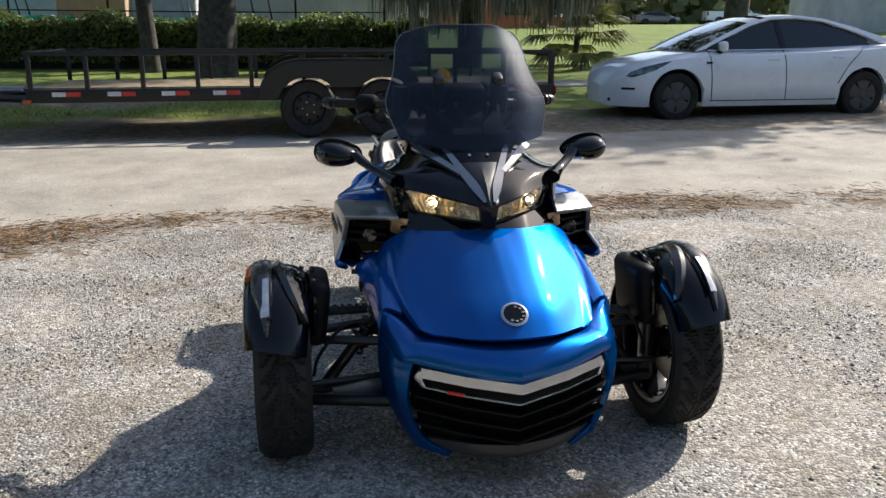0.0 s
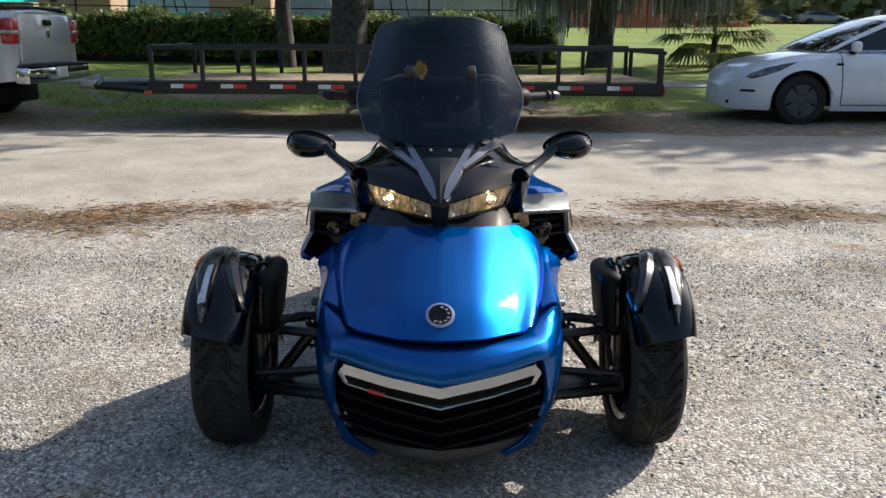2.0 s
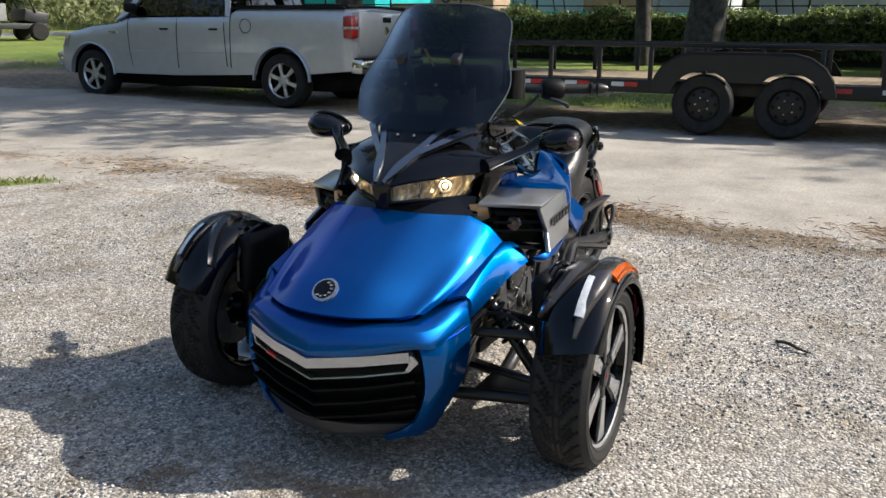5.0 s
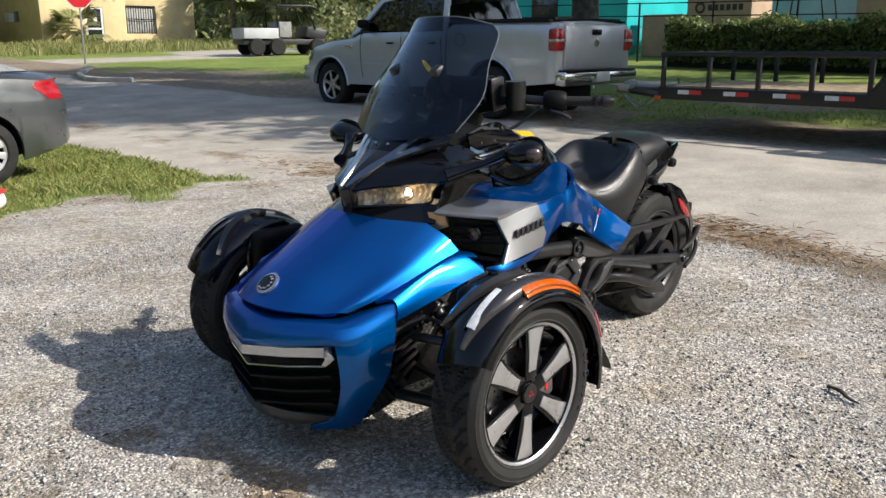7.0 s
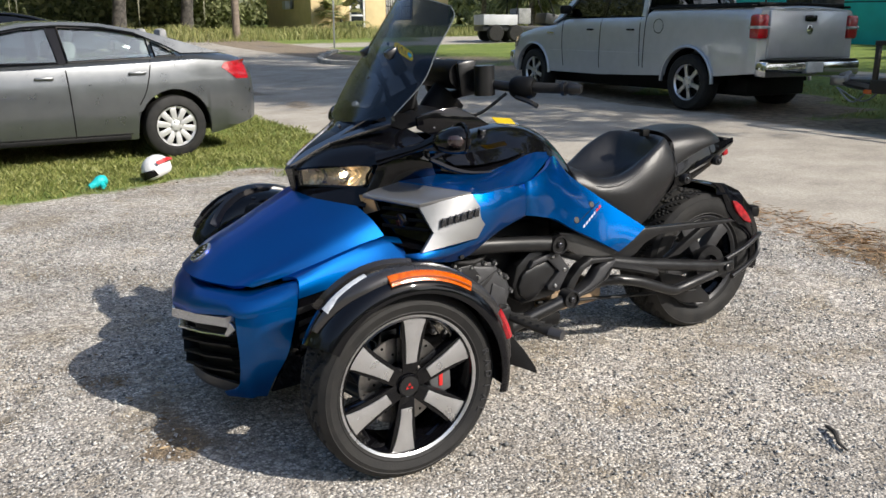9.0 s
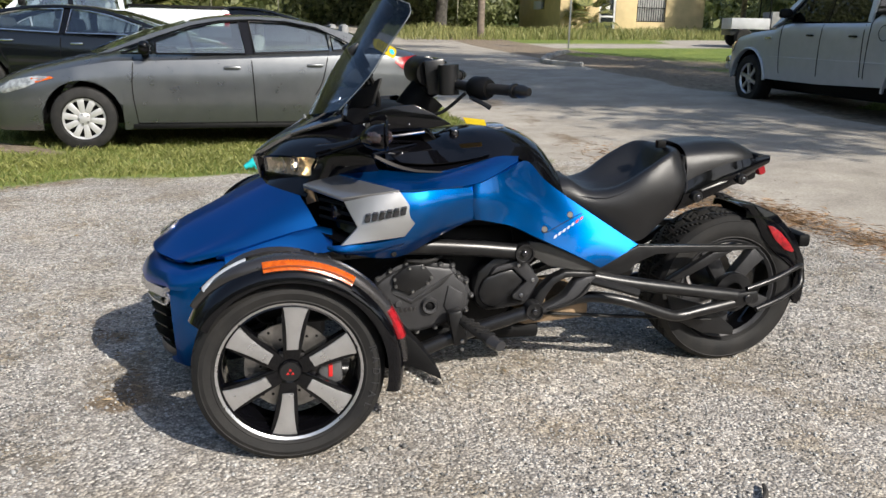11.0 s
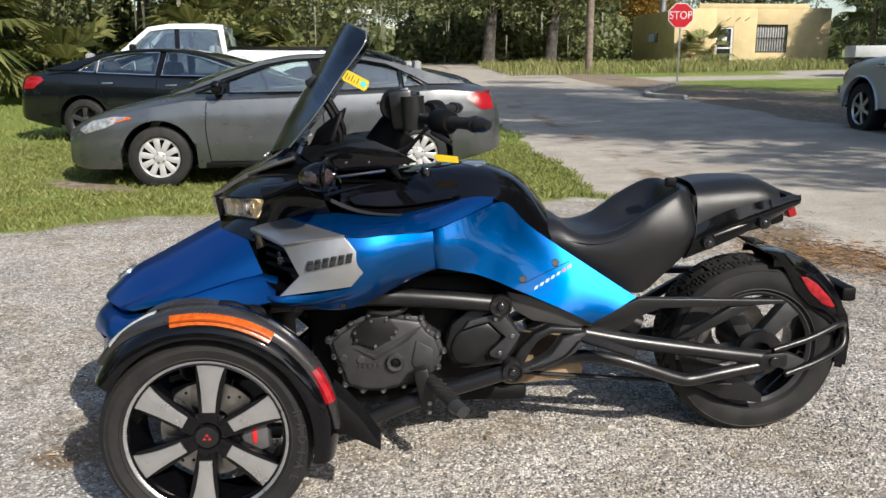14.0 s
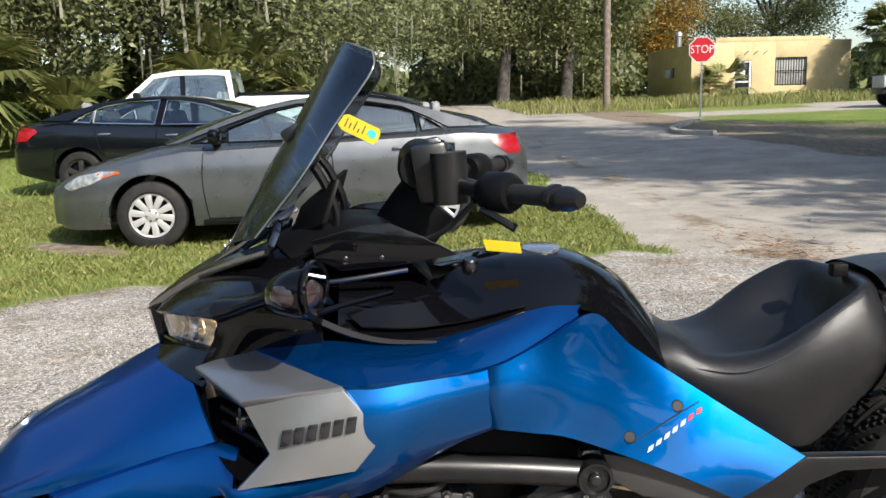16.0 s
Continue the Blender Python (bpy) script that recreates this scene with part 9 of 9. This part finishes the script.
def far_block(name, label, x, y, sx, sy, h, material, n, yaw=0):
    b = thing(name, label, "building", m=pose(x, y, rise(x, y) - 0.3, 0, 0, yaw))
    block("wall", -sx / 2, sx / 2, -sy / 2, sy / 2, 0, h, material, b)
    block("roof", -sx / 2 - 0.3, sx / 2 + 0.3, -sy / 2 - 0.3, sy / 2 + 0.3, h, h + 0.2, M_CONCRETE, b)
    for k in range(n):
        y0 = -sy / 2 + (k + 0.5) * sy / n
        w = block("window", sx / 2, sx / 2 + 0.04, y0 - sy / n * 0.25, y0 + sy / n * 0.25, 1.0, 2.4, M_PANE, b)
        block("frame", sx / 2, sx / 2 + 0.06, y0 - sy / n * 0.25 - 0.08, y0 - sy / n * 0.25, 0.9, 2.5, M_WHITE, w)


def helmet():
    h = thing("bike_helmet", "white helmet with red and black marks lying on the grass", "helmet", m=pose(-0.29, -4.72, rise(-0.29, -4.72) + 0.115, 20, 15, 30))
    bm = bmesh.new()
    bmesh.ops.create_uvsphere(bm, u_segments=24, v_segments=16, radius=0.115)
    for v in bm.verts:
        v.co.x *= 1.15
        if v.co.z < -0.07:
            v.co.z = -0.07 + (v.co.z + 0.07) * 0.2
    part("shell", bm, M_WHITE, h)
    part("visor", sheet([[(0.10, -0.11, 0.0), (0.155, 0, 0.02), (0.10, 0.11, 0.0)], [(0.09, -0.115, -0.055), (0.15, 0, -0.05), (0.09, 0.115, -0.055)]], 6, 10, 0.004), M_GLOSS, h)
    part("stripe", sheet([[(0.06, -0.118, 0.055), (-0.04, -0.128, 0.05), (-0.12, -0.08, 0.035)], [(0.06, -0.13, 0.025), (-0.04, -0.137, 0.02), (-0.128, -0.085, 0.01)]], 5, 10, 0.003), M_RED, h)
    part("stripe", sheet([[(0.06, 0.118, 0.055), (-0.04, 0.128, 0.05), (-0.12, 0.08, 0.035)], [(0.06, 0.13, 0.025), (-0.04, 0.137, 0.02), (-0.128, 0.085, 0.01)]], 5, 10, 0.003), M_RED, h)


def toy_and_stick():
    bm = tube([(-0.07, 0, 0.03), (-0.02, 0.02, 0.075), (0.03, 0, 0.05), (0.08, -0.02, 0.03)], [0.025, 0.045, 0.035, 0.02], 10, 14)
    bm = tube([(0.0, 0.03, 0.05), (0.02, 0.08, 0.03)], 0.02, 8, None, bm)
    bm = tube([(0.0, -0.03, 0.05), (-0.03, -0.08, 0.03)], 0.02, 8, None, bm)
    solo("plastic_toy", bm, M_TURQ, "small turquoise plastic toy lying on the grass", "toy", m=planted(0.2, -4.55, 40))
    bm = tube([(-0.08, 0, 0.008), (-0.02, 0.01, 0.013), (0.04, 0.003, 0.01), (0.085, 0.014, 0.008)], [0.006, 0.008, 0.006, 0.003], 8, 14)
    solo("stick", bm, M_BARK, "short dark broken stick lying on gravel", "stick", m=pose(-1.27, 1.16, 0.0, 0, 0, 54))


yellow_building()
stop_sign()
street_sign()
pole("weathered wooden utility pole beside the far street", -9.51, -35.94, 0.17, 10)
pole("wooden utility pole among the trees", 2.9, -38.0, 0.16, 10)
kerb()
sidewalk()
yard()
six_wheeler()
far_block("orange_building", "low orange stucco building beyond the lawn", -58, 15.2, 6, 11, 4.5, M_ORANGE, 3)
far_block("blue_building", "blue metal building beyond the far street", -112, 52, 12, 26, 8, M_BLUEWALL, 5)
far_block("grey_building", "plain grey metal building beyond the parked car", -44, 38, 8, 14, 5.0, M_GREYWALL, 2)
far_block("tan_house", "long low tan house far down the lane", -4.5, -185, 9, 7, 2.6, M_STUCCO, 3, 90)
helmet()
toy_and_stick()
pickup("white pickup truck parked behind the black sedan", pose(3.7, -15.6, rise(3.5, -15.3) - 0.02, 0, 0, 3) @ Matrix.Scale(0.93, 4), M_WHITEPAINT, M_WINDOW)
black = sedan("black car parked beyond the white pickup", pose(0.2, -15.6, rise(0.2, -15.6), 0, 0, 178), M_BLACKPAINT, 1.1, None, "dark", M_DARKWINDOW, amber=False)
for x, y, w, paint, lab in ((-74, 25.5, 95, M_WHITEPAINT, "white car in the far car park"), (-76, 29.5, 92, M_BLACKPAINT, "dark car in the far car park"), (-80, 36.5, 85, M_GREYPAINT, "grey car in the far car park")):
    sedan(lab, on_ground(x, y, w), paint, 1.05, None, "dark", M_DARKWINDOW, "far parked cars", amber=False)
pickup("white pickup truck in the far car park", on_ground(-78, 44.0, 80), M_WHITEPAINT)
